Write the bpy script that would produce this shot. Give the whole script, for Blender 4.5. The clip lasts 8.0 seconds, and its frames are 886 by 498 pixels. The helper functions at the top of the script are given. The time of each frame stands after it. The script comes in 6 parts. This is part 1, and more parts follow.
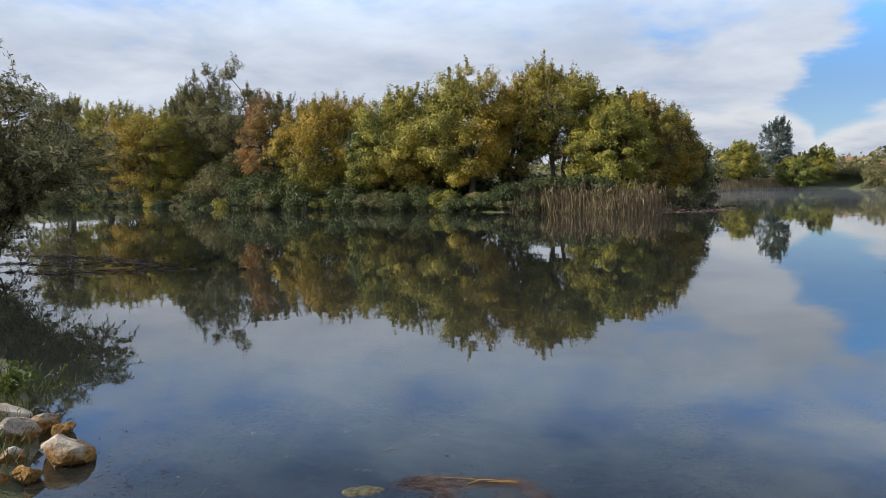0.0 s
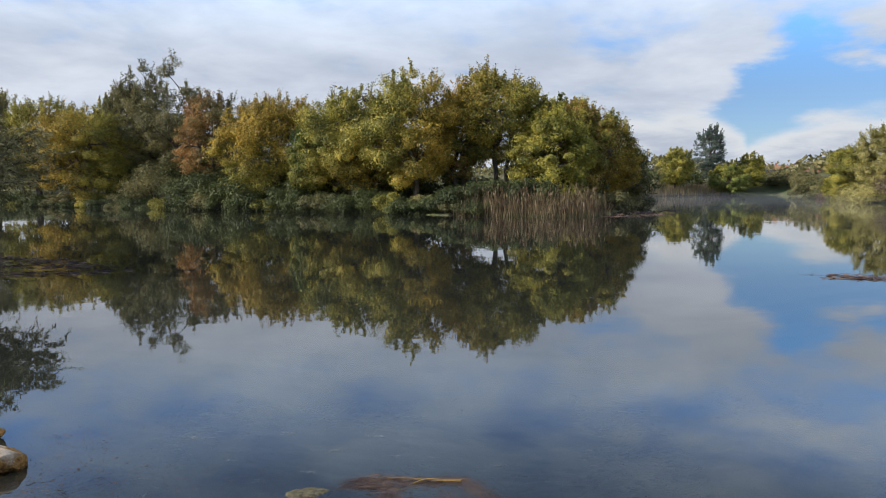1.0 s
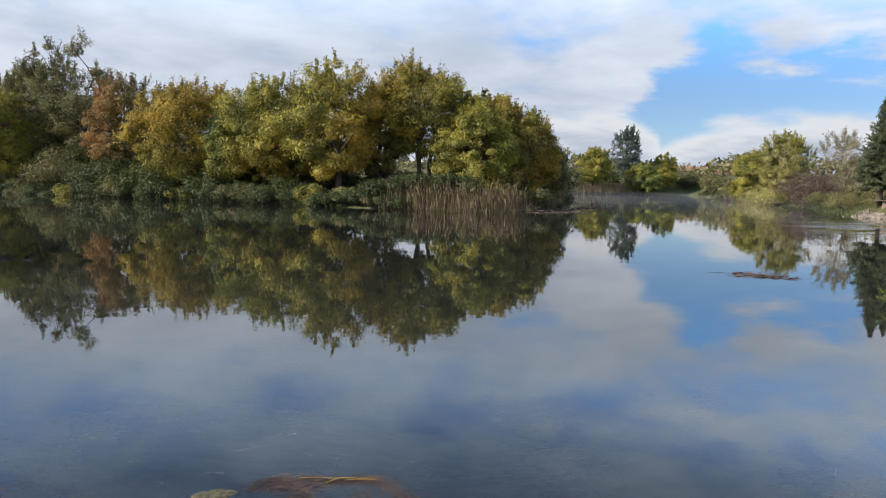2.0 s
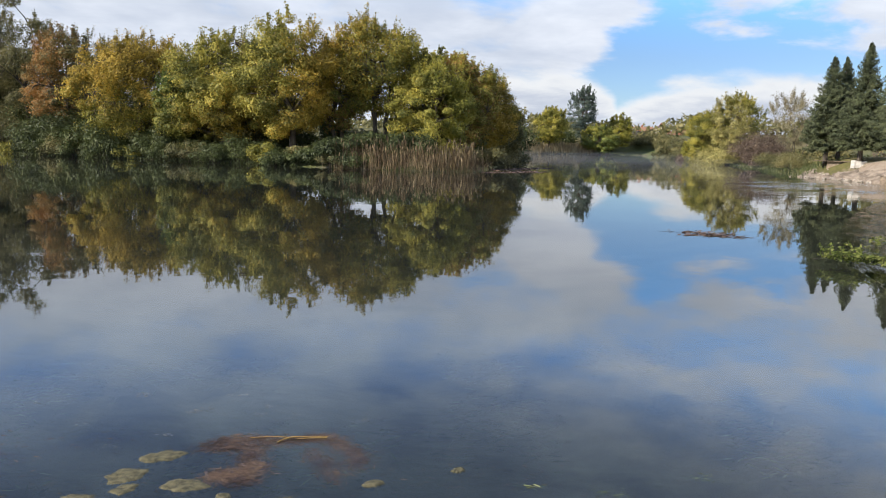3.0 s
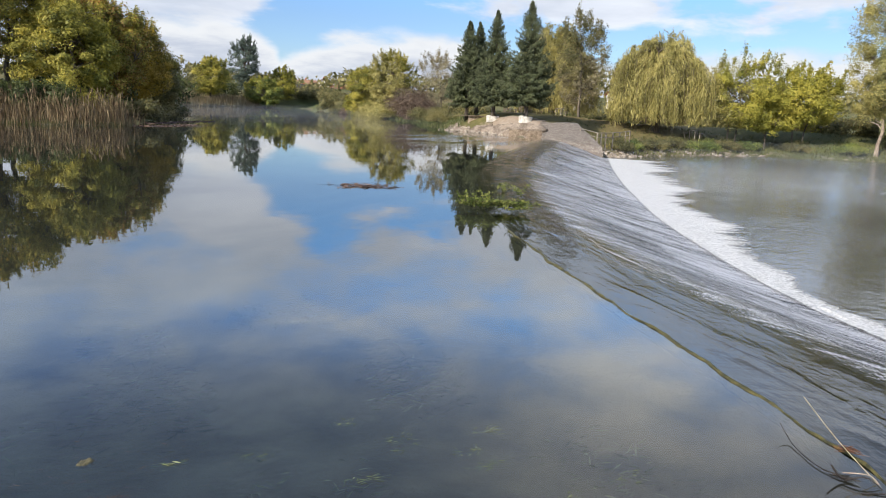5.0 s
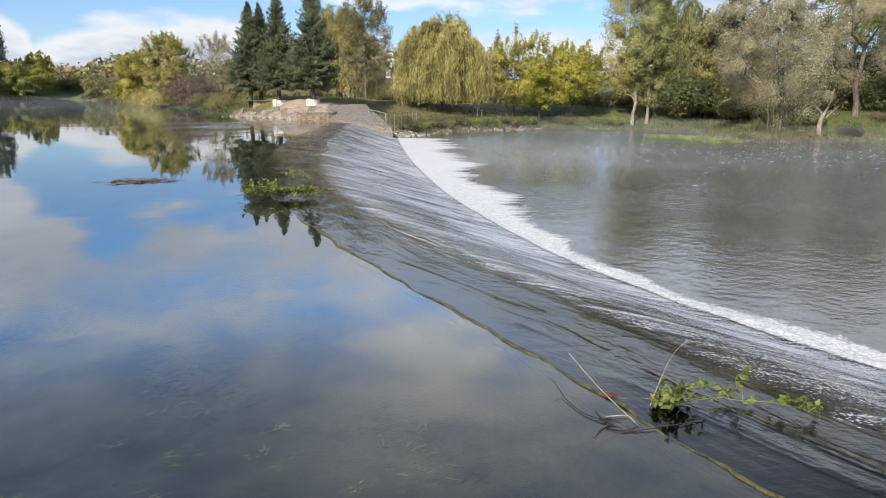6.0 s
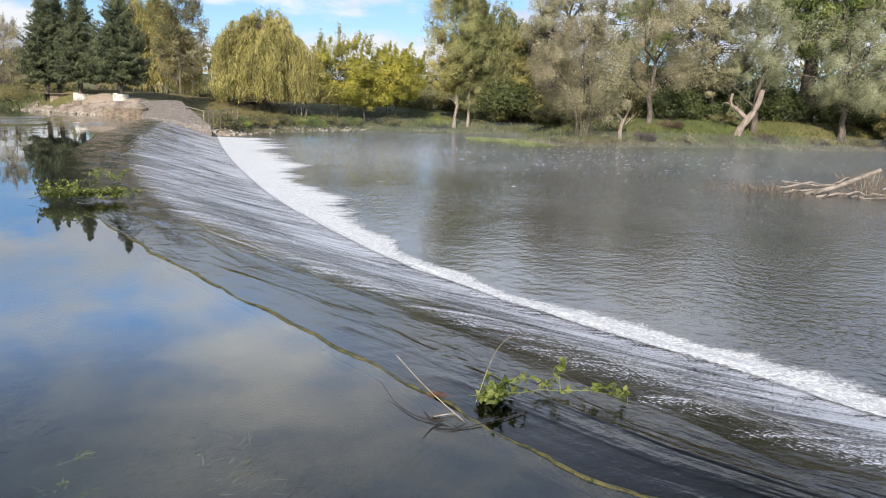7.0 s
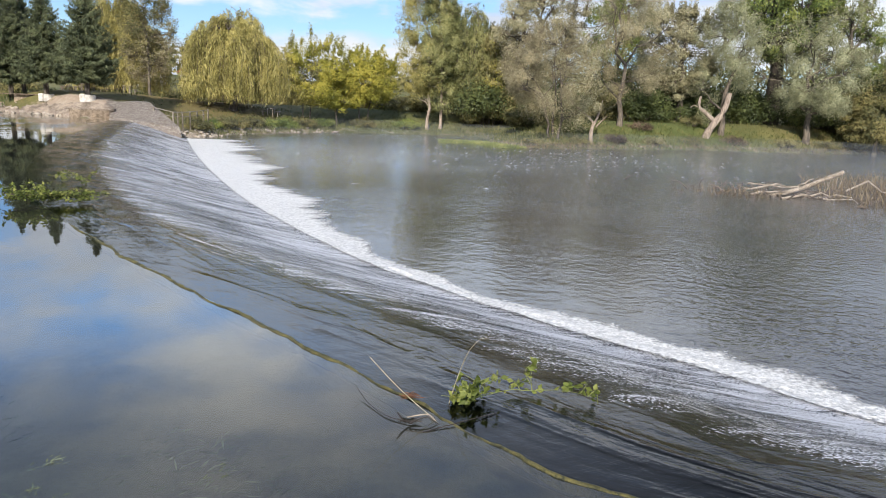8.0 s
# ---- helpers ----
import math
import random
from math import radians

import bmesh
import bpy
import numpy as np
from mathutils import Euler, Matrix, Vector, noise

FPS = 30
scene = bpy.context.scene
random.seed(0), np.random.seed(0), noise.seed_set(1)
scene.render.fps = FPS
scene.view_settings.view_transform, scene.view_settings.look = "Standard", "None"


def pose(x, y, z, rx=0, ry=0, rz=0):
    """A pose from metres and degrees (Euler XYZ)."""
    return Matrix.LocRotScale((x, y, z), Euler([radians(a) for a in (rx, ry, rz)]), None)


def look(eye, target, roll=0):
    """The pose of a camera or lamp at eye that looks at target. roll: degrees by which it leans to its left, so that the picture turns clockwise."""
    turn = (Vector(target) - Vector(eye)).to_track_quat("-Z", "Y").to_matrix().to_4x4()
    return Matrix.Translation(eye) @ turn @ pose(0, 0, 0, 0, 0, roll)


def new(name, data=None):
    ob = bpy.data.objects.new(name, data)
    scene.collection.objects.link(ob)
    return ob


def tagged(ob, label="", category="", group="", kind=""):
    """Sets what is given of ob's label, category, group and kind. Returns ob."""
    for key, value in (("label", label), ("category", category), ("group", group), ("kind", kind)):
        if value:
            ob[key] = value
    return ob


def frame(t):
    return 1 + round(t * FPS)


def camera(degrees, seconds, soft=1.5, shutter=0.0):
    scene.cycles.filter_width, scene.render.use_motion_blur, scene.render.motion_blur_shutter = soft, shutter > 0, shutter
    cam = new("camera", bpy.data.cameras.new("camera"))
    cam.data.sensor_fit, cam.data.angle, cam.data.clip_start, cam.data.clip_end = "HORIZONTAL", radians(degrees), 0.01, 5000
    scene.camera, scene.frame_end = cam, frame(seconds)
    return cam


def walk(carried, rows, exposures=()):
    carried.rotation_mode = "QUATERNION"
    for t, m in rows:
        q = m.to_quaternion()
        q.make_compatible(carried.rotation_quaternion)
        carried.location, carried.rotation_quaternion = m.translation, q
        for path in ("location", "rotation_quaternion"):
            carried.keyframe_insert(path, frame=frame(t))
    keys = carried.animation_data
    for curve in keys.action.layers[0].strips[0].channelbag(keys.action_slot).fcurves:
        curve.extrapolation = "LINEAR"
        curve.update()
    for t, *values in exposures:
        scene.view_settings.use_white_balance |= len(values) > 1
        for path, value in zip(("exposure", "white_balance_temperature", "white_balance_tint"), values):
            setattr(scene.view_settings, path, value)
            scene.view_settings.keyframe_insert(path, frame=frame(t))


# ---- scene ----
cam = camera(63.23, 8.0, soft=0.9)
ROWS = [
    (0.0, 0.000, 0.000, 2.200, 84.96, 0.78, -0.03),
    (0.2, -0.004, -0.012, 2.200, 85.03, 0.70, -1.25),
    (0.5, -0.009, -0.030, 2.200, 85.08, 0.54, -2.52),
    (1.0, -0.017, -0.052, 2.196, 85.14, 0.15, -4.50),
    (1.2, -0.015, -0.024, 2.192, 85.15, -0.12, -5.39),
    (1.5, -0.011, 0.019, 2.185, 85.17, -0.51, -7.05),
    (1.7, 0.003, 0.034, 2.191, 85.11, -0.84, -8.63),
    (2.8, 0.061, 0.045, 2.194, 82.27, -1.57, -13.30),
    (3.0, 0.075, 0.042, 2.188, 81.58, -1.50, -13.97),
    (3.2, 0.091, 0.032, 2.190, 80.84, -1.66, -15.54),
    (3.5, 0.114, 0.016, 2.193, 80.46, -1.56, -19.34),
    (3.8, 0.131, 0.016, 2.198, 80.06, -1.87, -23.92),
    (4.0, 0.142, 0.016, 2.201, 79.82, -1.86, -27.49),
    (4.2, 0.167, 0.022, 2.204, 79.45, -2.01, -31.22),
    (5.3, 0.434, -0.043, 2.226, 78.67, -2.80, -42.57),
    (5.5, 0.477, -0.083, 2.229, 78.46, -3.04, -45.14),
    (5.7, 0.499, -0.089, 2.235, 78.00, -2.04, -48.50),
    (6.0, 0.532, -0.098, 2.245, 77.85, -0.60, -56.06),
    (6.2, 0.545, -0.096, 2.245, 77.85, -1.49, -62.46),
    (6.5, 0.564, -0.093, 2.244, 77.99, -2.16, -66.49),
    (6.7, 0.585, -0.087, 2.243, 78.08, -2.14, -67.75),
    (7.0, 0.616, -0.079, 2.242, 78.25, -2.19, -69.64),
    (7.2, 0.607, -0.084, 2.247, 78.42, -2.19, -70.93),
    (7.5, 0.594, -0.091, 2.254, 78.46, -2.19, -71.95),
    (8.0, 0.568, -0.100, 2.256, 78.48, -2.39, -71.79),
]
EXPOSURES = [(0.0, 0.10, 6500, 10), (1.5, 0.13, 6500, 10), (3.0, 0.38, 6650, 10), (3.5, 0.46, 6700, 10), (4.0, 0.46, 6700, 10), (5.5, 0.38, 6600, 10), (6.5, 0.45, 6600, 10), (8.0, 0.46, 6550, 10)]
walk(cam, [(t, pose(x, y, z, rx, ry, rz)) for t, x, y, z, rx, ry, rz in ROWS], EXPOSURES)

# ---- sky and sun ----
SUN_AZ, SUN_EL = -100.0, 31.0      # degrees from +y towards +x, and above the horizon
sun = new("sun", bpy.data.lights.new("sun", "SUN"))
sun.data.energy, sun.data.angle, sun.data.color = 5.0, radians(0.6), (1.0, 0.93, 0.82)
_a, _e = radians(SUN_AZ), radians(SUN_EL)
sun.matrix_world = look((0, 0, 60), (-math.sin(_a) * math.cos(_e), -math.cos(_a) * math.cos(_e), 60 - math.sin(_e)))


class Nodes:
    """Short hand for building a node tree."""

    def __init__(self, tree):
        self.t = tree
        tree.nodes.clear()

    def add(self, kind, ins=None):
        n = self.t.nodes.new(kind)
        for k, v in (ins or {}).items():
            self.put(n, k, v)
        return n

    def put(self, n, k, v):
        if isinstance(v, bpy.types.NodeSocket):
            self.t.links.new(v, n.inputs[k])
        else:
            n.inputs[k].default_value = v

    def math(self, op, a, b=0.0, c=0.0, clamp=False):
        n = self.add("ShaderNodeMath")
        n.operation, n.use_clamp = op, clamp
        for i, v in enumerate((a, b, c)):
            self.put(n, i, v)
        return n.outputs[0]

    def mix(self, f, a, b, kind="MIX"):
        n = self.add("ShaderNodeMix")
        n.data_type, n.blend_type = "RGBA", kind
        self.put(n, 0, f)
        self.put(n, 6, a if isinstance(a, bpy.types.NodeSocket) else (*a, 1) if len(a) == 3 else a)
        self.put(n, 7, b if isinstance(b, bpy.types.NodeSocket) else (*b, 1) if len(b) == 3 else b)
        return n.outputs[2]

    def noise(self, vec, scale, detail=4.0, rough=0.55, dist=0.0):
        n = self.add("ShaderNodeTexNoise", ins={"Scale": scale, "Detail": detail, "Roughness": rough, "Distortion": dist})
        if vec is not None:
            self.put(n, "Vector", vec)
        return n.outputs[0]

    def step(self, x, lo, hi, a=0.0, b=1.0):
        n = self.add("ShaderNodeMapRange")
        n.interpolation_type = "SMOOTHSTEP"
        for i, v in enumerate((x, lo, hi, a, b)):
            self.put(n, i, v)
        return n.outputs[0]

    def ramp(self, f, stops):
        n = self.add("ShaderNodeValToRGB")
        e = n.color_ramp.elements
        while len(e) < len(stops):
            e.new(0.5)
        for el, (p, c) in zip(e, stops):
            el.position, el.color = p, (*c, 1)
        self.put(n, 0, f)
        return n.outputs[0]


world = bpy.data.worlds.new("sky")
scene.world = world
world.use_nodes = True
w = Nodes(world.node_tree)
direction = w.add("ShaderNodeTexCoord").outputs["Generated"]
xyz = w.add("ShaderNodeSeparateXYZ", ins={0: direction})
dx, dy, dz = xyz.outputs
az = w.math("MULTIPLY", w.math("ARCTAN2", dx, dy), 57.2958)
el = w.math("MULTIPLY", w.math("ARCSINE", dz), 57.2958)
nishita = w.add("ShaderNodeTexSky")
nishita.sky_type, nishita.sun_disc, nishita.sun_elevation, nishita.sun_rotation = "NISHITA", False, _e, _a
nishita.dust_density, nishita.ozone_density = 0.4, 1.6
blue = w.mix(1.0, nishita.outputs[0], (0.064, 0.080, 0.112), "MULTIPLY")
# a high cloud sheet and low heaps, drawn on flat layers above the land
layer = w.math("ADD", w.math("MAXIMUM", dz, 0.0), 0.16)
flat = w.add("ShaderNodeCombineXYZ", ins={0: w.math("DIVIDE", dx, layer), 1: w.math("DIVIDE", dy, layer), 2: 0.0}).outputs[0]
big = w.noise(flat, 0.75, 5.0, 0.55, 0.4)
fine = w.noise(flat, 2.6, 6.0, 0.6, 0.3)
skyang = w.add("ShaderNodeCombineXYZ", ins={0: w.math("MULTIPLY", az, 0.09), 1: w.math("MULTIPLY", el, 0.22), 2: 0.0}).outputs[0]
puff = w.noise(skyang, 1.5, 7.0, 0.55, 0.2)


def dome(a0, half, top):
    """The height of a rounded heap of cloud at each bearing."""
    u = w.math("POWER", w.math("DIVIDE", w.math("SUBTRACT", az, a0), half), 2.0)
    return w.math("MULTIPLY", w.math("SQRT", w.math("MAXIMUM", w.math("SUBTRACT", 1.0, u), 0.0)), top)


# the lower edge of the high sheet: it hangs down to the horizon left of the inlet, and opens over the far end and the park
base = w.math("ADD", w.step(az, 17.5, 27.0, -4.0, 6.9), w.step(az, 23.0, 31.0, 0.0, 2.3))
base = w.math("SUBTRACT", base, w.math("ADD", w.step(az, 31.0, 47.0, 0.0, 2.3), w.step(az, 60.0, 84.0, 0.0, 3.0)))
ragged = w.math("ADD", w.math("MULTIPLY", w.math("SUBTRACT", puff, 0.5), 5.0), w.math("MULTIPLY", w.math("SUBTRACT", big, 0.5), 4.0))
gap = w.step(w.math("SUBTRACT", w.math("SUBTRACT", base, el), ragged), -3.0, 2.6)
gap = w.math("MULTIPLY", gap, w.step(az, 130.0, 100.0))
cover = w.math("ADD", w.math("MULTIPLY", big, 0.9), w.math("MULTIPLY", w.math("SUBTRACT", puff, 0.5), 0.7))
cover = w.math("SUBTRACT", w.math("SUBTRACT", w.math("ADD", cover, 0.17), w.math("MULTIPLY", w.step(el, 11.0, 19.0), 0.15)), w.math("MULTIPLY", gap, 0.60))
edge = w.step(el, 9.0, 20.0, 0.0, 0.14)
sheet = w.step(cover, w.math("SUBTRACT", 0.26, edge), w.math("ADD", 0.56, edge))
# heaps low over the horizon, white above and grey below
crown = w.math("MAXIMUM", w.math("MAXIMUM", dome(21.6, 6.6, 6.2), dome(36.0, 10.5, 5.6)), w.math("MAXIMUM", dome(62.0, 20.0, 4.4), 2.0))
crown = w.math("ADD", crown, w.math("MULTIPLY", w.math("SUBTRACT", puff, 0.5), 4.5))
heap = w.step(w.math("SUBTRACT", crown, el), -0.4, 1.0)
mask = w.math("MAXIMUM", sheet, heap)
shade = w.step(w.math("ADD", w.math("MULTIPLY", big, 0.7), w.math("MULTIPLY", fine, 0.3)), 0.36, 0.66)
grey = w.mix(shade, (0.45, 0.51, 0.62), (0.68, 0.73, 0.82))
heapcol = w.mix(w.step(w.math("ADD", w.math("SUBTRACT", crown, el), w.math("MULTIPLY", w.math("SUBTRACT", fine, 0.5), 5.0)), 3.4, 0.8), (0.44, 0.49, 0.59), (0.66, 0.69, 0.73))
cloud = w.mix(w.math("MULTIPLY", heap, w.step(el, 9.0, 5.0)), grey, heapcol)
blue = w.mix(1.0, blue, w.mix(w.math("MULTIPLY", w.step(el, 6.0, 12.0), w.step(el, 26.0, 15.0)), (1, 1, 1), (1.15, 1.45, 1.48)), "MULTIPLY")
colour = w.mix(mask, blue, cloud)
# the sky grows brighter overhead, and its clouds warmer opposite the sun
high = w.step(el, 8.5, 19.0)
lit = w.mix(w.step(az, 4.0, 50.0), (1.20, 1.41, 1.62), (2.45, 2.36, 2.16))
lit = w.mix(w.step(az, 74.0, 104.0), lit, (1.5, 1.5, 1.5))
colour = w.mix(high, colour, w.mix(1.0, colour, lit, "MULTIPLY"))
dim = w.mix(w.step(az, 28.0, 62.0), (0.29, 0.37, 0.46), (0.70, 0.67, 0.63))
dim = w.mix(w.step(az, 76.0, 100.0), dim, (0.42, 0.42, 0.42))
colour = w.mix(w.step(el, 14.0, 27.0), colour, w.mix(1.0, colour, dim, "MULTIPLY"))
w.add("ShaderNodeOutputWorld", ins={0: w.add("ShaderNodeBackground", ins={0: colour, 1: 1.0}).outputs[0]})

# ---- materials ----
def material(name):
    m = bpy.data.materials.new(name)
    m.use_nodes = True
    return m, Nodes(m.node_tree)


def finish(m, n, shader):
    n.add("ShaderNodeOutputMaterial", ins={0: shader})
    return m


def obj_co(n):
    return n.add("ShaderNodeTexCoord").outputs["Object"]


def world_co(n):
    return n.add("ShaderNodeNewGeometry").outputs["Position"]


def bump(n, height, strength=0.5, distance=0.02):
    return n.add("ShaderNodeBump", ins={"Height": height, "Strength": strength, "Distance": distance}).outputs[0]


def plain(name, c1, c2, scale=6.0, rough=0.8, bumps=0.4, dist=0.02, metal=0.0, fine=8.0):
    """A rough two-tone surface with grain at two scales."""
    m, n = material(name)
    co = world_co(n)
    a, b = n.noise(co, scale, 5.0), n.noise(co, scale * fine, 4.0)
    f = n.math("ADD", n.math("MULTIPLY", a, 0.65), n.math("MULTIPLY", b, 0.35))
    col = n.mix(n.step(f, 0.35, 0.65), c1, c2)
    p = n.add("ShaderNodeBsdfPrincipled", ins={"Base Color": col, "Roughness": rough, "Metallic": metal, "Normal": bump(n, f, bumps, dist)})
    return finish(m, n, p.outputs[0])


def leaf_material(name, dark, mid, light, patch=0.45, translucent=0.26):
    """Leaves: each takes its own tone, and whole boughs turn together."""
    m, n = material(name)
    one = n.math("FRACT", n.math("ADD", n.add("ShaderNodeNewGeometry").outputs["Random Per Island"], n.add("ShaderNodeObjectInfo").outputs["Random"]))
    bough = n.noise(world_co(n), patch, 2.0)
    f = n.math("ADD", n.math("MULTIPLY", one, 0.45), n.math("MULTIPLY", n.step(bough, 0.28, 0.72), 0.55))
    col = n.ramp(f, [(0.12, dark), (0.5, mid), (0.88, light)])
    d = n.add("ShaderNodeBsdfPrincipled", ins={"Base Color": col, "Roughness": 0.55, "Specular IOR Level": 0.3})
    t = n.add("ShaderNodeBsdfTranslucent", ins={0: col})
    s = n.add("ShaderNodeMixShader", ins={0: translucent, 1: d.outputs[0], 2: t.outputs[0]})
    return finish(m, n, s.outputs[0])


def bark_material(name, c1, c2):
    m, n = material(name)
    co = n.add("ShaderNodeMapping", ins={0: world_co(n), 3: (9.0, 9.0, 1.6)}).outputs[0]
    f = n.noise(co, 1.0, 6.0, 0.65)
    g = n.noise(world_co(n), 0.9, 3.0)
    col = n.mix(n.step(n.math("ADD", n.math("MULTIPLY", f, 0.7), n.math("MULTIPLY", g, 0.3)), 0.36, 0.64), c1, c2)
    p = n.add("ShaderNodeBsdfPrincipled", ins={"Base Color": col, "Roughness": 0.9, "Normal": bump(n, f, 0.8, 0.04)})
    return finish(m, n, p.outputs[0])


def water_material(name, tint, silt, cloudy, ripple, fine_ripple, rough, scale, quick=None, airy=None):
    """A clear water surface over its bed: a mirror by Fresnel's law, or the view through to the tinted depth."""
    m, n = material(name)
    co = world_co(n)
    long = n.add("ShaderNodeMapping", ins={0: co, 3: (scale, scale * 1.0, 1.0)}).outputs[0]
    a = n.noise(long, 0.9, 3.0, 0.5)
    b = n.noise(long, 5.0, 2.0, 0.5)
    calm = n.step(n.noise(co, 0.05, 2.0), 0.40, 0.62)
    h = n.math("ADD", n.math("MULTIPLY", a, ripple), n.math("MULTIPLY", n.math("MULTIPLY", b, fine_ripple), n.math("ADD", n.math("MULTIPLY", calm, 0.9), 0.25)))
    if quick:
        # the current quickens towards the fall: steeper ripples there
        away = n.add("ShaderNodeVectorMath", ins={0: co, 1: (quick[0], quick[1], 0.0)})
        away.operation = "DISTANCE"
        drift = n.add("ShaderNodeMapping", ins={0: co, 2: (0.0, 0.0, radians(45)), 3: (0.7, 2.2, 1.0)}).outputs[0]
        near_fall = away.outputs["Value"]
        gust = n.add("ShaderNodeMapping", ins={0: co, 2: (0.0, 0.0, radians(45)), 3: (0.10, 0.32, 1.0)}).outputs[0]
        h = n.math("ADD", h, n.math("MULTIPLY", n.noise(drift, 1.0, 3.0, 0.5), n.math("MULTIPLY", n.step(n.noise(gust, 1.0, 3.0, 0.6), 0.40, 0.62), n.step(away.outputs["Value"], quick[2], quick[2] * 0.3, 0.0, 0.016))))
        # a breeze roughens the far end
        away = n.add("ShaderNodeVectorMath", ins={0: co, 1: (78.0, 150.0, 0.0)})
        away.operation = "DISTANCE"
        h = n.math("ADD", h, n.math("MULTIPLY", n.noise(co, 0.8, 3.0, 0.55), n.step(away.outputs["Value"], 85.0, 30.0, 0.0, 0.0016)))
        rough = n.math("MULTIPLY", n.step(n.noise(gust, 1.0, 3.0, 0.6), 0.42, 0.60), n.step(near_fall, quick[2], quick[2] * 0.3, 0.0, 0.16))
    nor = bump(n, h, 1.0, 1.0)
    fres = n.add("ShaderNodeFresnel", ins={"IOR": 1.58, "Normal": nor}).outputs[0]
    clear = n.add("ShaderNodeBsdfTransparent", ins={0: (*tint, 1)})
    if airy:
        # bubbles cloud the water that has just come over the fall
        far = n.add("ShaderNodeVectorMath", ins={0: co, 1: (airy[0], airy[1], 0.0)})
        far.operation = "DISTANCE"
        air = n.step(n.math("ADD", far.outputs["Value"], n.math("MULTIPLY", n.noise(co, 0.25, 4.0), 14.0)), airy[2] + 7.0, airy[2] * 0.3 + 7.0)
        silt = n.mix(air, silt, (0.30, 0.31, 0.33))
        cloudy = n.math("ADD", n.math("MULTIPLY", air, 0.35), cloudy)
    murk = n.add("ShaderNodeBsdfDiffuse", ins={0: silt if airy else (*silt, 1)})
    deep = n.add("ShaderNodeMixShader", ins={0: cloudy, 1: clear.outputs[0], 2: murk.outputs[0]})
    gloss = n.add("ShaderNodeBsdfGlossy", ins={"Color": (1, 1, 1, 1), "Roughness": rough, "Normal": nor})
    s = n.add("ShaderNodeMixShader", ins={0: fres, 1: deep.outputs[0], 2: gloss.outputs[0]})
    return finish(m, n, s.outputs[0])


M_POND = water_material("pond_water", (0.84, 0.86, 0.77), (0.105, 0.112, 0.095), 0.15, 0.0024, 0.0, 0.0, 1.0, (39.0, 37.0, 19.0))
M_POOL = water_material("pool_water", (0.5, 0.52, 0.5), (0.036, 0.035, 0.038), 0.55, 0.022, 0.034, 0.145, 1.0, None, (42.0, 24.5, 21.0))


def ground_material():
    m, n = material("ground")
    co = world_co(n)
    kind = n.add("ShaderNodeAttribute")
    kind.attribute_name = "kind"
    rgb = n.add("ShaderNodeSeparateColor", ins={0: kind.outputs["Color"]})
    a, b, c = n.noise(co, 0.35, 5.0), n.noise(co, 3.0, 5.0, 0.6), n.noise(co, 22.0, 4.0, 0.6)
    f = n.math("ADD", n.math("MULTIPLY", a, 0.45), n.math("ADD", n.math("MULTIPLY", b, 0.3), n.math("MULTIPLY", c, 0.25)))
    grass = n.ramp(f, [(0.30, (0.045, 0.060, 0.015)), (0.5, (0.085, 0.105, 0.025)), (0.7, (0.17, 0.16, 0.05))])
    dry = n.ramp(f, [(0.30, (0.13, 0.085, 0.035)), (0.5, (0.22, 0.14, 0.06)), (0.72, (0.30, 0.22, 0.11))])
    stone = n.ramp(f, [(0.30, (0.16, 0.12, 0.085)), (0.5, (0.33, 0.26, 0.20)), (0.7, (0.46, 0.40, 0.33))])
    mud = n.ramp(f, [(0.30, (0.065, 0.058, 0.034)), (0.5, (0.155, 0.14, 0.08)), (0.72, (0.28, 0.25, 0.15))])
    col = n.mix(n.math("ADD", rgb.outputs[0], n.math("MULTIPLY", n.math("SUBTRACT", b, 0.5), 0.3), clamp=True), grass, dry)
    col = n.mix(n.step(n.math("ADD", rgb.outputs[1], n.math("MULTIPLY", n.math("SUBTRACT", b, 0.5), 0.6)), 0.35, 0.65), col, stone)
    col = n.mix(n.step(n.math("ADD", rgb.outputs[2], n.math("MULTIPLY", n.math("SUBTRACT", b, 0.5), 0.5)), 0.35, 0.65), col, mud)
    p = n.add("ShaderNodeBsdfPrincipled", ins={"Base Color": col, "Roughness": 0.95, "Normal": bump(n, n.math("ADD", b, c), 0.7, 0.05)})
    return finish(m, n, p.outputs[0])


M_GROUND = ground_material()
M_BARK = bark_material("grey_brown_bark", (0.05, 0.04, 0.03), (0.17, 0.14, 0.11))
M_BARK_PALE = bark_material("pale_bark", (0.15, 0.115, 0.09), (0.38, 0.31, 0.25))
M_BARK_DARK = bark_material("dark_bark", (0.025, 0.02, 0.016), (0.08, 0.065, 0.05))
L_OLIVE = leaf_material("olive_leaves", (0.088, 0.100, 0.024), (0.255, 0.240, 0.045), (0.58, 0.49, 0.095))
L_GOLD = leaf_material("gold_leaves", (0.14, 0.115, 0.024), (0.38, 0.275, 0.043), (0.68, 0.46, 0.075))
L_RUST = leaf_material("rust_leaves", (0.13, 0.088, 0.030), (0.31, 0.180, 0.055), (0.54, 0.275, 0.080))
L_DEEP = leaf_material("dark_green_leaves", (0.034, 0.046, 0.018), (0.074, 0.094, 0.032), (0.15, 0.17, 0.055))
L_DUSK = leaf_material("dull_olive_leaves", (0.070, 0.074, 0.033), (0.165, 0.155, 0.062), (0.31, 0.265, 0.105))
L_GREEN = leaf_material("fresh_green_leaves", (0.066, 0.098, 0.028), (0.155, 0.200, 0.048), (0.33, 0.345, 0.085))
L_GREY = leaf_material("grey_green_leaves", (0.145, 0.135, 0.075), (0.33, 0.305, 0.180), (0.55, 0.51, 0.33))
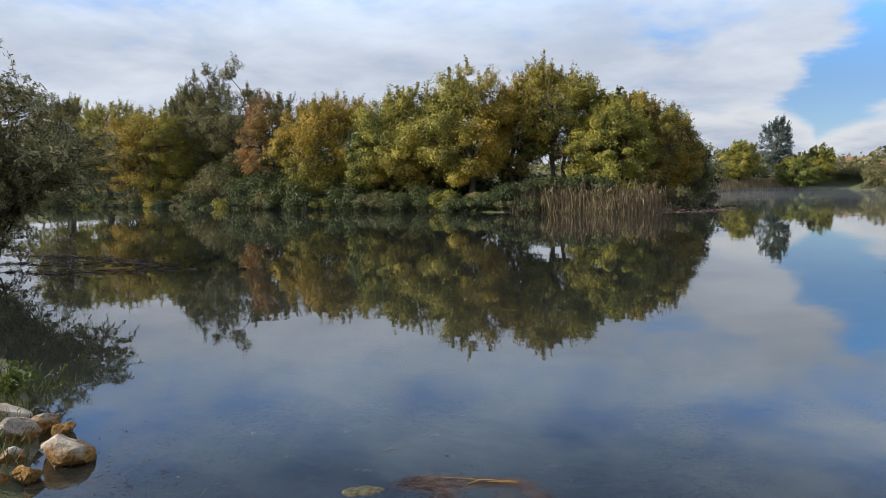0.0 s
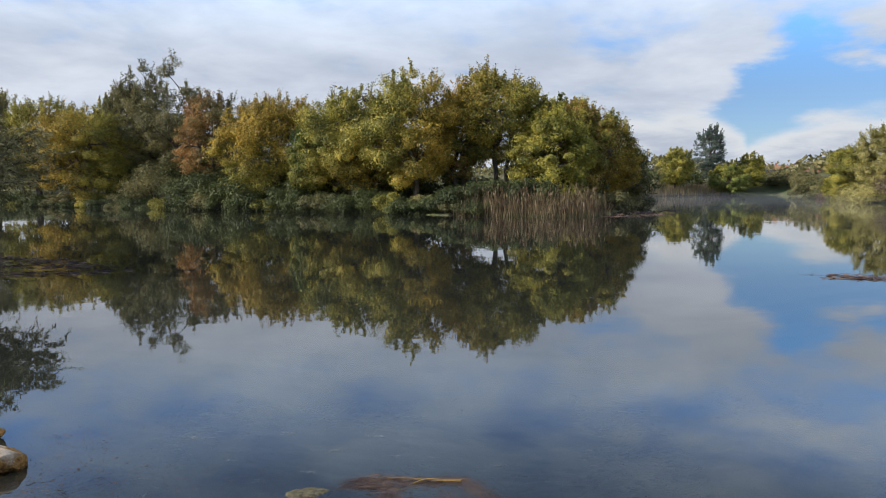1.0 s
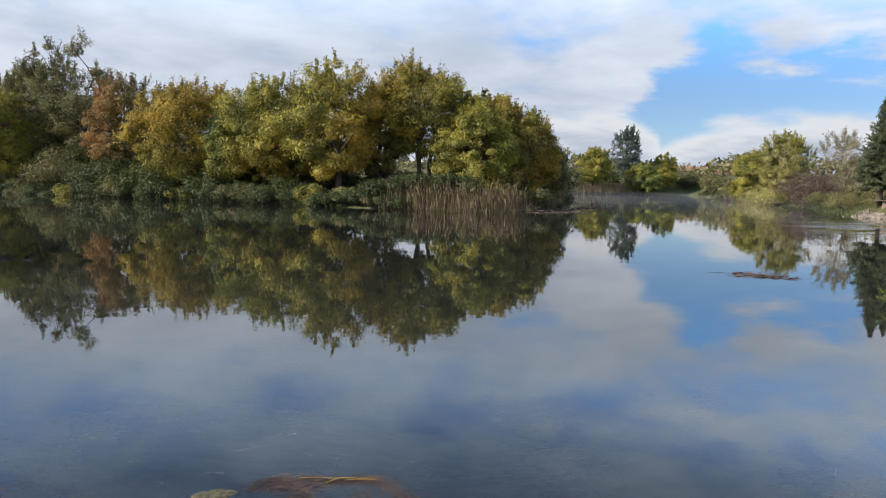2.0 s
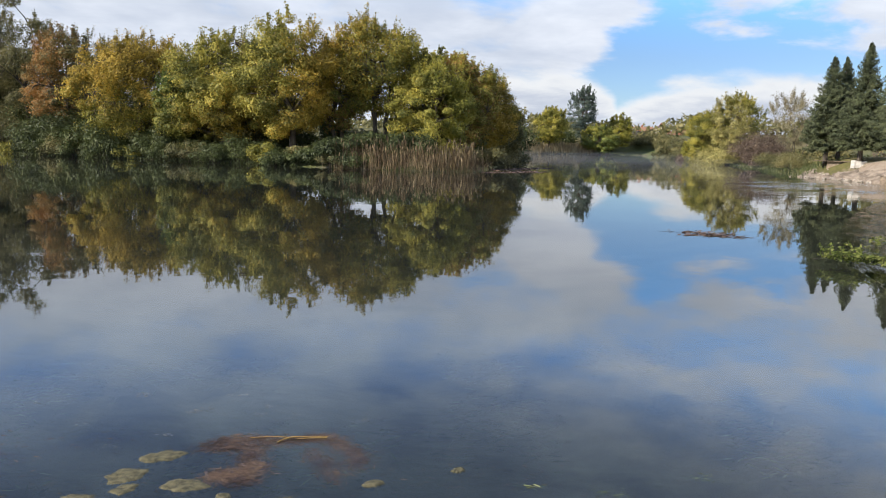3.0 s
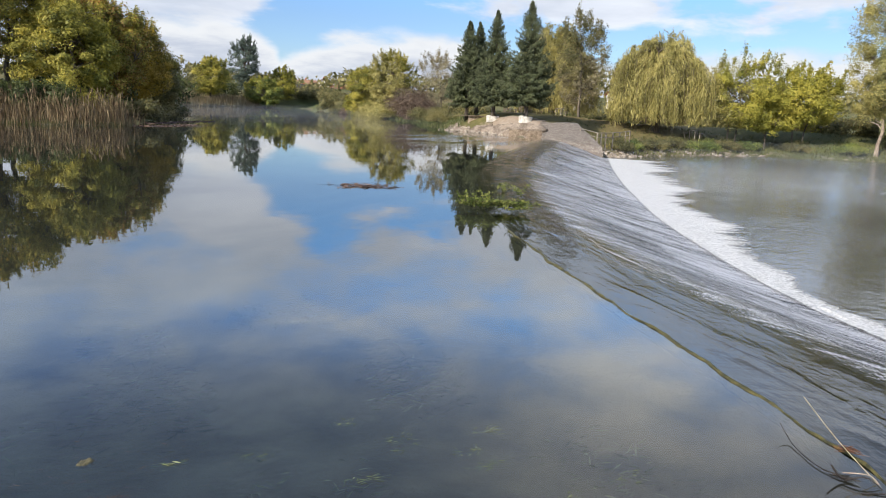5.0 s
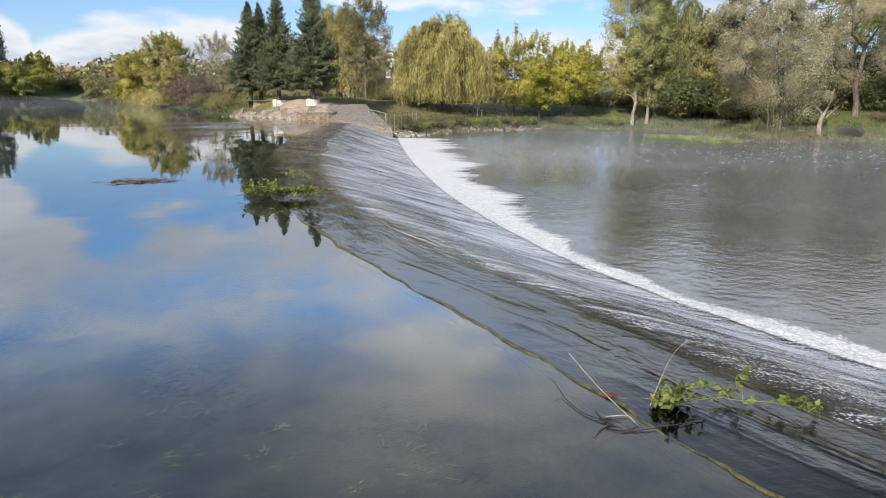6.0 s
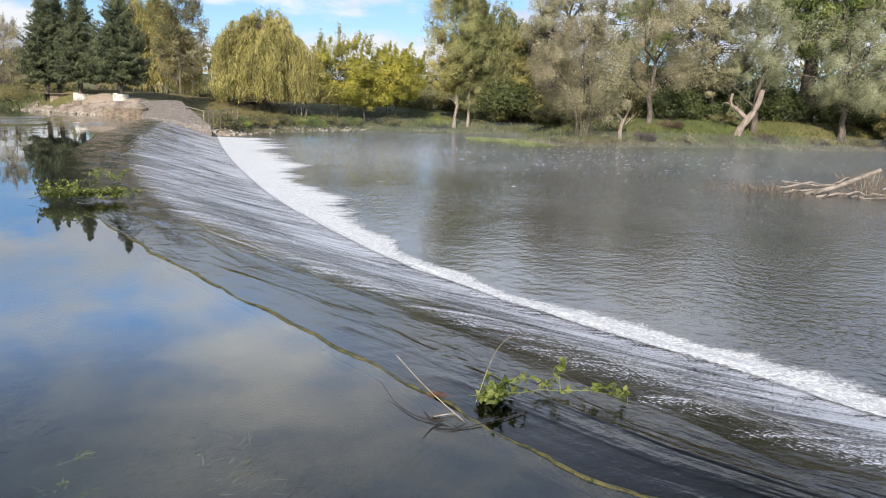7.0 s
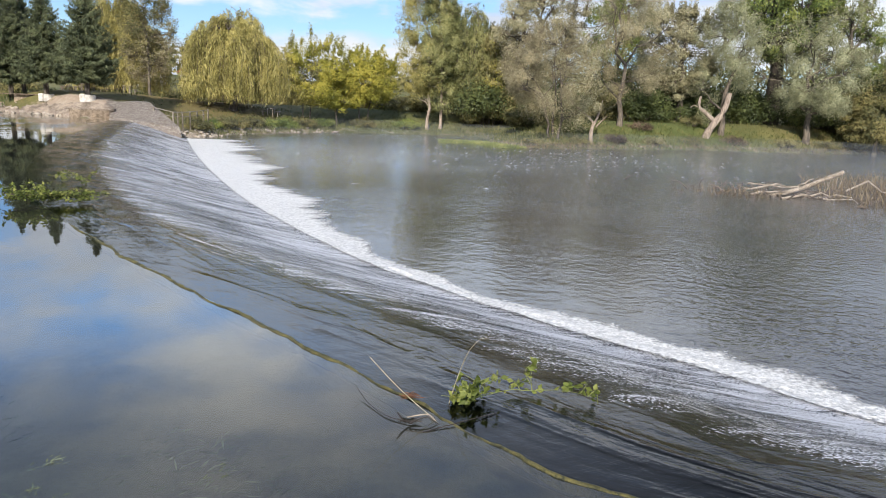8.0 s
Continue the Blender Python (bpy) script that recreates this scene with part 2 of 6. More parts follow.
L_POPLAR = leaf_material("dull_poplar_leaves", (0.10, 0.115, 0.045), (0.24, 0.245, 0.095), (0.46, 0.44, 0.20))
L_BROWN = leaf_material("brown_twigs", (0.13, 0.112, 0.068), (0.29, 0.25, 0.15), (0.49, 0.425, 0.265))
L_SILVER = leaf_material("silver_leaves", (0.115, 0.122, 0.066), (0.29, 0.295, 0.172), (0.53, 0.53, 0.33))
L_WILLOW = leaf_material("yellow_willow_leaves", (0.17, 0.155, 0.050), (0.36, 0.32, 0.110), (0.57, 0.50, 0.19), 0.7)
L_LEMON = leaf_material("lemon_yellow_leaves", (0.12, 0.135, 0.028), (0.31, 0.29, 0.046), (0.52, 0.45, 0.085))
L_SPRUCE = leaf_material("spruce_needles", (0.048, 0.060, 0.030), (0.098, 0.114, 0.056), (0.185, 0.205, 0.100), 0.8, 0.15)
L_BLUE = leaf_material("blue_green_leaves", (0.058, 0.083, 0.070), (0.115, 0.154, 0.128), (0.218, 0.256, 0.192))
L_REED = leaf_material("dry_reed", (0.075, 0.05, 0.028), (0.17, 0.122, 0.068), (0.33, 0.255, 0.145), 1.2, 0.25)
L_GRASS = leaf_material("grass_blades", (0.045, 0.058, 0.017), (0.105, 0.115, 0.034), (0.22, 0.20, 0.075), 0.8, 0.3)
L_OSIER = leaf_material("dull_willow_leaves", (0.095, 0.09, 0.038), (0.24, 0.215, 0.09), (0.50, 0.46, 0.25), 1.2, 0.3)
L_PALE_REED = leaf_material("pale_reed", (0.22, 0.16, 0.08), (0.38, 0.29, 0.16), (0.52, 0.43, 0.26), 0.6, 0.25)
L_SCRUB = leaf_material("red_brown_scrub", (0.055, 0.038, 0.028), (0.13, 0.09, 0.065), (0.25, 0.185, 0.13))


# ---- builders ----
def raw_mesh(name, verts, faces, mat, smooth=False):
    """A mesh from arrays: verts (n, 3), faces (m, k) all of one size, or a list of them."""
    me = bpy.data.meshes.new(name)
    blocks = faces if isinstance(faces, list) else [faces]
    blocks = [np.asarray(b, dtype=np.int32) for b in blocks if len(b)]
    verts = np.asarray(verts, dtype=np.float32)
    me.vertices.add(len(verts))
    me.vertices.foreach_set("co", verts.ravel())
    loops = np.concatenate([b.ravel() for b in blocks])
    sizes = np.concatenate([np.full(len(b), b.shape[1], np.int32) for b in blocks])
    me.loops.add(len(loops))
    me.loops.foreach_set("vertex_index", loops)
    me.polygons.add(len(sizes))
    me.polygons.foreach_set("loop_start", np.concatenate([[0], np.cumsum(sizes)[:-1]]).astype(np.int32))
    me.polygons.foreach_set("use_smooth", np.full(len(sizes), smooth))
    me.materials.append(mat)
    me.update(calc_edges=True)
    return me


def thing(name, label, category, place=(0, 0, 0), group="", kind=""):
    """The Empty at the base of a thing."""
    ob = new(name)
    ob.location = place
    return tagged(ob, label, category, group, kind)


def child(name, me, parent, label=""):
    ob = new(name, me)
    ob.parent = parent
    return tagged(ob, label)


def part(name, bm, mat, parent, label=""):
    me = bpy.data.meshes.new(name)
    bm.to_mesh(me)
    bm.free()
    me.materials.append(mat)
    return child(name, me, parent, label)


class Tubes:
    """Gathers tapered, bent tubes into one mesh."""

    def __init__(self):
        self.v, self.f, self.n = [], [], 0

    def add(self, pts, radii, sides=5):
        pts = np.asarray(pts, float)
        k = len(pts)
        tang = np.gradient(pts, axis=0)
        tang /= np.linalg.norm(tang, axis=1)[:, None] + 1e-9
        ref = np.where(np.abs(tang[:, 2:3]) > 0.9, [[1.0, 0, 0]], [[0, 0, 1.0]])
        a = np.cross(tang, ref)
        a /= np.linalg.norm(a, axis=1)[:, None] + 1e-9
        b = np.cross(tang, a)
        ang = np.arange(sides) * 2 * np.pi / sides
        ring = a[:, None] * np.cos(ang)[None, :, None] + b[:, None] * np.sin(ang)[None, :, None]
        v = pts[:, None] + ring * np.asarray(radii, float)[:, None, None]
        i = np.arange(k - 1)[:, None] * sides + np.arange(sides)[None]
        j = np.arange(k - 1)[:, None] * sides + (np.arange(sides)[None] + 1) % sides
        f = np.stack([i, j, j + sides, i + sides], -1).reshape(-1, 4) + self.n
        self.v.append(v.reshape(-1, 3))
        self.f.append(f)
        self.n += k * sides

    def mesh(self, name, mat):
        return raw_mesh(name, np.concatenate(self.v), np.concatenate(self.f), mat, True)


def bent(a, b, sag, rng, n=5, wob=0.06):
    """A bent line from a to b that bows up (or down: minus) by sag."""
    a, b = np.asarray(a, float), np.asarray(b, float)
    t = np.linspace(0, 1, n)[:, None]
    p = a + (b - a) * t
    p[:, 2] += sag * 4 * (t * (1 - t))[:, 0]
    size = np.linalg.norm(b - a)
    p[1:-1] += rng.normal(0, wob * size, (n - 2, 3))
    return p


def blades(centres, along, wide, lengths, widths, fold=0.25):
    """Leaf shaped quads: four corners each, with a fold along the middle."""
    along = along / (np.linalg.norm(along, axis=1)[:, None] + 1e-9)
    side = np.cross(along, wide)
    side /= np.linalg.norm(side, axis=1)[:, None] + 1e-9
    nor = np.cross(side, along)
    L, W = lengths[:, None], widths[:, None]
    v = np.stack([centres - along * L * 0.5, centres + side * W * 0.5 + nor * W * fold * 0.5 - along * L * 0.05,
                  centres + along * L * 0.5, centres - side * W * 0.5 + nor * W * fold * 0.5 - along * L * 0.05], 1)
    f = np.arange(len(centres) * 4, dtype=np.int32).reshape(-1, 4)
    return v.reshape(-1, 3), f


def slivers(centres, along, wide, lengths, widths):
    """Pointed leaves of one triangle each, for crowns seen from afar."""
    along = along / (np.linalg.norm(along, axis=1)[:, None] + 1e-9)
    side = np.cross(along, wide)
    side /= np.linalg.norm(side, axis=1)[:, None] + 1e-9
    L, W = lengths[:, None], widths[:, None]
    v = np.stack([centres - along * L * 0.4 + side * W * 0.5, centres - along * L * 0.4 - side * W * 0.5, centres + along * L * 0.6], 1)
    return v.reshape(-1, 3), np.arange(len(centres) * 3, dtype=np.int32).reshape(-1, 3)


def cloudlet(rng, n):
    """n places in a round puff, without stragglers."""
    d = rng.normal(0, 1, (n, 3))
    r = np.linalg.norm(d, axis=1)
    return d * (np.minimum(r, 1.2 + 0.6 * rng.uniform(0, 1, n)) / (r + 1e-9))[:, None]


def leaf_mesh(name, centres, rng, size, aspect, mat, facing=None):
    """Leaves at the centres; facing gives the way that their upper sides look, more or less."""
    n = len(centres)
    along = rng.normal(0, 1, (n, 3))
    wide = rng.normal(0, 1, (n, 3))
    if facing is not None:
        wide = facing / (np.linalg.norm(facing, axis=1)[:, None] + 1e-9) + wide * 0.38
    s = size * rng.uniform(0.6, 1.35, n)
    v, f = slivers(centres, along - wide * ((along * wide).sum(1) / (wide * wide).sum(1))[:, None], wide, s, s * aspect)
    return raw_mesh(name, v, f, mat)


def lumpy(d, seed, amount):
    """How far the crown reaches in the directions d."""
    out = np.ones(len(d))
    r = np.random.RandomState(seed)
    for _ in range(9):
        c = r.normal(0, 1, 3)
        c /= np.linalg.norm(c)
        out += amount * r.uniform(-0.6, 1.0) * np.exp(-((1 - d @ c) / 0.18))
    return out


def broadleaf(name, label, place, height, radius, mat, bark=None, seed=0, base=0.18, leaves=9000, size=0.24, aspect=0.6,
              clumps=190, shoots=36, spread=0.082, trunk=0.03, lean=(0, 0), group="trees on the bank", lump=0.45, mat2=None, top=0.5, stems=1, category="tree", tuft=0.8):
    """A broad-leaved tree: trunk and limbs, and a crown of leaves in clumps on the limbs' ends."""
    rng = np.random.RandomState(seed + 17)
    bark = bark or M_BARK
    z0 = height * base
    mid = np.array([lean[0], lean[1], z0 + (height - z0) * top])
    d = rng.normal(0, 1, (clumps, 3))
    d /= np.linalg.norm(d, axis=1)[:, None]
    reach = lumpy(d, seed, lump) * rng.uniform(0.25, 1.0, clumps) ** 0.45
    up = np.where(d[:, 2] > 0, height - mid[2], mid[2] - z0)
    c = mid + d * reach[:, None] * np.stack([np.full(clumps, radius), np.full(clumps, radius), up], 1) * 0.88
    root = thing(name, label, category, place, group)
    tb = Tubes()
    r0 = height * trunk
    fork = np.array([lean[0] * 0.35, lean[1] * 0.35, z0 + (height - z0) * 0.18])
    spine = []
    for s in range(stems):
        off = np.array([rng.normal(0, 0.35), rng.normal(0, 0.35), 0.0]) * (stems > 1)
        tip = mid + np.array([rng.normal(0, 0.15) * radius, rng.normal(0, 0.15) * radius, (height - mid[2]) * rng.uniform(0.3, 0.7)])
        p = np.concatenate([bent(off + (0, 0, -0.4), fork + off * 2.2, 0, rng, 4, 0.03), bent(fork + off * 2.2, tip, 0, rng, 5, 0.05)[1:]])
        rr = r0 / stems ** 0.5 * np.array([1.35, 1.0, 0.85, 0.75, 0.6, 0.42, 0.25, 0.08])
        tb.add(p, rr, 7)
        spine.append(p)
    spine = np.concatenate([s[2:] for s in spine])
    main = rng.choice(clumps, min(9, clumps), replace=False)
    hubs = [spine]
    for i in main:
        k = spine[np.argmin(np.linalg.norm(spine - c[i] * [1, 1, 0.72], axis=1))]
        p = bent(k, c[i], 0.1 * radius, rng, 5, 0.06)
        tb.add(p, r0 * np.array([0.42, 0.32, 0.22, 0.14, 0.05]), 5)
        hubs.append(p[1:-1])
    hubs = np.concatenate(hubs)
    for i in range(clumps):
        k = hubs[np.argmin(np.linalg.norm(hubs - c[i], axis=1))]
        tb.add(bent(k, c[i], 0.05 * radius, rng, 4, 0.08), r0 * np.array([0.16, 0.12, 0.07, 0.02]), 3)
    share = rng.dirichlet(np.full(clumps, 3.0))
    cnt = np.maximum(20, (share * leaves * 3.5).astype(int))
    idx = np.repeat(np.arange(clumps), cnt)
    sig = spread * (radius + 1.0) * rng.uniform(0.55, 1.5, clumps)
    puffs = cloudlet(rng, len(idx))
    pts = c[idx] + puffs * sig[idx][:, None] * [1.15, 1.15, tuft * 0.95]
    face = puffs + (c[idx] - mid) / radius * 0.6 + [0, 0, 0.55]
    extra = []
    tops = np.argsort(-(c[:, 2] + 0.4 * np.linalg.norm(c[:, :2], axis=1)))[:shoots]
    for i in tops:
        for _ in range(3):
            out = (c[i] - mid) / (np.linalg.norm(c[i] - mid) + 1e-6) * 0.5 + [0, 0, 1] + rng.normal(0, 0.25, 3)
            ln = rng.uniform(0.6, 1.3) * (0.5 + height * 0.06)
            tip = c[i] + out / np.linalg.norm(out) * ln
            tb.add(bent(c[i], tip, 0, rng, 3, 0.05), r0 * np.array([0.05, 0.035, 0.012]), 3)
            t = rng.uniform(0.1, 1.0, 34)[:, None]
            extra.append(c[i] + (tip - c[i]) * t + rng.normal(0, 0.09, (34, 3)))
    child("trunk", tb.mesh("trunk", bark), root)
    if extra:
        pts = np.concatenate([pts] + extra)
        face = np.concatenate([face, rng.normal(0, 0.6, (len(pts) - len(face), 3)) + [0, 0, 0.6]])
    keep = pts[:, 2] > 0.15
    pts, face = pts[keep], face[keep]
    if mat2 is not None:
        pick = ((pts - mid) @ np.random.RandomState(seed).normal(0, 1, 3)) + rng.normal(0, 0.5 * radius, len(pts)) > 0
        child("crown", leaf_mesh("crown", pts[~pick], rng, size * 0.82, aspect, mat, face[~pick]), root)
        child("crown", leaf_mesh("crown", pts[pick], rng, size * 0.82, aspect, mat2, face[pick]), root)
    else:
        child("crown", leaf_mesh("crown", pts, rng, size * 0.82, aspect, mat, face), root)
    return root


def shrub(name, label, place, height, radius, mat, seed=0, leaves=3500, size=0.2, aspect=0.6, group="shrubs along the bank", long=1.0, turn=0.0, category="shrub"):
    """A low bush on many thin stems."""
    rng = np.random.RandomState(seed + 5)
    n = 22
    root = thing(name, label, category, place, group)
    a = rng.uniform(0, 2 * np.pi, n)
    r = radius * np.sqrt(rng.uniform(0.02, 1, n))
    c = np.stack([np.cos(a) * r * long, np.sin(a) * r, height * rng.uniform(0.25, 0.85, n) * (1 - 0.45 * (r / radius) ** 2)], 1)
    ct, st = np.cos(turn), np.sin(turn)
    c = np.stack([c[:, 0] * ct - c[:, 1] * st, c[:, 0] * st + c[:, 1] * ct, c[:, 2]], 1)
    tb = Tubes()
    for p in c:
        tb.add(bent((p[0] * 0.35, p[1] * 0.35, -0.2), p, 0.1 * height, rng, 4, 0.06), np.array([0.035, 0.028, 0.018, 0.006]), 4)
    child("stem", tb.mesh("stem", M_BARK_DARK), root)
    leaves = int(leaves * 2.2)
    idx = rng.randint(0, n, leaves)
    sg = 0.20 * (height + radius) * 0.6
    puffs = cloudlet(rng, leaves)
    pts = c[idx] + puffs * sg * [1, 1, 0.7]
    pts[:, 2] = np.abs(pts[:, 2]) + 0.03
    child("crown", leaf_mesh("crown", pts, rng, size * 0.8, aspect, mat, puffs + [0, 0, 0.7]), root)
    return root


def weeping(name, label, place, height, radius, mat, seed=0, strands=700, low=0.06, group="trees on the bank", bark=None, step=0.085):
    """A weeping willow: a dome of boughs with long hanging strands of narrow leaves."""
    rng = np.random.RandomState(seed + 3)
    root = thing(name, label, "tree", place, group)
    tb = Tubes()
    r0 = height * 0.04
    fork = np.array([0, 0, height * 0.28])
    tb.add(bent((0, 0, -0.4), fork, 0, rng, 4, 0.03), r0 * np.array([1.3, 1.0, 0.9, 0.85]), 8)
    ends = []
    for i in range(14):
        a = i * 2.4 + rng.uniform(-0.3, 0.3)
        rr = radius * rng.uniform(0.25, 0.8)
        e = np.array([math.cos(a) * rr, math.sin(a) * rr, height * (0.95 - 0.33 * (rr / radius) ** 2) * rng.uniform(0.86, 1.0)])
        p = bent(fork, e, height * 0.06, rng, 6, 0.04)
        tb.add(p, r0 * np.array([0.55, 0.42, 0.3, 0.2, 0.12, 0.04]), 5)
        ends.append(p[2:])
    ends = np.concatenate(ends)
    pts, alg = [], []
    for s in range(strands):
        a = rng.uniform(0, 2 * np.pi)
        q = math.sqrt(rng.uniform(0.01, 1.0))
        lob = 1 + 0.16 * math.sin(3 * a + seed) + 0.10 * math.sin(7 * a + 2 * seed)
        r1 = radius * q * lob
        ztop = height * (1.0 - 0.40 * q ** 2.2) * rng.uniform(0.86, 1.0) * (0.93 + 0.07 * math.sin(4 * a + 5 * q + seed) + 0.04 * math.sin(9 * a + 7 * q))
        length = height * rng.uniform(0.30, 0.80) * (0.75 + 0.5 * q)
        zend = max(height * low * rng.uniform(0.7, 2.2), ztop - length)
        start = ends[np.argmin(np.linalg.norm(ends - (math.cos(a) * r1 * 0.8, math.sin(a) * r1 * 0.8, ztop), axis=1))]
        crest = np.array([math.cos(a) * r1, math.sin(a) * r1, ztop])
        foot = np.array([math.cos(a) * r1 * 1.05 + rng.normal(0, 0.15), math.sin(a) * r1 * 1.05 + rng.normal(0, 0.35), zend])
        p = np.concatenate([bent(start, crest, height * 0.04, rng, 4, 0.05), bent(crest, foot, 0, rng, 5, 0.012)[1:]])
        if s % 3 == 0:
            tb.add(p, np.array([0.022, 0.02, 0.016, 0.013, 0.011, 0.009, 0.006, 0.003]), 3)
        seg = p[2:]
        n = int((ztop - zend) / step) + 4
        t = np.sort(rng.uniform(0, len(seg) - 1.001, n))
        k = t.astype(int)
        pts.append(seg[k] + (seg[k + 1] - seg[k]) * (t - k)[:, None] + rng.normal(0, 0.11, (n, 3)))
        alg.append((seg[k + 1] - seg[k]) + rng.normal(0, 0.35, (n, 3)) * np.linalg.norm(seg[k + 1] - seg[k], axis=1)[:, None])
    pts, alg = np.concatenate(pts), np.concatenate(alg)
    n = len(pts)
    s = rng.uniform(0.20, 0.42, n)
    v, f = slivers(pts, alg, rng.normal(0, 1, (n, 3)), s, s * 0.22)
    child("trunk", tb.mesh("trunk", bark or M_BARK), root)
    child("crown", raw_mesh("crown", v, f, mat), root)
    return root


def spruce(name, label, place, height, radius, mat, seed=0, clear=0.25, group="spruces"):
    """A spruce: a straight stem with whorls of drooping boughs of needle sprays."""
    rng = np.random.RandomState(seed + 29)
    root = thing(name, label, "tree", place, group)
    tb = Tubes()
    r0 = height * 0.017
    tb.add([(0, 0, -0.3), (0, 0, height * 0.3), (0.03, 0, height * 0.7), (0, 0, height)], r0 * np.array([1.3, 0.9, 0.5, 0.06]), 8)
    pts, alg, siz = [], [], []
    z = height * clear
    while z < height * 0.985:
        q = (z - height * clear) / (height * (1 - clear))
        reach = radius * (1 - q) ** 0.86 * (0.72 + 0.28 * min(1, q * 7)) * rng.uniform(0.88, 1.08)
        for _ in range(int(6 + 6 * (1 - q))):
            a = rng.uniform(0, 2 * np.pi)
            L = max(0.10, reach * rng.uniform(0.55, 1.10))
            rise = 0.45 * q - 0.20 * (1 - q)
            tip = np.array([math.cos(a) * L, math.sin(a) * L, z + L * rise])
            p = bent((0, 0, z), tip, -0.08 * L, rng, 4, 0.03)
            p[-1, 2] += 0.10 * L
            tb.add(p, np.array([0.024, 0.018, 0.010, 0.003]) * (0.5 + 0.5 * (1 - q)), 3)
            n = int(14 + L * 50)
            t = rng.uniform(0.10, 1.0, n) ** 0.75 * 2.999
            k = t.astype(int)
            c = p[k] + (p[k + 1] - p[k]) * (t - k)[:, None]
            out = np.array([math.cos(a), math.sin(a), 0.0])
            sd = np.array([-math.sin(a), math.cos(a), 0.0])
            w2 = rng.normal(0, 1, n)[:, None]
            g = out * rng.uniform(0.2, 1.0, n)[:, None] + sd * w2 * 0.7 + np.array([0, 0, -1.0]) * rng.uniform(0.2, 1.3, n)[:, None]
            pts.append(c + sd * w2 * 0.11 * (0.4 + L * 0.3) + np.column_stack([np.zeros((n, 2)), -rng.uniform(0, 0.16, n)]))
            alg.append(g)
            siz.append(rng.uniform(0.12, 0.28, n) * (0.6 + 0.4 * (1 - q)))
        z += height * 0.0095 * rng.uniform(0.7, 1.3)
    pts, alg, siz = np.concatenate(pts), np.concatenate(alg), np.concatenate(siz)
    v, f = slivers(pts, alg, rng.normal(0, 1, (len(pts), 3)), siz, siz * 0.32)
    child("trunk", tb.mesh("trunk", M_BARK), root)
    child("crown", raw_mesh("crown", v, f, mat), root)
    return root


def blade_field(name, label, xy, z, rng, lo, hi, width, mat, lean=0.18, category="reeds", plume=0.0):
    """Upright grass or reed blades on the given places, as one object."""
    n = len(xy)
    h = rng.uniform(lo, hi, n)
    tilt = rng.normal(0, lean, (n, 2))
    base = np.column_stack([xy, z])
    tip = base + np.column_stack([tilt * h[:, None], h])
    c = (base + tip) / 2
    w = np.full(n, width) * rng.uniform(0.6, 1.4, n)
    v, f = blades(c, tip - base, rng.normal(0, 1, (n, 3)) * [1, 1, 0.1], h, w)
    if plume:
        k = rng.uniform(0, 1, n) < plume
        v2, f2 = blades(tip[k] + [0, 0, 0.05], (tip - base)[k] + rng.normal(0, 0.2, (k.sum(), 3)), rng.normal(0, 1, (k.sum(), 3)), np.full(k.sum(), 0.42), np.full(k.sum(), width * 3.2))
        v, f = np.concatenate([v, v2]), np.concatenate([f, f2 + len(v)])
    return tagged(new(name, raw_mesh(name, v, f, mat)), label, category, kind="stuff")


def osier(name, label, place, height, radius, mat, seed=0, stems=46, group="shrubs near the rocks"):
    """A willow bush: many arching rods with side twigs, set with narrow leaves all along."""
    rng = np.random.RandomState(seed)
    root = thing(name, label, "shrub", place, group)
    tb = Tubes()
    pts, alg = [], []
    for s in range(stems):
        a = rng.uniform(0, 2 * np.pi)
        q = rng.uniform(0.1, 1.0) ** 0.7
        tip = np.array([math.cos(a) * radius * q, math.sin(a) * radius * q, height * (1.0 - 0.62 * q ** 1.6) * rng.uniform(0.75, 1.05)])
        p = bent((math.cos(a) * 0.4, math.sin(a) * 0.4, -0.2), tip, height * 0.16 * q, rng, 8, 0.03)
        tb.add(p, np.linspace(0.032, 0.005, 8), 5)
        for k in range(18):
            t = rng.uniform(1.2, 6.99)
            i = int(t)
            b = p[i] + (p[min(i + 1, 7)] - p[i]) * (t - i)
            d = rng.normal(0, 1, 3) * [1, 1, 0.6] + [math.cos(a) * 0.5, math.sin(a) * 0.5, 0.35]
            e = b + d / np.linalg.norm(d) * rng.uniform(0.5, 1.3)
            w = bent(b, e, 0.05, rng, 4, 0.05)
            w[-1, 2] -= rng.uniform(0, 0.35)
            tb.add(w, [0.012, 0.009, 0.006, 0.003], 3)
            n = 52
            t2 = rng.uniform(0.1, 2.99, n)
            j = t2.astype(int)
            c = w[j] + (w[j + 1] - w[j]) * (t2 - j)[:, None]
            dirs = (w[j + 1] - w[j]) / (np.linalg.norm(w[j + 1] - w[j], axis=1)[:, None] + 1e-6) + rng.normal(0, 0.7, (n, 3)) - [0, 0, 0.25]
            pts.append(c + rng.normal(0, 0.05, (n, 3)))
            alg.append(dirs)
    pts, alg = np.concatenate(pts), np.concatenate(alg)
    keep = pts[:, 2] > 0.0
    pts, alg = pts[keep], alg[keep]
    L = rng.uniform(0.09, 0.17, len(pts))
    v, f = slivers(pts, alg, rng.normal(0, 1, (len(pts), 3)), L, L * 0.3)
    child("stem", tb.mesh("stem", M_BARK_DARK), root)
    child("crown", raw_mesh("crown", v, f, mat), root)
    return root


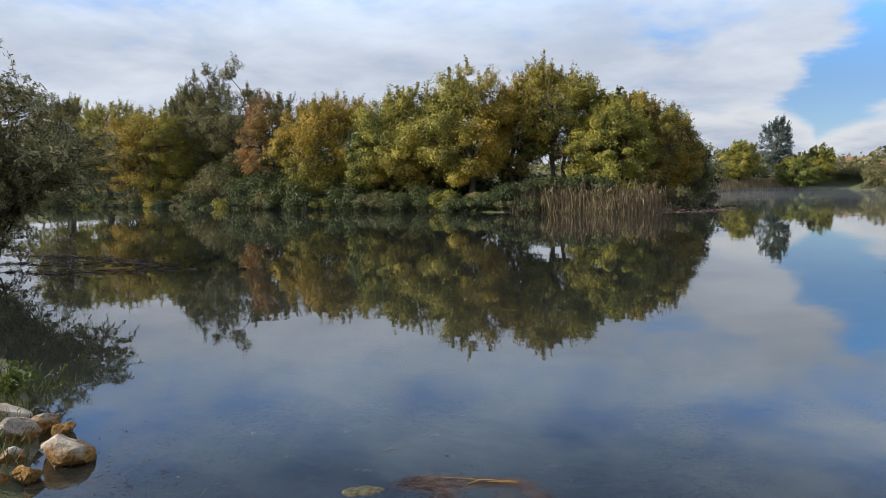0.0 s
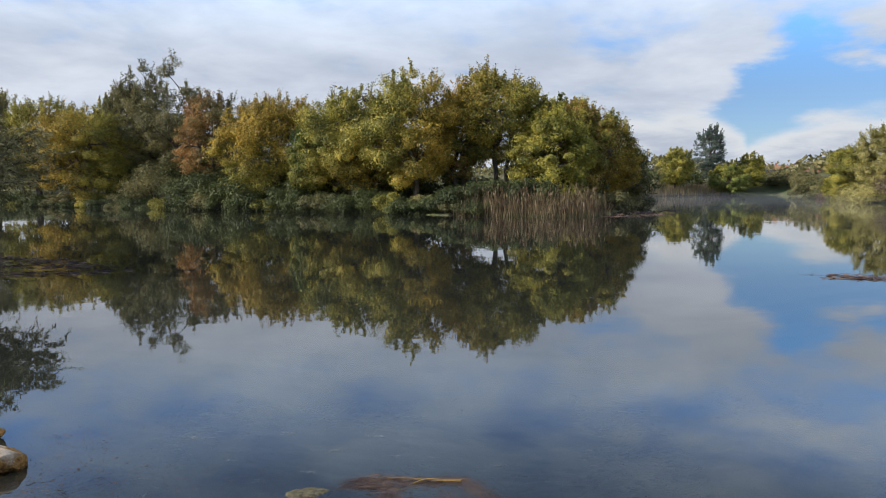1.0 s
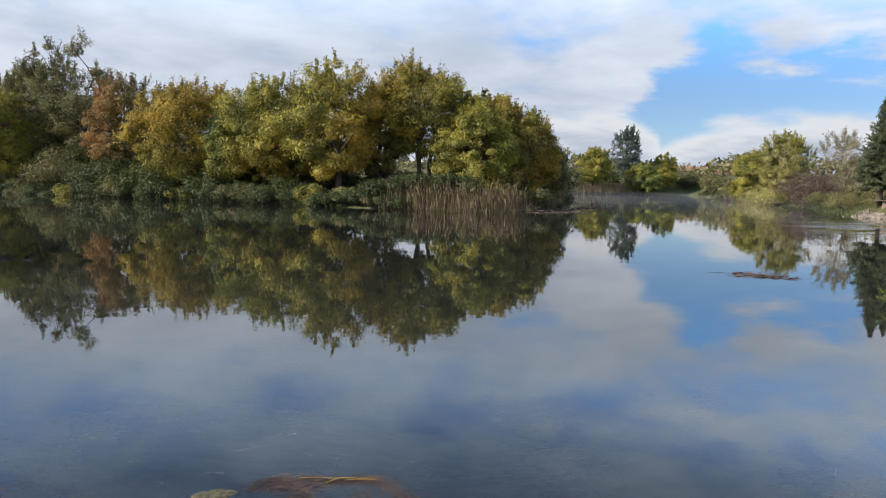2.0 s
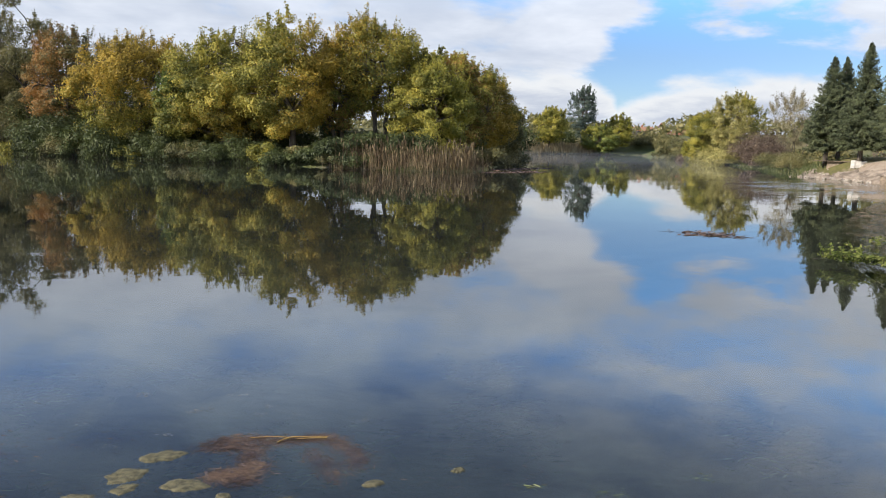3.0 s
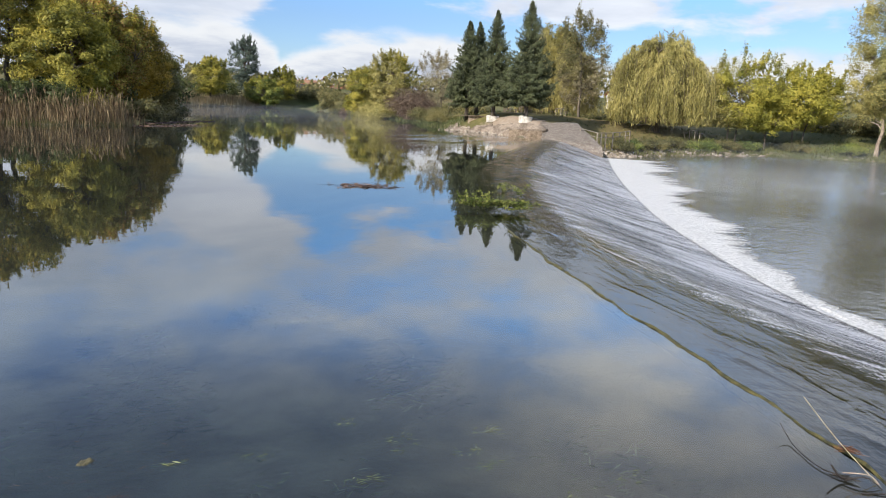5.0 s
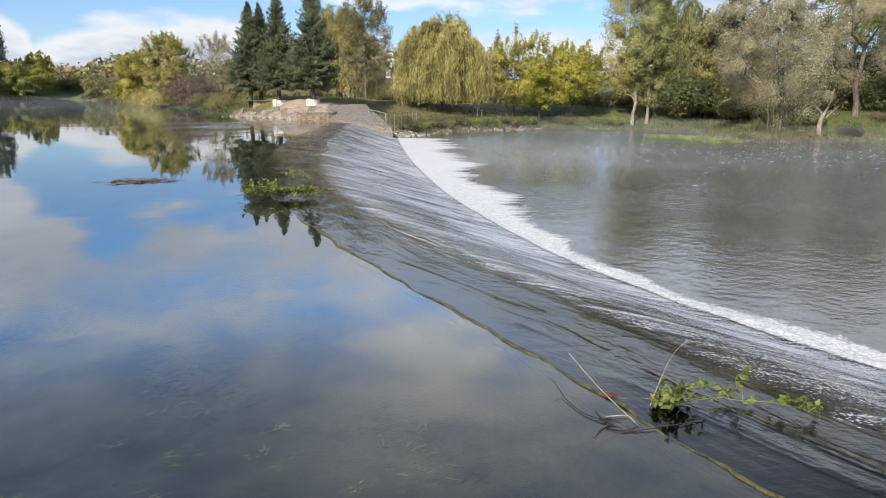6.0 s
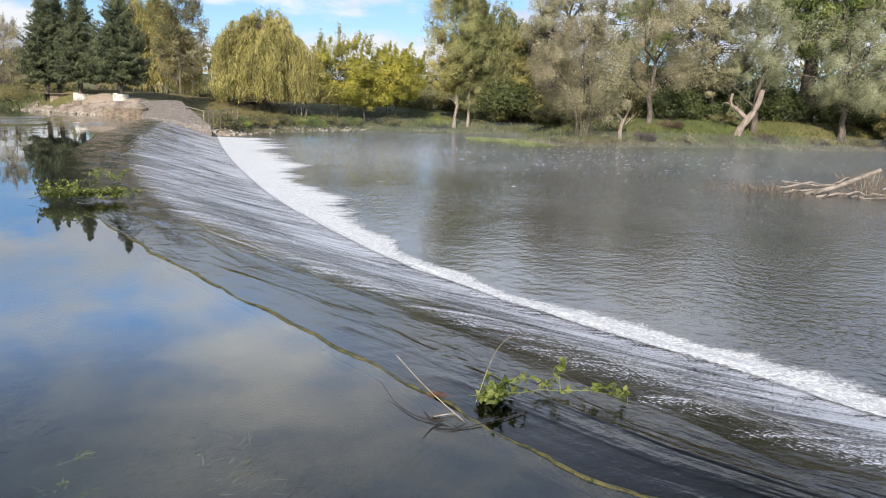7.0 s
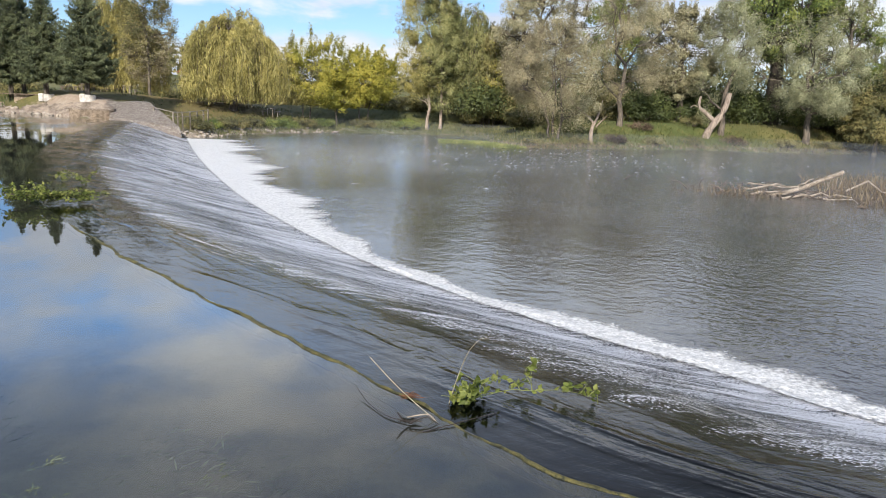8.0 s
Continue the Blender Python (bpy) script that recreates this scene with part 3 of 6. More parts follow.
def lump_mesh(rng, size, rough=0.22, cuts=9, sub=2):
    """An angular stone: a ball cut by flat planes and roughened."""
    bm = bmesh.new()
    bmesh.ops.create_icosphere(bm, subdivisions=sub + 1, radius=1.0)
    planes = []
    for _ in range(cuts):
        d = rng.normal(0, 1, 3)
        planes.append((d / np.linalg.norm(d), rng.uniform(0.42, 0.82)))
    for v in bm.verts:
        p = np.array(v.co)
        for d, k in planes:
            over = p @ d - k
            if over > 0:
                p = p - d * over
        q = Vector(p) * 2.3 + Vector((float(size[0] * 31), 0, 0))
        p = p * (1 + rough * 0.5 * noise.noise(q) + rough * 0.35 * noise.noise(q * 3.1) + rough * 0.2 * noise.noise(q * 7.0))
        v.co = (p[0] * size[0], p[1] * size[1], p[2] * size[2])
    return bm


# ---- the land and the two waters ----
LOWER_Z = -1.3
CREST = np.array([(4.4, -1.2), (4.7, 0.2), (4.95, 0.8), (5.45, 1.7), (6.0, 2.6), (6.6, 3.75), (7.3, 5.0), (8.3, 6.8), (10.3, 10.0), (12.6, 13.2),
                  (17.0, 18.0), (24.6, 24.9), (35.0, 33.0), (43.5, 39.5)])
TOE = np.array([(9.0, -5.6), (9.9, -2.6), (10.7, -1.2), (11.5, 0.5), (12.5, 2.5), (14.0, 4.95), (15.0, 6.4), (16.8, 8.5), (18.6, 10.5), (22.3, 14.3),
                (29.6, 20.9), (36.5, 26.8), (43.2, 32.3), (47.0, 35.4)])


def smooth_line(pts, n):
    """A line through the points, cut into n even steps."""
    p = np.asarray(pts, float)
    out = []
    for i in range(len(p) - 1):
        p0, p1, p2, p3 = p[max(i - 1, 0)], p[i], p[i + 1], p[min(i + 2, len(p) - 1)]
        t = np.linspace(0, 1, 24, endpoint=False)[:, None]
        out.append(0.5 * (2 * p1 + (p2 - p0) * t + (2 * p0 - 5 * p1 + 4 * p2 - p3) * t ** 2 + (3 * p1 - p0 - 3 * p2 + p3) * t ** 3))
    out = np.concatenate(out + [p[-1:]])
    s = np.concatenate([[0], np.cumsum(np.linalg.norm(np.diff(out, axis=0), axis=1))])
    q = np.linspace(0, s[-1], n)
    return np.column_stack([np.interp(q, s, out[:, k]) for k in range(out.shape[1])])


crest_line = smooth_line(CREST, 200)
SHORE = [(43.9, 41.8), (44.8, 43.8), (45.6, 46.2), (46.0, 48.8), (46.0, 51.6), (46.6, 55.0), (51.0, 63.5), (58.5, 74.5), (66.0, 90.0), (73.0, 103.0), (84.0, 131.0), (96.0, 155.0), (104.0, 188.0), (84.0, 182.0), (66.0, 173.0),
         (51.0, 143.0), (34.0, 104.0), (22.0, 66.0), (17.5, 55.5), (15.0, 53.6), (11.0, 53.6), (7.0, 55.8), (3.0, 58.4), (0.8, 61.5), (-4.3, 65.2), (-10.0, 69.0),
         (-20.0, 76.5), (-32.0, 86.0), (-46.0, 96.0), (-62.0, 104.0), (-66.0, 92.0), (-50.0, 66.0), (-30.0, 40.0), (-16.0, 22.0), (-9.0, 13.0), (-5.6, 9.0),
         (-4.3, 7.2), (-3.5, 5.9), (-3.0, 4.9), (-1.9, 3.8), (0.0, 3.1), (2.0, 2.3), (3.5, 0.9), (4.2, -0.6)]
POND = np.array([tuple(p) for p in crest_line] + SHORE)
POOL = np.array([(44.5, 39.2), (48.4, 37.0), (52.0, 37.2), (56.0, 38.6), (62.5, 36.9), (70.0, 34.6), (73.6, 30.3), (77.6, 26.4), (78.5, 21.6), (73.0, 18.6), (66.5, 17.2), (60.8, 14.4), (64.6, 9.6), (70.6, 4.6), (77.0, -3.0),
                 (81.8, -11.2), (90.8, -21.6), (112.0, -44.0), (140.0, -90.0), (90.0, -110.0), (45.0, -62.0), (20.0, -28.0), (10.0, -12.0), (6.0, -5.0), (4.4, -1.2)]
                + [tuple(p) for p in crest_line[1:-1]])


def inside_distance(px, py, poly):
    """Signed distance to a polygon, positive inside."""
    d = np.full(px.shape, 1e9)
    odd = np.zeros(px.shape, bool)
    for (x1, y1), (x2, y2) in zip(poly, np.roll(poly, -1, 0)):
        ex, ey = x2 - x1, y2 - y1
        t = np.clip(((px - x1) * ex + (py - y1) * ey) / (ex * ex + ey * ey + 1e-12), 0, 1)
        d = np.minimum(d, np.hypot(px - x1 - t * ex, py - y1 - t * ey))
        if y1 != y2:
            odd ^= ((y1 > py) != (y2 > py)) & (px < ex * (py - y1) / ey + x1)
    return np.where(odd, d, -d)


def waves2(x, y, s, seed=0):
    r = np.random.RandomState(seed)
    out = 0
    for _ in range(7):
        a, k = r.uniform(0, 2 * np.pi), s * r.uniform(0.6, 1.8)
        out = out + np.sin((x * math.cos(a) + y * math.sin(a)) * k + r.uniform(0, 6.28))
    return out / 7


def ground_height(x, y):
    """The height of the land and the beds of both waters, and what covers it."""
    x, y = np.asarray(x, float), np.asarray(y, float)
    up, lo = inside_distance(x, y, POND), inside_distance(x, y, POOL)
    knoll = np.exp(-(((x - 54) / 13.0) ** 2 + ((y - 51) / 9.0) ** 2))
    rise = 1.0 / (1.0 + np.exp(-(np.hypot(x - 30, y - 40) - 190) / 40.0))
    land = 0.75 + 0.14 * waves2(x, y, 0.16, 1) + 0.06 * waves2(x, y, 0.9, 2) + 1.05 * knoll + 9.0 * rise
    near = np.exp(-((x - 1) ** 2 + (y + 1) ** 2) / 12.0)
    land = land - 0.15 * near
    slope = 0.30 + 0.10 * waves2(x, y, 0.5, 3) + 0.25 * np.exp(-((x - 2) ** 2 + y ** 2) / 60.0) + 0.45 * np.exp(-((x - 47) ** 2 + (y - 48) ** 2) / 60.0)
    out_u = 0.02 + slope * np.maximum(-up, 0)
    out_l = LOWER_Z + 0.03 + slope * (0.8 + 0.8 * (x > 40) / (1.0 + np.exp(np.clip((y - 10.0) / 3.0, -30, 30)))) * np.maximum(-lo, 0)
    h = np.minimum(land, np.minimum(out_u, out_l))
    rough = 0.05 * waves2(x, y, 2.6, 4)
    bed_u = -0.05 - np.minimum(1.5, 0.22 * np.maximum(up, 0)) + rough * np.minimum(1, up)
    bed_l = LOWER_Z - 0.1 - np.minimum(0.9, 0.25 * np.maximum(lo, 0))
    h = np.where(up > 0, bed_u, h)
    h = np.where(lo > 0, bed_l, h)
    return h, up, lo, knoll


def axis_steps(mid, fine, growth, reach):
    """Grid lines that widen away from mid."""
    s, out, step = 0.0, [0.0], fine
    while s < reach:
        s += step
        out.append(s)
        step *= growth
    out = np.array(out)
    return np.concatenate([mid - out[:0:-1], mid + out])


gx, gy = axis_steps(12.0, 0.36, 1.036, 3200), axis_steps(10.0, 0.36, 1.036, 3200)
GX, GY = np.meshgrid(gx, gy)
GZ, GU, GL, GK = ground_height(GX, GY)
nx, ny = len(gx), len(gy)
i = (np.arange(ny - 1)[:, None] * nx + np.arange(nx - 1)[None]).ravel()
ground_me = raw_mesh("ground", np.column_stack([GX.ravel(), GY.ravel(), GZ.ravel()]), np.stack([i, i + 1, i + nx + 1, i + nx], 1), M_GROUND, True)
kind_attr = ground_me.color_attributes.new("kind", "FLOAT_COLOR", "POINT")
dry = np.clip(0.25 + 0.5 * waves2(GX, GY, 0.12, 8) + 0.9 * np.exp(-(((GX - 72) / 16) ** 2 + ((GY - 62) / 14) ** 2)), 0, 1)
gravel = np.exp(-(((GX - 45.5) / 3.6) ** 2 + ((GY - 45.5) / 5.0) ** 2)) * 1.25 * (GU < 0.5)
gravel = np.clip(np.maximum(gravel, ((GL < 0.6) & (GL > -1.6) & (GY < 40)) * 0.48), 0, 1)
isle = (GX < 30) & (GY > 50)
mud = np.clip(np.where((GU > 0.3) | (GL > 0.6), 1.0, np.maximum(0.0, 0.5 - np.minimum(-GU, 9) * 0.6) * ~isle), 0, 1)
kind_attr.data.foreach_set("color", np.column_stack([dry.ravel(), gravel.ravel(), mud.ravel(), np.ones(nx * ny)]).astype(np.float32).ravel())
tagged(new("ground", ground_me), "grassy banks with muddy pond bed and bare gravel patches", "ground", kind="structure")


def sheet_water(name, poly, z, mat, label):
    bm = bmesh.new()
    f = bm.faces.new([bm.verts.new((x, y, z)) for x, y in poly])
    if f.normal.z < 0:
        f.normal_flip()
    bmesh.ops.triangulate(bm, faces=[f])
    bm.normal_update()
    for g in bm.faces:
        if g.normal.z < 0:
            g.normal_flip()
    me = bpy.data.meshes.new(name)
    bm.to_mesh(me)
    bm.free()
    me.materials.append(mat)
    return tagged(new(name, me), label, "water", kind="structure")


sheet_water("water_pond", POND, 0.0, M_POND, "calm dark pond water mirroring trees and clouds")
sheet_water("water_pool", np.concatenate([POOL[:25], crest_line[1:-1] * 0.45 + smooth_line(TOE, 200)[1:-1] * 0.55]), LOWER_Z, M_POOL, "rippled grey river water below the weir")


# ---- the weir ----
def weir_material():
    m, n = material("weir_water")
    uv = n.add("ShaderNodeUVMap").outputs[0]
    sep = n.add("ShaderNodeSeparateXYZ", ins={0: uv})
    along, down = sep.outputs[0], sep.outputs[1]
    def grain(fa, fd, detail, rough, dist):
        return n.noise(n.add("ShaderNodeCombineXYZ", ins={0: n.math("MULTIPLY", along, fa), 1: n.math("MULTIPLY", down, fd)}).outputs[0], 1.0, detail, rough, dist)

    streak = grain(4.5, 0.32, 5.0, 0.65, 0.6)
    fleck = grain(36.0, 24.0, 3.0, 0.7, 0.3)
    broad = grain(0.45, 0.5, 3.0, 0.6, 0.5)
    cross = grain(1.1, 3.4, 3.0, 0.5, 0.9)
    fine = grain(5.0, 11.0, 3.0, 0.6, 0.4)
    # flecks of white water begin at the brow and thicken towards the foot
    lift = n.math("ADD", n.math("MULTIPLY", streak, 0.46), n.math("ADD", n.math("MULTIPLY", fleck, 0.76), n.math("MULTIPLY", broad, 0.22)))
    edge = n.math("ADD", n.step(down, 0.8, 1.9, 0.30, 0.0), n.step(down, 1.8, 5.6, 0.760, 0.690))
    foam = n.step(lift, n.math("SUBTRACT", edge, 0.02), n.math("ADD", edge, 0.05))
    upper = n.step(down, 0.0, 1.1, 0.35, 1.0)
    h = n.math("ADD", n.math("MULTIPLY", cross, n.math("MULTIPLY", n.step(grain(0.22, 1.1, 3.0, 0.6, 0.8), 0.38, 0.62, 0.15, 1.0), n.step(along, 14.0, 48.0, 0.036, 0.11))), n.math("ADD", n.math("MULTIPLY", fine, 0.007), n.math("MULTIPLY", streak, 0.008)))
    h = n.math("ADD", n.math("MULTIPLY", h, upper), n.math("MULTIPLY", fleck, n.step(down, 1.5, 3.5, 0.0, 0.020)))
    nor = bump(n, h, 1.0, 1.0)
    fres = n.add("ShaderNodeFresnel", ins={"IOR": 1.33, "Normal": nor}).outputs[0]
    deep = n.add("ShaderNodeBsdfTransparent", ins={0: (0.20, 0.23, 0.22, 1)})
    gloss = n.add("ShaderNodeBsdfGlossy", ins={"Color": (1, 1, 1, 1), "Roughness": n.step(along, 14.0, 48.0, 0.02, 0.16), "Normal": nor})
    clear = n.add("ShaderNodeMixShader", ins={0: fres, 1: deep.outputs[0], 2: gloss.outputs[0]})
    white = n.add("ShaderNodeBsdfPrincipled", ins={"Base Color": (0.64, 0.65, 0.70, 1), "Roughness": 0.5, "Normal": nor})
    s = n.add("ShaderNodeMixShader", ins={0: n.math("MULTIPLY", foam, 0.96), 1: clear.outputs[0], 2: white.outputs[0]})
    return finish(m, n, s.outputs[0])


M_WEIR = weir_material()
M_CONCRETE = plain("algae_concrete", (0.007, 0.009, 0.007), (0.028, 0.030, 0.024), 1.5, 0.8, 0.5, 0.03)
M_SILL = plain("algae_sill", (0.020, 0.022, 0.007), (0.125, 0.108, 0.030), 7.0, 0.75, 0.8, 0.03)


def foam_material():
    m, n = material("white_foam")
    uv = n.add("ShaderNodeUVMap").outputs[0]
    sep = n.add("ShaderNodeSeparateXYZ", ins={0: uv})
    co = world_co(n)
    a = n.noise(n.add("ShaderNodeCombineXYZ", ins={0: n.math("MULTIPLY", sep.outputs[0], 2.2), 1: n.math("MULTIPLY", sep.outputs[1], 0.7)}).outputs[0], 1.0, 5.0, 0.62, 0.7)
    b = n.noise(co, 14.0, 4.0, 0.65)
    f = n.math("ADD", n.math("MULTIPLY", a, 0.75), n.math("MULTIPLY", b, 0.35))
    away = sep.outputs[1]
    finger = n.noise(n.add("ShaderNodeCombineXYZ", ins={0: n.math("MULTIPLY", sep.outputs[0], 0.24), 1: n.math("MULTIPLY", sep.outputs[1], 0.12)}).outputs[0], 1.0, 4.0, 0.6, 0.3)
    cut = n.math("ADD", n.step(away, 0.5, 2.6, 0.04, 0.80), n.math("MULTIPLY", n.math("SUBTRACT", 0.5, finger), n.step(away, 0.3, 1.6, 0.0, 1.7)))
    keep = n.step(f, cut, n.math("ADD", cut, 0.42))
    start = n.step(n.math("ADD", away, n.math("MULTIPLY", n.math("SUBTRACT", b, 0.5), 0.35)), -0.22, -0.06)
    p = n.add("ShaderNodeBsdfPrincipled", ins={"Base Color": n.mix(n.step(b, 0.35, 0.65), (0.50, 0.50, 0.50), (0.78, 0.775, 0.77)), "Roughness": 0.6, "Normal": bump(n, n.math("ADD", a, b), 0.8, 0.08)})
    t = n.add("ShaderNodeBsdfTransparent")
    s = n.add("ShaderNodeMixShader", ins={0: n.math("MULTIPLY", keep, start), 1: t.outputs[0], 2: p.outputs[0]})
    return finish(m, n, s.outputs[0])


M_FOAM = foam_material()


def profile(v):
    """Fall of the water surface at v metres beyond the crest, for a weir 6 m across."""
    return np.interp(v, [0.0, 0.6, 1.3, 1.9, 2.6, 3.5, 4.6, 5.6, 6.1], [0.0, -0.01, -0.06, -0.16, -0.33, -0.60, -0.94, -1.22, -1.285])


toe_line = smooth_line(TOE, 520)
head_line = smooth_line(CREST, 520)
NV = 90


def weir_sheet(name, mat, drop, rows, label, extra=0.0):
    v = np.linspace(0, 6.2, rows)
    t = (v / 6.0)[None, :, None]
    xy = head_line[:, None] * (1 - t) + toe_line[:, None] * t
    run = np.concatenate([[0], np.cumsum(np.linalg.norm(np.diff((head_line + toe_line) / 2, axis=0), axis=1))])
    z = profile(v)[None] - drop + np.zeros((520, 1))
    wob = waves2(run[:, None] * 1.0, v[None] * 1.0, 1.4, 11) * 0.020 * np.clip((v[None] - 1.0) / 3.0, 0, 1) + waves2(run[:, None], v[None] * 0.3, 4.0, 12) * 0.02 * np.clip(v[None] / 4.0, 0, 1)
    ripple = waves2(run[:, None] * 0.35, v[None], 7.0, 13) * 0.004 + waves2(run[:, None] * 0.8, v[None], 3.6, 14) * 0.008
    ripple = ripple * (1 + 5.5 * np.clip((run[:, None] - 12) / 30, 0, 1))
    z = z + np.clip((6.0 - v[None]) / 1.2, 0, 1) * (wob + ripple * np.clip((v[None] - 0.1) / 1.3, 0, 1) * np.clip((6.0 - v[None]) / 2.0, 0.3, 1)) * (extra == 0)
    P = np.concatenate([xy, z[..., None]], -1).reshape(-1, 3)
    k = (np.arange(519)[:, None] * rows + np.arange(rows - 1)[None]).ravel()
    me = raw_mesh(name, P, np.stack([k, k + 1, k + rows + 1, k + rows], 1), mat, True)
    UV = np.stack(np.broadcast_arrays(run[:, None], v[None]), -1).reshape(-1, 2)
    lay = me.uv_layers.new(name="UVMap")
    idx = np.empty(len(me.loops), np.int32)
    me.loops.foreach_get("vertex_index", idx)
    lay.data.foreach_set("uv", UV[idx].astype(np.float32).ravel())
    return tagged(new(name, me), label, "weir", kind="structure")


weir_sheet("water_weir", M_WEIR, 0.0, NV, "thin sheet of water sliding down the weir")
weir_sheet("weir_apron", M_CONCRETE, 0.13, 20, "dark algae-stained concrete slope of the weir", 1.0)

# the sill that shows as a weedy edge along the crest
rng = np.random.RandomState(4)
sill = smooth_line(CREST, 700)
tang = np.gradient(sill, axis=0)
tang /= np.linalg.norm(tang, axis=1)[:, None]
out = np.column_stack([tang[:, 1], -tang[:, 0]])
s = np.arange(700)
wob = 0.02 * np.sin(s * 0.21) + 0.015 * np.sin(s * 0.53 + 1) + rng.normal(0, 0.006, 700)
half = (0.019 + 0.010 * np.sin(s * 0.13) + 0.008 * np.sin(s * 0.41) + rng.uniform(0, 0.012, 700)) * np.clip(0.45 + sill[:, 1] * 0.12, 0.45, 1.0)
prof = [(-1.6, -0.06), (-0.9, 0.004), (0.0, 0.014), (0.9, 0.005), (1.7, -0.07)]
fade = 0.10 * np.clip((sill[:, 1] - 9.0) / 6.0, 0, 1)
P = np.stack([np.column_stack([sill + out * (wob + half * a)[:, None], b - fade + 0.006 * np.sin(s * 0.37 + a) + rng.normal(0, 0.003, 700)]) for a, b in prof], 1).reshape(-1, 3)
k = (np.arange(699)[:, None] * 5 + np.arange(4)[None]).ravel()
tagged(new("weir_sill", raw_mesh("weir_sill", P, np.stack([k, k + 1, k + 6, k + 5], 1), M_SILL, True)), "weedy brown-green sill along the weir's crest", "weir", kind="structure")

# foam along the foot of the weir, on the same lines down the slope
run = np.concatenate([[0], np.cumsum(np.linalg.norm(np.diff(toe_line, axis=0), axis=1))])
vv = np.linspace(-0.35, 2.8, 28)
width = 0.42 + 0.10 * np.sin(run * 0.35) + 0.10 * np.sin(run * 1.7) + 1.7 * np.clip((run - 12) / 30, 0, 1.2)
reach = np.where(vv[None] > 0, vv[None] * width[:, None], vv[None])
tt = 1.0 + reach[..., None] / 6.0
xy = head_line[:, None] * (1 - tt) + toe_line[:, None] * tt
churn = 0.5 + 0.5 * waves2(run[:, None], vv[None] * 2, 3.0, 21) + 0.4 * waves2(run[:, None], vv[None] * 3, 8.0, 22)
z = np.maximum(LOWER_Z + 0.02, profile(6.0 + vv)[None] + 0.012) + np.maximum(churn, 0) * 0.07 * np.exp(-((vv[None] - 0.2) / 0.5) ** 2)
P = np.concatenate([xy, z[..., None]], -1).reshape(-1, 3)
k = (np.arange(519)[:, None] * 28 + np.arange(27)[None]).ravel()
me = raw_mesh("foam", P, np.stack([k, k + 1, k + 29, k + 28], 1), M_FOAM, True)
lay = me.uv_layers.new(name="UVMap")
idx = np.empty(len(me.loops), np.int32)
me.loops.foreach_get("vertex_index", idx)
UV = np.stack(np.broadcast_arrays(run[:, None], vv[None]), -1).reshape(-1, 2)
lay.data.foreach_set("uv", UV[idx].astype(np.float32).ravel())
tagged(new("foam", me), "white churning foam along the foot of the weir", "foam", kind="stuff")


# ---- mist low over both waters ----
def mist_material(name, thick, start, full):
    """Fine drops that scatter the daylight; start and full are points on a line along which the mist thickens."""
    m, n = material(name)
    co = world_co(n)
    a, b = np.array(start, float), np.array(full, float)
    way = (b - a) / ((b - a) @ (b - a))
    along = n.add("ShaderNodeVectorMath", ins={0: co, 1: (way[0], way[1], 0.0)})
    along.operation = "DOT_PRODUCT"
    ramp = n.step(n.math("SUBTRACT", along.outputs["Value"], float(a @ way)), 0.0, 1.0)
    drift = n.add("ShaderNodeMapping", ins={0: co, 3: (0.05, 0.11, 1.0)}).outputs[0]
    wisp = n.step(n.math("ADD", n.math("MULTIPLY", n.noise(drift, 1.0, 5.0, 0.6, 0.8), 0.75), n.math("MULTIPLY", n.noise(co, 0.35, 4.0, 0.6), 0.25)), 0.30, 0.72, 0.25, 1.0)
    d = n.add("ShaderNodeBsdfDiffuse", ins={0: (0.80, 0.86, 0.94, 1)})
    t = n.add("ShaderNodeBsdfTranslucent", ins={0: (0.80, 0.86, 0.94, 1)})
    drops = n.add("ShaderNodeMixShader", ins={0: 0.5, 1: d.outputs[0], 2: t.outputs[0]})
    clear = n.add("ShaderNodeBsdfTransparent")
    s = n.add("ShaderNodeMixShader", ins={0: n.math("MULTIPLY", n.math("MULTIPLY", ramp, wisp), thick), 1: clear.outputs[0], 2: drops.outputs[0]})
    return finish(m, n, s.outputs[0])


def mist_sheet(label, x0, x1, y0, y1, z, mat, seed):
    X, Y = np.meshgrid(np.linspace(x0, x1, 40), np.linspace(y0, y1, 40))
    Z = z + 0.10 * waves2(X, Y, 0.25, seed)
    k = (np.arange(39)[:, None] * 40 + np.arange(39)[None]).ravel()
    ob = new("mist", raw_mesh("mist", np.column_stack([X.ravel(), Y.ravel(), Z.ravel()]), np.stack([k, k + 1, k + 41, k + 40], 1), mat, True))
    return tagged(ob, label, "mist", kind="stuff")


M_MIST_POND = mist_material("pond_mist", 0.075, (0.0, 42.0), (36.0, 120.0))
M_MIST_RIVER = mist_material("river_mist", 0.12, (30.0, 28.0), (60.0, 8.0))
mist_sheet("thin morning mist drifting low over the pond", -70, 112, 22, 192, 0.30, M_MIST_POND, 31)
mist_sheet("thin morning mist drifting low over the pond", -70, 112, 22, 192, 0.85, M_MIST_POND, 32)
mist_sheet("thin pale mist rising below the weir", 24, 92, -46, 46, LOWER_Z + 0.45, M_MIST_RIVER, 33)
mist_sheet("thin pale mist rising below the weir", 24, 92, -46, 46, LOWER_Z + 1.25, M_MIST_RIVER, 34)


# ---- trees and shrubs ----
def gz(x, y):
    return float(ground_height(np.array([x]), np.array([y]))[0][0])


def at(x, y):
    return (x, y, max(gz(x, y), LOWER_Z) - 0.05)


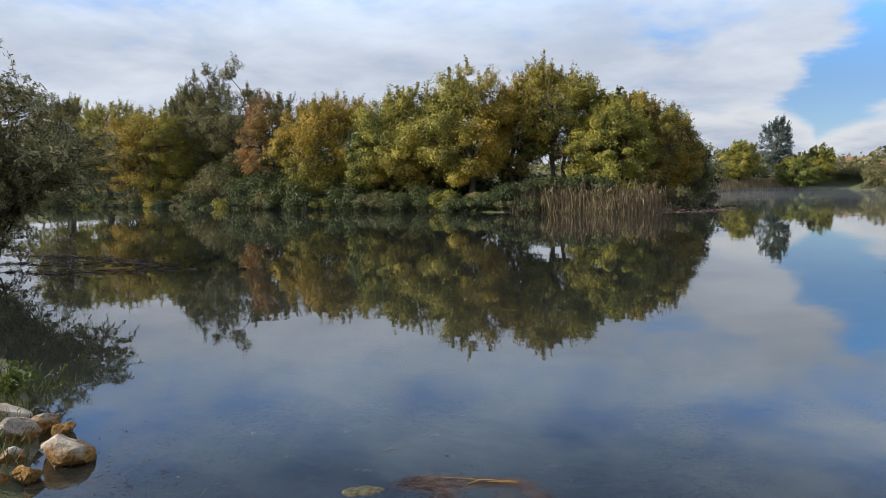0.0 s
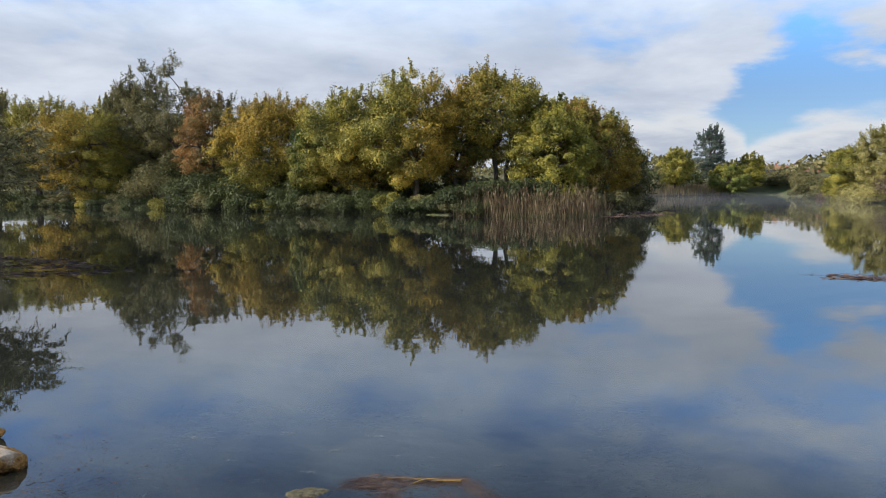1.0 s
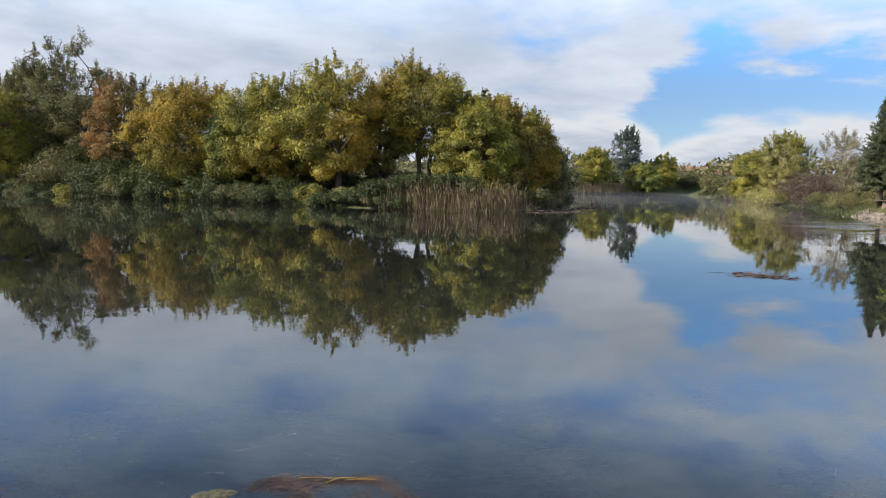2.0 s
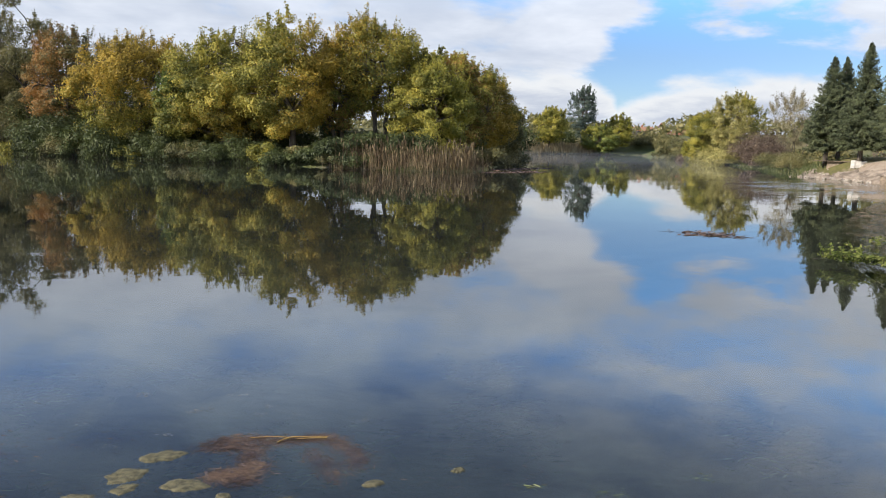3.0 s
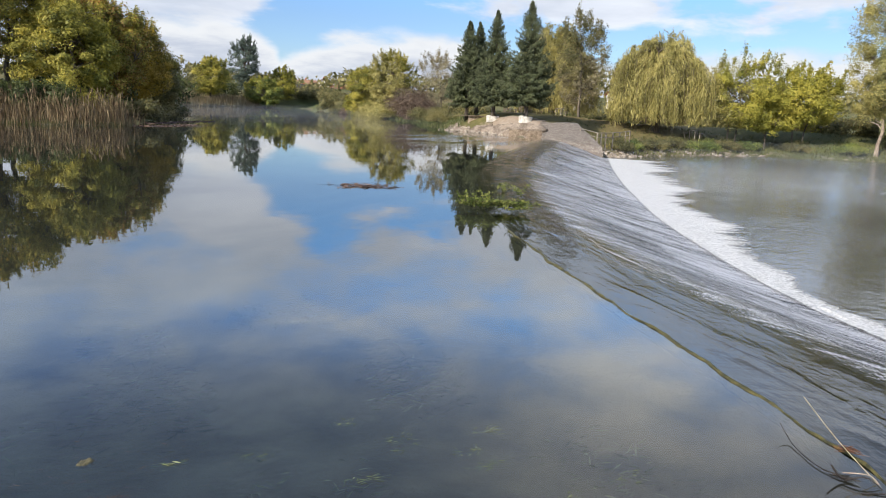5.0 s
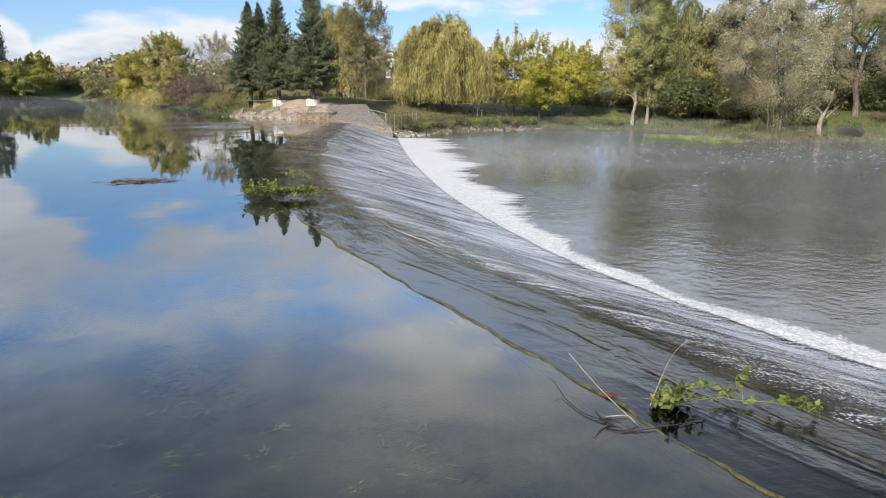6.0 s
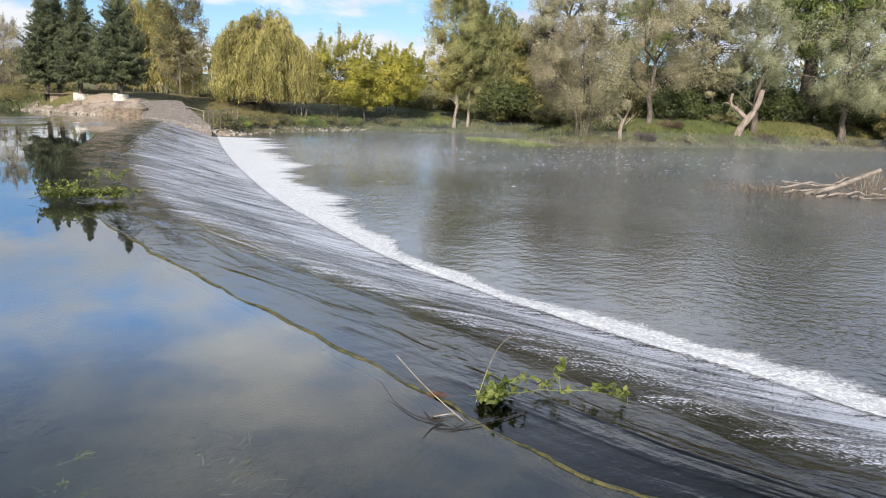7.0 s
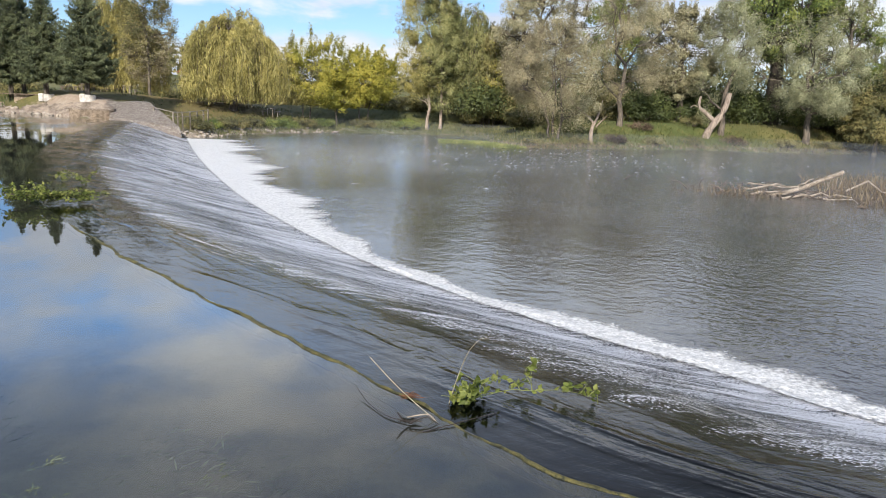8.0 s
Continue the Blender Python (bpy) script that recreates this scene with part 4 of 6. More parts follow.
ISLAND = "trees across the pond"
broadleaf("tree", "tall green poplar among the far pond trees", at(-53.5, 104), 15.6, 4.5, L_DUSK, seed=1, leaves=10150, size=0.215, group=ISLAND, base=0.08)
broadleaf("tree", "olive-yellow maple on the far pond bank", at(-45.5, 99), 14.3, 5.4, L_OLIVE, seed=2, leaves=10000, size=0.215, group=ISLAND, base=0.040)
broadleaf("tree", "golden-yellow maple leaning over the pond", at(-36.5, 90.5), 12.9, 6.7, L_GOLD, seed=3, leaves=21750, size=0.215, group=ISLAND, base=0.030, mat2=L_OLIVE, clumps=220)
broadleaf("tree", "dull olive tree behind the golden maple", at(-34.0, 98), 14.7, 4.0, L_DUSK, seed=4, leaves=10000, size=0.215, group=ISLAND, base=0.08)
broadleaf("tree", "tall dark open alder with thin trunk", at(-24.2, 86.5), 15.3, 3.9, L_DUSK, M_BARK_DARK, seed=5, leaves=7540, size=0.215, group=ISLAND, base=0.100, clumps=46, spread=0.15, trunk=0.016)
broadleaf("tree", "grey-green open tree beside the alder", at(-29.0, 91), 15.0, 3.4, L_DUSK, M_BARK_DARK, seed=6, leaves=7540, size=0.215, group=ISLAND, base=0.150)
broadleaf("tree", "rust-brown thinning tree on the pond bank", at(-18.4, 80.5), 11.3, 4.1, L_RUST, seed=7, leaves=9425, size=0.215, group=ISLAND, base=0.100, mat2=L_DUSK)
broadleaf("tree", "yellow-olive maple with an orange side", at(-11.0, 73.5), 11.1, 6.0, L_GOLD, seed=8, leaves=18850, size=0.215, group=ISLAND, base=0.050, mat2=L_OLIVE, clumps=210)
broadleaf("tree", "small fresh-green maple at the water", at(-6.6, 69.3), 6.9, 2.9, L_GREEN, mat2=L_OLIVE, seed=9, leaves=9425, size=0.215, group=ISLAND, base=0.050)
broadleaf("tree", "olive-yellow maple hanging low over the water", at(-3.2, 68.3), 10.8, 5.4, L_OLIVE, seed=10, leaves=18850, size=0.215, group=ISLAND, base=0.030, mat2=L_GOLD, clumps=210)
broadleaf("tree", "yellow-green maple hanging low over the water", at(2.7, 64.6), 10.8, 5.2, L_OLIVE, seed=11, leaves=19575, size=0.215, group=ISLAND, base=0.035, mat2=L_GOLD, clumps=210)
broadleaf("tree", "brownish-yellow maple behind the reeds", at(6.8, 66.0), 10.2, 3.6, L_RUST, seed=12, leaves=11600, size=0.215, group=ISLAND, base=0.26, mat2=L_OLIVE, stems=2)
broadleaf("tree", "tall vase-shaped tree with fine upright twigs", at(10.3, 65.0), 12.5, 4.9, L_OLIVE, seed=13, leaves=13050, size=0.215, group=ISLAND, base=0.24, shoots=130, mat2=L_GOLD, stems=3)
broadleaf("tree", "yellow-green maple above the reeds", at(14.4, 61.5), 8.3, 3.7, L_OLIVE, seed=14, leaves=13775, size=0.215, group=ISLAND, base=0.080, mat2=L_LEMON, lump=0.8, shoots=26)
broadleaf("tree", "dull olive tree near the reed point", at(18.0, 65.0), 9.6, 3.8, L_OLIVE, seed=15, leaves=13050, size=0.215, group=ISLAND, base=0.060, mat2=L_RUST, lump=0.6, shoots=26)
broadleaf("tree", "rounded olive-brown tree at the reed point", at(22.2, 71.5), 9.0, 3.5, L_OLIVE, seed=16, leaves=14500, size=0.215, group=ISLAND, base=0.050, mat2=L_GOLD, lump=0.6)
broadleaf("tree", "low dull olive tree at the inlet", at(26.0, 77), 6.8, 2.4, L_DUSK, seed=17, leaves=8700, size=0.215, group=ISLAND, base=0.025)
broadleaf("tree", "dull olive tree in the second row", at(-58, 112), 15.0, 5.6, L_OLIVE, seed=18, leaves=10000, size=0.215, group=ISLAND, base=0.030)
broadleaf("tree", "dull olive tree in the second row", at(-16, 86), 10.1, 4.7, L_DUSK, seed=19, leaves=10000, size=0.215, group=ISLAND, base=0.030)
broadleaf("tree", "dull olive tree in the second row", at(-5, 76), 9.1, 4.7, L_DUSK, seed=20, leaves=10000, size=0.215, group=ISLAND, base=0.030)
broadleaf("tree", "dull olive tree in the second row", at(-44, 106), 12.0, 5.2, L_DUSK, seed=21, leaves=10000, size=0.215, group=ISLAND, base=0.025)
broadleaf("tree", "dull olive tree in the second row", at(-27, 96), 10.6, 4.9, L_DEEP, seed=22, leaves=10000, size=0.215, group=ISLAND, base=0.025)
LOW = "shrubs along the pond"
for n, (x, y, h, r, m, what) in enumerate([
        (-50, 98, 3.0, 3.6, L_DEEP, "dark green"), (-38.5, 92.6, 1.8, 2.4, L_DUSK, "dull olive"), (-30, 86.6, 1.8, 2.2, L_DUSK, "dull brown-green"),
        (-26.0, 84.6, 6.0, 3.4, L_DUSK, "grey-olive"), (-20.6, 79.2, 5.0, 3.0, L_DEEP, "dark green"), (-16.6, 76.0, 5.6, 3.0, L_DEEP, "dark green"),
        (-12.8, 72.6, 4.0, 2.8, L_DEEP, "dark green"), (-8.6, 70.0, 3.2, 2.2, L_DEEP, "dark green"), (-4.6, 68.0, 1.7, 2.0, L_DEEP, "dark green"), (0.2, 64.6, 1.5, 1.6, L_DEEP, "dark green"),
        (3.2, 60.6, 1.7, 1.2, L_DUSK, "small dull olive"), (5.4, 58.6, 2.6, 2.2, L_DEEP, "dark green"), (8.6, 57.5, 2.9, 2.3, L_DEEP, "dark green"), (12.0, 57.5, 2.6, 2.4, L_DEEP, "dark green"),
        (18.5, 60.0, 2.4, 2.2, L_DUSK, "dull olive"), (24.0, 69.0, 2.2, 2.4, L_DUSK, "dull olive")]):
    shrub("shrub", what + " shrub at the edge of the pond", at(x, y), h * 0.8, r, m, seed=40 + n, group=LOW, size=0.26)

# low hanging boughs; the dark-leaved ones also stand in for shaded hollows at the shore
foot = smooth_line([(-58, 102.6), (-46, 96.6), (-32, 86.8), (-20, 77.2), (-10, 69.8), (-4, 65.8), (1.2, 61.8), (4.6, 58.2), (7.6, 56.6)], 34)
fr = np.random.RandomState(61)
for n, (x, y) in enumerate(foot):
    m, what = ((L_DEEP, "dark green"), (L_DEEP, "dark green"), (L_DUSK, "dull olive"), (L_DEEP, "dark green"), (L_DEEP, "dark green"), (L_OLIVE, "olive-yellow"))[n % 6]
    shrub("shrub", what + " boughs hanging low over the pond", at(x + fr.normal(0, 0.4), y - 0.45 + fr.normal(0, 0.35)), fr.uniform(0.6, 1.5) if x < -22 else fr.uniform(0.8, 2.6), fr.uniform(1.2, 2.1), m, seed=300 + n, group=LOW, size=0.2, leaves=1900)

# added thickets: their dark leaf colour stands in for shade under the crowns
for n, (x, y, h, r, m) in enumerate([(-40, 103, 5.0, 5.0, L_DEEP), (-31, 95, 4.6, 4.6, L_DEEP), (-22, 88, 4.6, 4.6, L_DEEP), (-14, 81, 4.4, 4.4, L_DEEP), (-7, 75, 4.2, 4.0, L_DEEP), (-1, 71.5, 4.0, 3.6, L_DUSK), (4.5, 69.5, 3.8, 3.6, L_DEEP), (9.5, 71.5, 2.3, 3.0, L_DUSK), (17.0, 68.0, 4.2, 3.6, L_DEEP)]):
    shrub("shrub", "dark-leaved thicket standing in for shade beneath the pond trees", at(x, y), h, r, m, seed=240 + n, group=LOW, size=0.42, leaves=2200, category="thicket")
broadleaf("tree", "dull olive tree in the second row", at(0.5, 75.0), 10.8, 4.6, L_DUSK, seed=23, leaves=5000, size=0.3, group=ISLAND, base=0.05)
broadleaf("tree", "olive-yellow tree in the second row", at(-36.0, 104.0), 14.0, 5.0, L_OLIVE, seed=24, leaves=5000, size=0.34, group=ISLAND, base=0.05)
broadleaf("tree", "dull olive tree in the second row", at(16.5, 70.5), 9.6, 3.6, L_OLIVE, seed=25, leaves=4500, size=0.3, group=ISLAND, base=0.25)

FAR = "trees at the pond's far end"
broadleaf("tree", "yellow-green tree at the pond's far end", at(73.6, 179.5), 10.8, 4.8, L_LEMON, seed=60, leaves=9000, size=0.34, group=FAR, base=0.12, mat2=L_OLIVE)
broadleaf("tree", "tall blue-green aspen with an open top", at(87.0, 188), 18.0, 4.2, L_BLUE, seed=61, leaves=6500, size=0.34, group=FAR, base=0.1)
broadleaf("tree", "yellow-green tree beside the aspen", at(88.5, 180), 9.0, 5.2, L_LEMON, seed=62, leaves=9000, size=0.34, group=FAR, base=0.05, mat2=L_GREEN)
broadleaf("tree", "yellow-green tree beside the aspen", at(97.0, 189), 8.8, 4.8, L_LEMON, seed=63, leaves=8000, size=0.34, group=FAR, base=0.05, mat2=L_OLIVE)
for n, (x, y, h, r, m, what) in enumerate([(64, 177, 7.0, 5.0, L_DUSK, "dull olive"), (57, 168, 7.5, 5.0, L_DEEP, "dark green"), (104, 197, 4.6, 6.0, L_DUSK, "brown-olive"), (113, 193, 5.0, 6.0, L_DUSK, "brown-olive"),
                                          (50, 156, 8.0, 5.0, L_DUSK, "dull olive"), (41, 134, 8.0, 4.5, L_DEEP, "dark green"), (34, 112, 7.5, 4.5, L_DUSK, "dull olive"), (30, 92, 7.0, 4.0, L_DEEP, "dark green"),
                                          (80, 192, 5.0, 6.0, L_DEEP, "dark green"), (106, 172, 3.6, 5.0, L_DUSK, "dull olive"), (98, 160, 2.8, 4.0, L_DUSK, "dull olive")]):
    shrub("shrub", what + " thicket at the pond's far end", at(x, y), h, r, m, seed=80 + n, group=FAR, size=0.5, leaves=2600, category="thicket")

PARK = "trees by the park"
broadleaf("tree", "yellow-green willow on the far bank", at(73.6, 108.6), 9.4, 3.9, L_WILLOW, seed=100, leaves=13000, size=0.24, group=PARK, base=0.02, mat2=L_OLIVE)
broadleaf("tree", "olive-yellow tree with a thin bare top", at(72.0, 99.5), 10.9, 3.6, L_WILLOW, seed=101, leaves=11000, size=0.24, group=PARK, base=0.04, shoots=40, mat2=L_OLIVE)
broadleaf("tree", "dull olive tree on the far bank", at(79.0, 120.0), 4.4, 3.0, L_OLIVE, seed=102, leaves=7000, size=0.34, group=PARK, base=0.02)
shrub("shrub", "bare red-brown shrub on the far bank", at(65.0, 84.5), 4.6, 3.4, L_SCRUB, seed=103, leaves=5000, size=0.2, group=PARK)
shrub("shrub", "bare red-brown shrub on the far bank", at(68.5, 88.5), 5.0, 3.4, L_SCRUB, seed=104, leaves=4000, size=0.2, group=PARK)
for n, (x, y, h, r, m, what) in enumerate([(62.5, 80.0, 3.0, 2.6, L_SCRUB, "red-brown"), (66.8, 93.0, 3.2, 2.8, L_WILLOW, "yellow-green"), (70.6, 101.0, 3.4, 3.0, L_WILLOW, "yellow-green"), (74.5, 108.0, 3.6, 3.2, L_WILLOW, "yellow-green"), (76.8, 115.0, 2.6, 2.6, L_DUSK, "dull olive"), (80.5, 124.0, 2.4, 2.6, L_SCRUB, "red-brown"), (85.5, 136.0, 2.4, 3.0, L_DUSK, "dull olive")]):
    shrub("shrub", what + " willow scrub leaning over the far water", at(x, y), h, r, m, seed=320 + n, leaves=3200, size=0.26, group=PARK)
shrub("shrub", "low green shrub by the landing", at(57.0, 69.5), 1.6, 3.2, L_DUSK, seed=105, leaves=4000, size=0.16, group=PARK)
shrub("shrub", "low green shrub by the landing", at(52.0, 61.5), 1.3, 2.6, L_DUSK, seed=106, leaves=3500, size=0.16, group=PARK)
broadleaf("tree", "leafless grey-brown tree by the spruces", at(59.5, 72.0), 8.2, 2.6, L_BROWN, seed=107, leaves=2600, size=0.14, group=PARK, base=0.15, shoots=40, trunk=0.012, stems=3)
spruce("spruce", "dark green spruce in a white planter", at(47.7, 49.6), 9.9, 2.6, L_SPRUCE, 1, 0.17)
spruce("spruce", "broad dark green spruce in a white planter", at(47.3, 45.0), 10.2, 3.0, L_SPRUCE, 2, 0.16)
spruce("spruce", "dark green spruce on the lawn", at(48.2, 53.9), 9.6, 2.6, L_SPRUCE, 3, 0.19)
spruce("spruce", "dark green spruce on the lawn", at(50.3, 54.8), 9.2, 2.5, L_SPRUCE, 4, 0.19)
weeping("willow", "yellow weeping willow behind the spruces", at(63.5, 56.5), 10.6, 4.2, L_WILLOW, 5, 1000)
broadleaf("tree", "thin grey-brown tree with a leaning trunk", at(60.5, 50.0), 10.2, 3.2, L_BROWN, seed=108, leaves=4200, size=0.18, group=PARK, base=0.16, shoots=40, trunk=0.014, mat2=L_DUSK)
weeping("willow", "yellow weeping willow by the fence", at(65.5, 43.9), 10.0, 4.6, L_WILLOW, 6, 1700, low=0.10)
broadleaf("tree", "small maple, thin above, bright yellow below", at(70.7, 38.3), 8.0, 3.9, L_LEMON, seed=109, leaves=6500, size=0.22, group=PARK, base=0.16, shoots=30, trunk=0.014, mat2=L_WILLOW, stems=2)
broadleaf("tree", "small bright yellow maple at the water", at(75.6, 33.9), 7.9, 4.0, L_LEMON, seed=110, leaves=7500, size=0.24, group=PARK, base=0.14, trunk=0.014, stems=2)
broadleaf("tree", "small bright yellow maple at the water", at(72.4, 35.6), 5.8, 2.8, L_LEMON, seed=111, leaves=4500, size=0.22, group=PARK, base=0.22, trunk=0.016)

for n, (x, y, h, r) in enumerate([(72, 80, 3.6, 4.0), (77, 72, 3.2, 4.0), (82, 64, 3.0, 4.2), (86, 56, 3.0, 4.2), (88, 48, 2.8, 4.2), (88, 40, 2.8, 4.0), (86, 33, 3.2, 4.0)]):
    shrub("shrub", "dull brown hedge beyond the park lawn", at(x, y), h * 0.55, r, L_SCRUB if n % 2 else L_DUSK, seed=190 + n, leaves=2400, size=0.34, group=PARK, category="hedge")

BANK = "trees below the weir"
broadleaf("tree", "tall green poplar with a pale trunk", at(78.6, 27.4), 17.6, 3.5, L_POPLAR, M_BARK_PALE, seed=120, leaves=14000, size=0.2, group=BANK, base=0.10, trunk=0.011, mat2=L_WILLOW, clumps=170, tuft=1.2)
broadleaf("tree", "slender green poplar with a pale leaning trunk", at(79.8, 26.2), 15.4, 2.8, L_POPLAR, M_BARK_PALE, seed=121, leaves=7000, size=0.2, group=BANK, base=0.12, trunk=0.012, tuft=1.2)
weeping("willow", "green weeping willow beside the poplars", at(84.0, 24.4), 13.4, 3.9, L_POPLAR, 7, 500, group=BANK)
broadleaf("tree", "olive-brown tree behind the bank", at(84.5, 20.4), 11.4, 4.0, L_DUSK, seed=122, leaves=9000, group=BANK, base=0.04, mat2=L_OLIVE)
broadleaf("tree", "grey willow with a forked pale trunk", at(66.8, 10.8), 9.6, 4.5, L_GREY, M_BARK, seed=123, leaves=13000, size=0.17, aspect=0.4, group=BANK, base=0.07, trunk=0.022, stems=3, clumps=90, mat2=L_BROWN, tuft=1.2, lump=0.9, spread=0.085, shoots=40)
broadleaf("tree", "tall pale thinning tree", at(80.5, 15.5), 16.0, 5.4, L_GREY, seed=124, leaves=13000, size=0.2, group=BANK, base=0.2, shoots=40, mat2=L_BROWN)
broadleaf("tree", "tall pale grey-brown tree with bare limbs", at(75.6, 5.9), 15.2, 6.2, L_GREY, M_BARK, seed=125, leaves=11000, size=0.17, aspect=0.4, group=BANK, base=0.12, shoots=70, mat2=L_BROWN, clumps=100, tuft=1.3, spread=0.075, trunk=0.018, lump=0.8)
broadleaf("tree", "silver willow with a twisted forked trunk", at(81.0, -3.9), 14.4, 3.2, L_SILVER, M_BARK, seed=126, leaves=11000, size=0.17, aspect=0.4, group=BANK, base=0.13, trunk=0.02, stems=1, clumps=80, tuft=1.5, lump=0.8, spread=0.10)
broadleaf("tree", "massive dark poplar with a thick trunk", at(91.5, -9.4), 19.0, 6.0, L_DEEP, M_BARK_DARK, seed=127, leaves=13000, size=0.28, group=BANK, base=0.36, trunk=0.045, mat2=L_GREEN)
broadleaf("tree", "broad silver willow on the grass", at(85.6, -12.6), 12.6, 6.0, L_SILVER, seed=128, leaves=14000, size=0.20, aspect=0.4, group=BANK, base=0.07, trunk=0.028, clumps=95, tuft=1.3, lump=0.9, spread=0.08)
broadleaf("tree", "dark green tree at the edge of the meadow", at(88.0, -19.7), 8.8, 4.4, L_DEEP, seed=129, leaves=10000, group=BANK, base=0.03, mat2=L_DUSK)
broadleaf("tree", "silver willow further along the bank", at(92, -24), 12.0, 5.0, L_SILVER, seed=130, leaves=9000, group=BANK, base=0.1)
for n, (x, y, h, r, m, what) in enumerate([(84, 22, 6.0, 5.0, L_DEEP, "dark green"), (88, 12, 6.5, 5.0, L_DEEP, "dark green"), (90, 3, 7.5, 5.0, L_DEEP, "dark green"), (94, -4, 8.0, 5.0, L_DEEP, "dark green"),
                                          (93, -14, 7.0, 5.0, L_DEEP, "dark green"), (84, 17, 5.0, 3.6, L_DUSK, "dull olive"), (82, 9, 5.0, 3.6, L_DUSK, "dull olive"), (97, -22, 7.0, 5.0, L_DEEP, "dark green"),
                                          (79.0, 13.0, 3.6, 3.0, L_DEEP, "dark green"), (82.0, 5.0, 4.2, 3.2, L_DEEP, "dark green"), (87.0, -1.6, 4.2, 3.2, L_DEEP, "dark green"), (91.0, -6.5, 4.4, 3.4, L_DEEP, "dark green"),
                                          (93.5, -15.0, 4.4, 3.4, L_DEEP, "dark green"), (83.5, 21.0, 3.8, 3.2, L_DUSK, "dull olive"), (73.0, 14.0, 2.6, 2.2, L_DUSK, "dull olive")]):
    shrub("shrub", what + " thicket behind the bank trees", at(x, y), h, r, m, seed=140 + n, group=BANK, size=0.34, leaves=4500, category="thicket")
broadleaf("tree", "grey-green willow in the second row", at(84.5, 0.5), 13.0, 4.6, L_GREY, seed=150, leaves=9000, group=BANK, base=0.1)
broadleaf("tree", "tall dull green tree behind the willows", at(93.0, 8.0), 15.0, 5.5, L_DUSK, seed=151, leaves=9000, group=BANK, base=0.08, mat2=L_GREEN)
broadleaf("tree", "dull green tree behind the poplars", at(91.0, 28.5), 10.8, 4.6, L_DUSK, seed=152, leaves=8000, group=BANK, base=0.05)
broadleaf("tree", "pale grey tree behind the willows", at(95.0, -16.0), 15.0, 5.5, L_SILVER, seed=153, leaves=9000, group=BANK, base=0.15, mat2=L_GREEN)
for n, (x, y, h, r) in enumerate([(52.5, 38.6, 1.3, 1.0), (55.2, 39.8, 1.0, 1.3), (59.0, 39.6, 1.1, 1.5), (64.5, 37.8, 1.2, 1.5), (68.0, 37.2, 1.0, 1.4), (70.8, 36.4, 0.9, 1.2), (74.4, 33.2, 1.0, 1.4), (77.2, 29.4, 1.2, 1.5), (61.5, 39.4, 1.0, 1.3)]):
    shrub("shrub", "low weedy green bush on the river bank", at(x, y), h, r, L_GREEN if n % 2 else L_DUSK, seed=170 + n, leaves=2000, size=0.14, group=BANK)
for n, (x, y, h, r) in enumerate([(67.2, 8.6, 0.8, 1.0), (70.8, 5.8, 0.9, 1.0), (73.6, 2.4, 0.8, 0.9), (77.0, -1.2, 0.9, 1.1), (79.6, -5.2, 1.0, 1.2), (82.6, -10.4, 0.9, 1.2), (86.0, -14.8, 1.0, 1.3), (76.0, 4.0, 0.9, 1.2), (81.5, -1.0, 1.0, 1.3), (63.6, 12.2, 0.6, 0.9)]):
    shrub("shrub", "straggly olive weeds on the river bank", at(x, y), h, r, (L_DUSK, L_SCRUB, L_OSIER)[n % 3], seed=210 + n, leaves=900, size=0.13, group=BANK)
osier("willow_bush", "grey-green willow bush hanging over the water", at(-14.2, 20.4), 6.9, 4.7, L_OSIER, 160, 150)


# ---- reeds, grass and far woods ----
rng = np.random.RandomState(77)


def along_line(pts, n, rng, half):
    """n places scattered along a line, half metres to either side."""
    p = smooth_line(pts, 120)
    t = rng.uniform(0, 118.99, n)
    k = t.astype(int)
    c = p[k] + (p[k + 1] - p[k]) * (t - k)[:, None]
    d = p[k + 1] - p[k]
    d = d / (np.linalg.norm(d, axis=1)[:, None] + 1e-9)
    return c + np.column_stack([-d[:, 1], d[:, 0]]) * rng.normal(0, half, n)[:, None]


def heights(xy):
    return ground_height(xy[:, 0], xy[:, 1])[0]


xy = along_line([(5.8, 57.0), (8.6, 55.2), (11.0, 54.0), (14.2, 53.9), (16.6, 55.4)], 2400, rng, 0.75)
blade_field("reeds", "tall dry brown reeds standing at the island's edge", xy, np.maximum(heights(xy), -0.3), rng, 0.5, 2.1, 0.030, L_REED, 0.11, plume=0.25)
xy = along_line([(58.0, 160), (66.0, 174.5), (75.0, 179.0), (84.0, 183.0), (92.0, 187.0)], 2600, rng, 1.6)
blade_field("reeds", "pale dry reeds along the pond's far end", xy, np.maximum(heights(xy), -0.2), rng, 1.4, 2.6, 0.16, L_PALE_REED, 0.12)
xy = along_line([(46.8, 53.0), (50.5, 61.0), (57.5, 71.5), (65.0, 86.0), (71.0, 100.0)], 4200, rng, 1.4)
blade_field("bank_grass", "rank dark green grass along the park's bank", xy, heights(xy), rng, 0.2, 0.6, 0.05, L_DEEP, 0.4, "grass")
xy = along_line([(52.0, 38.4), (56.0, 39.9), (62.8, 38.4), (70.8, 36.0), (75.2, 31.2), (79.8, 26.5), (80.2, 21.0), (73.2, 17.0), (67.0, 15.4), (63.6, 13.4), (66.4, 10.2), (72.2, 5.4), (78.8, -2.4), (83.6, -11.0), (92.4, -21.4)], 11000, rng, 1.5)
blade_field("bank_grass", "uneven green and straw grass on the river bank", xy, np.maximum(heights(xy), LOWER_Z), rng, 0.15, 0.5, 0.05, L_GRASS, 0.35, "grass")
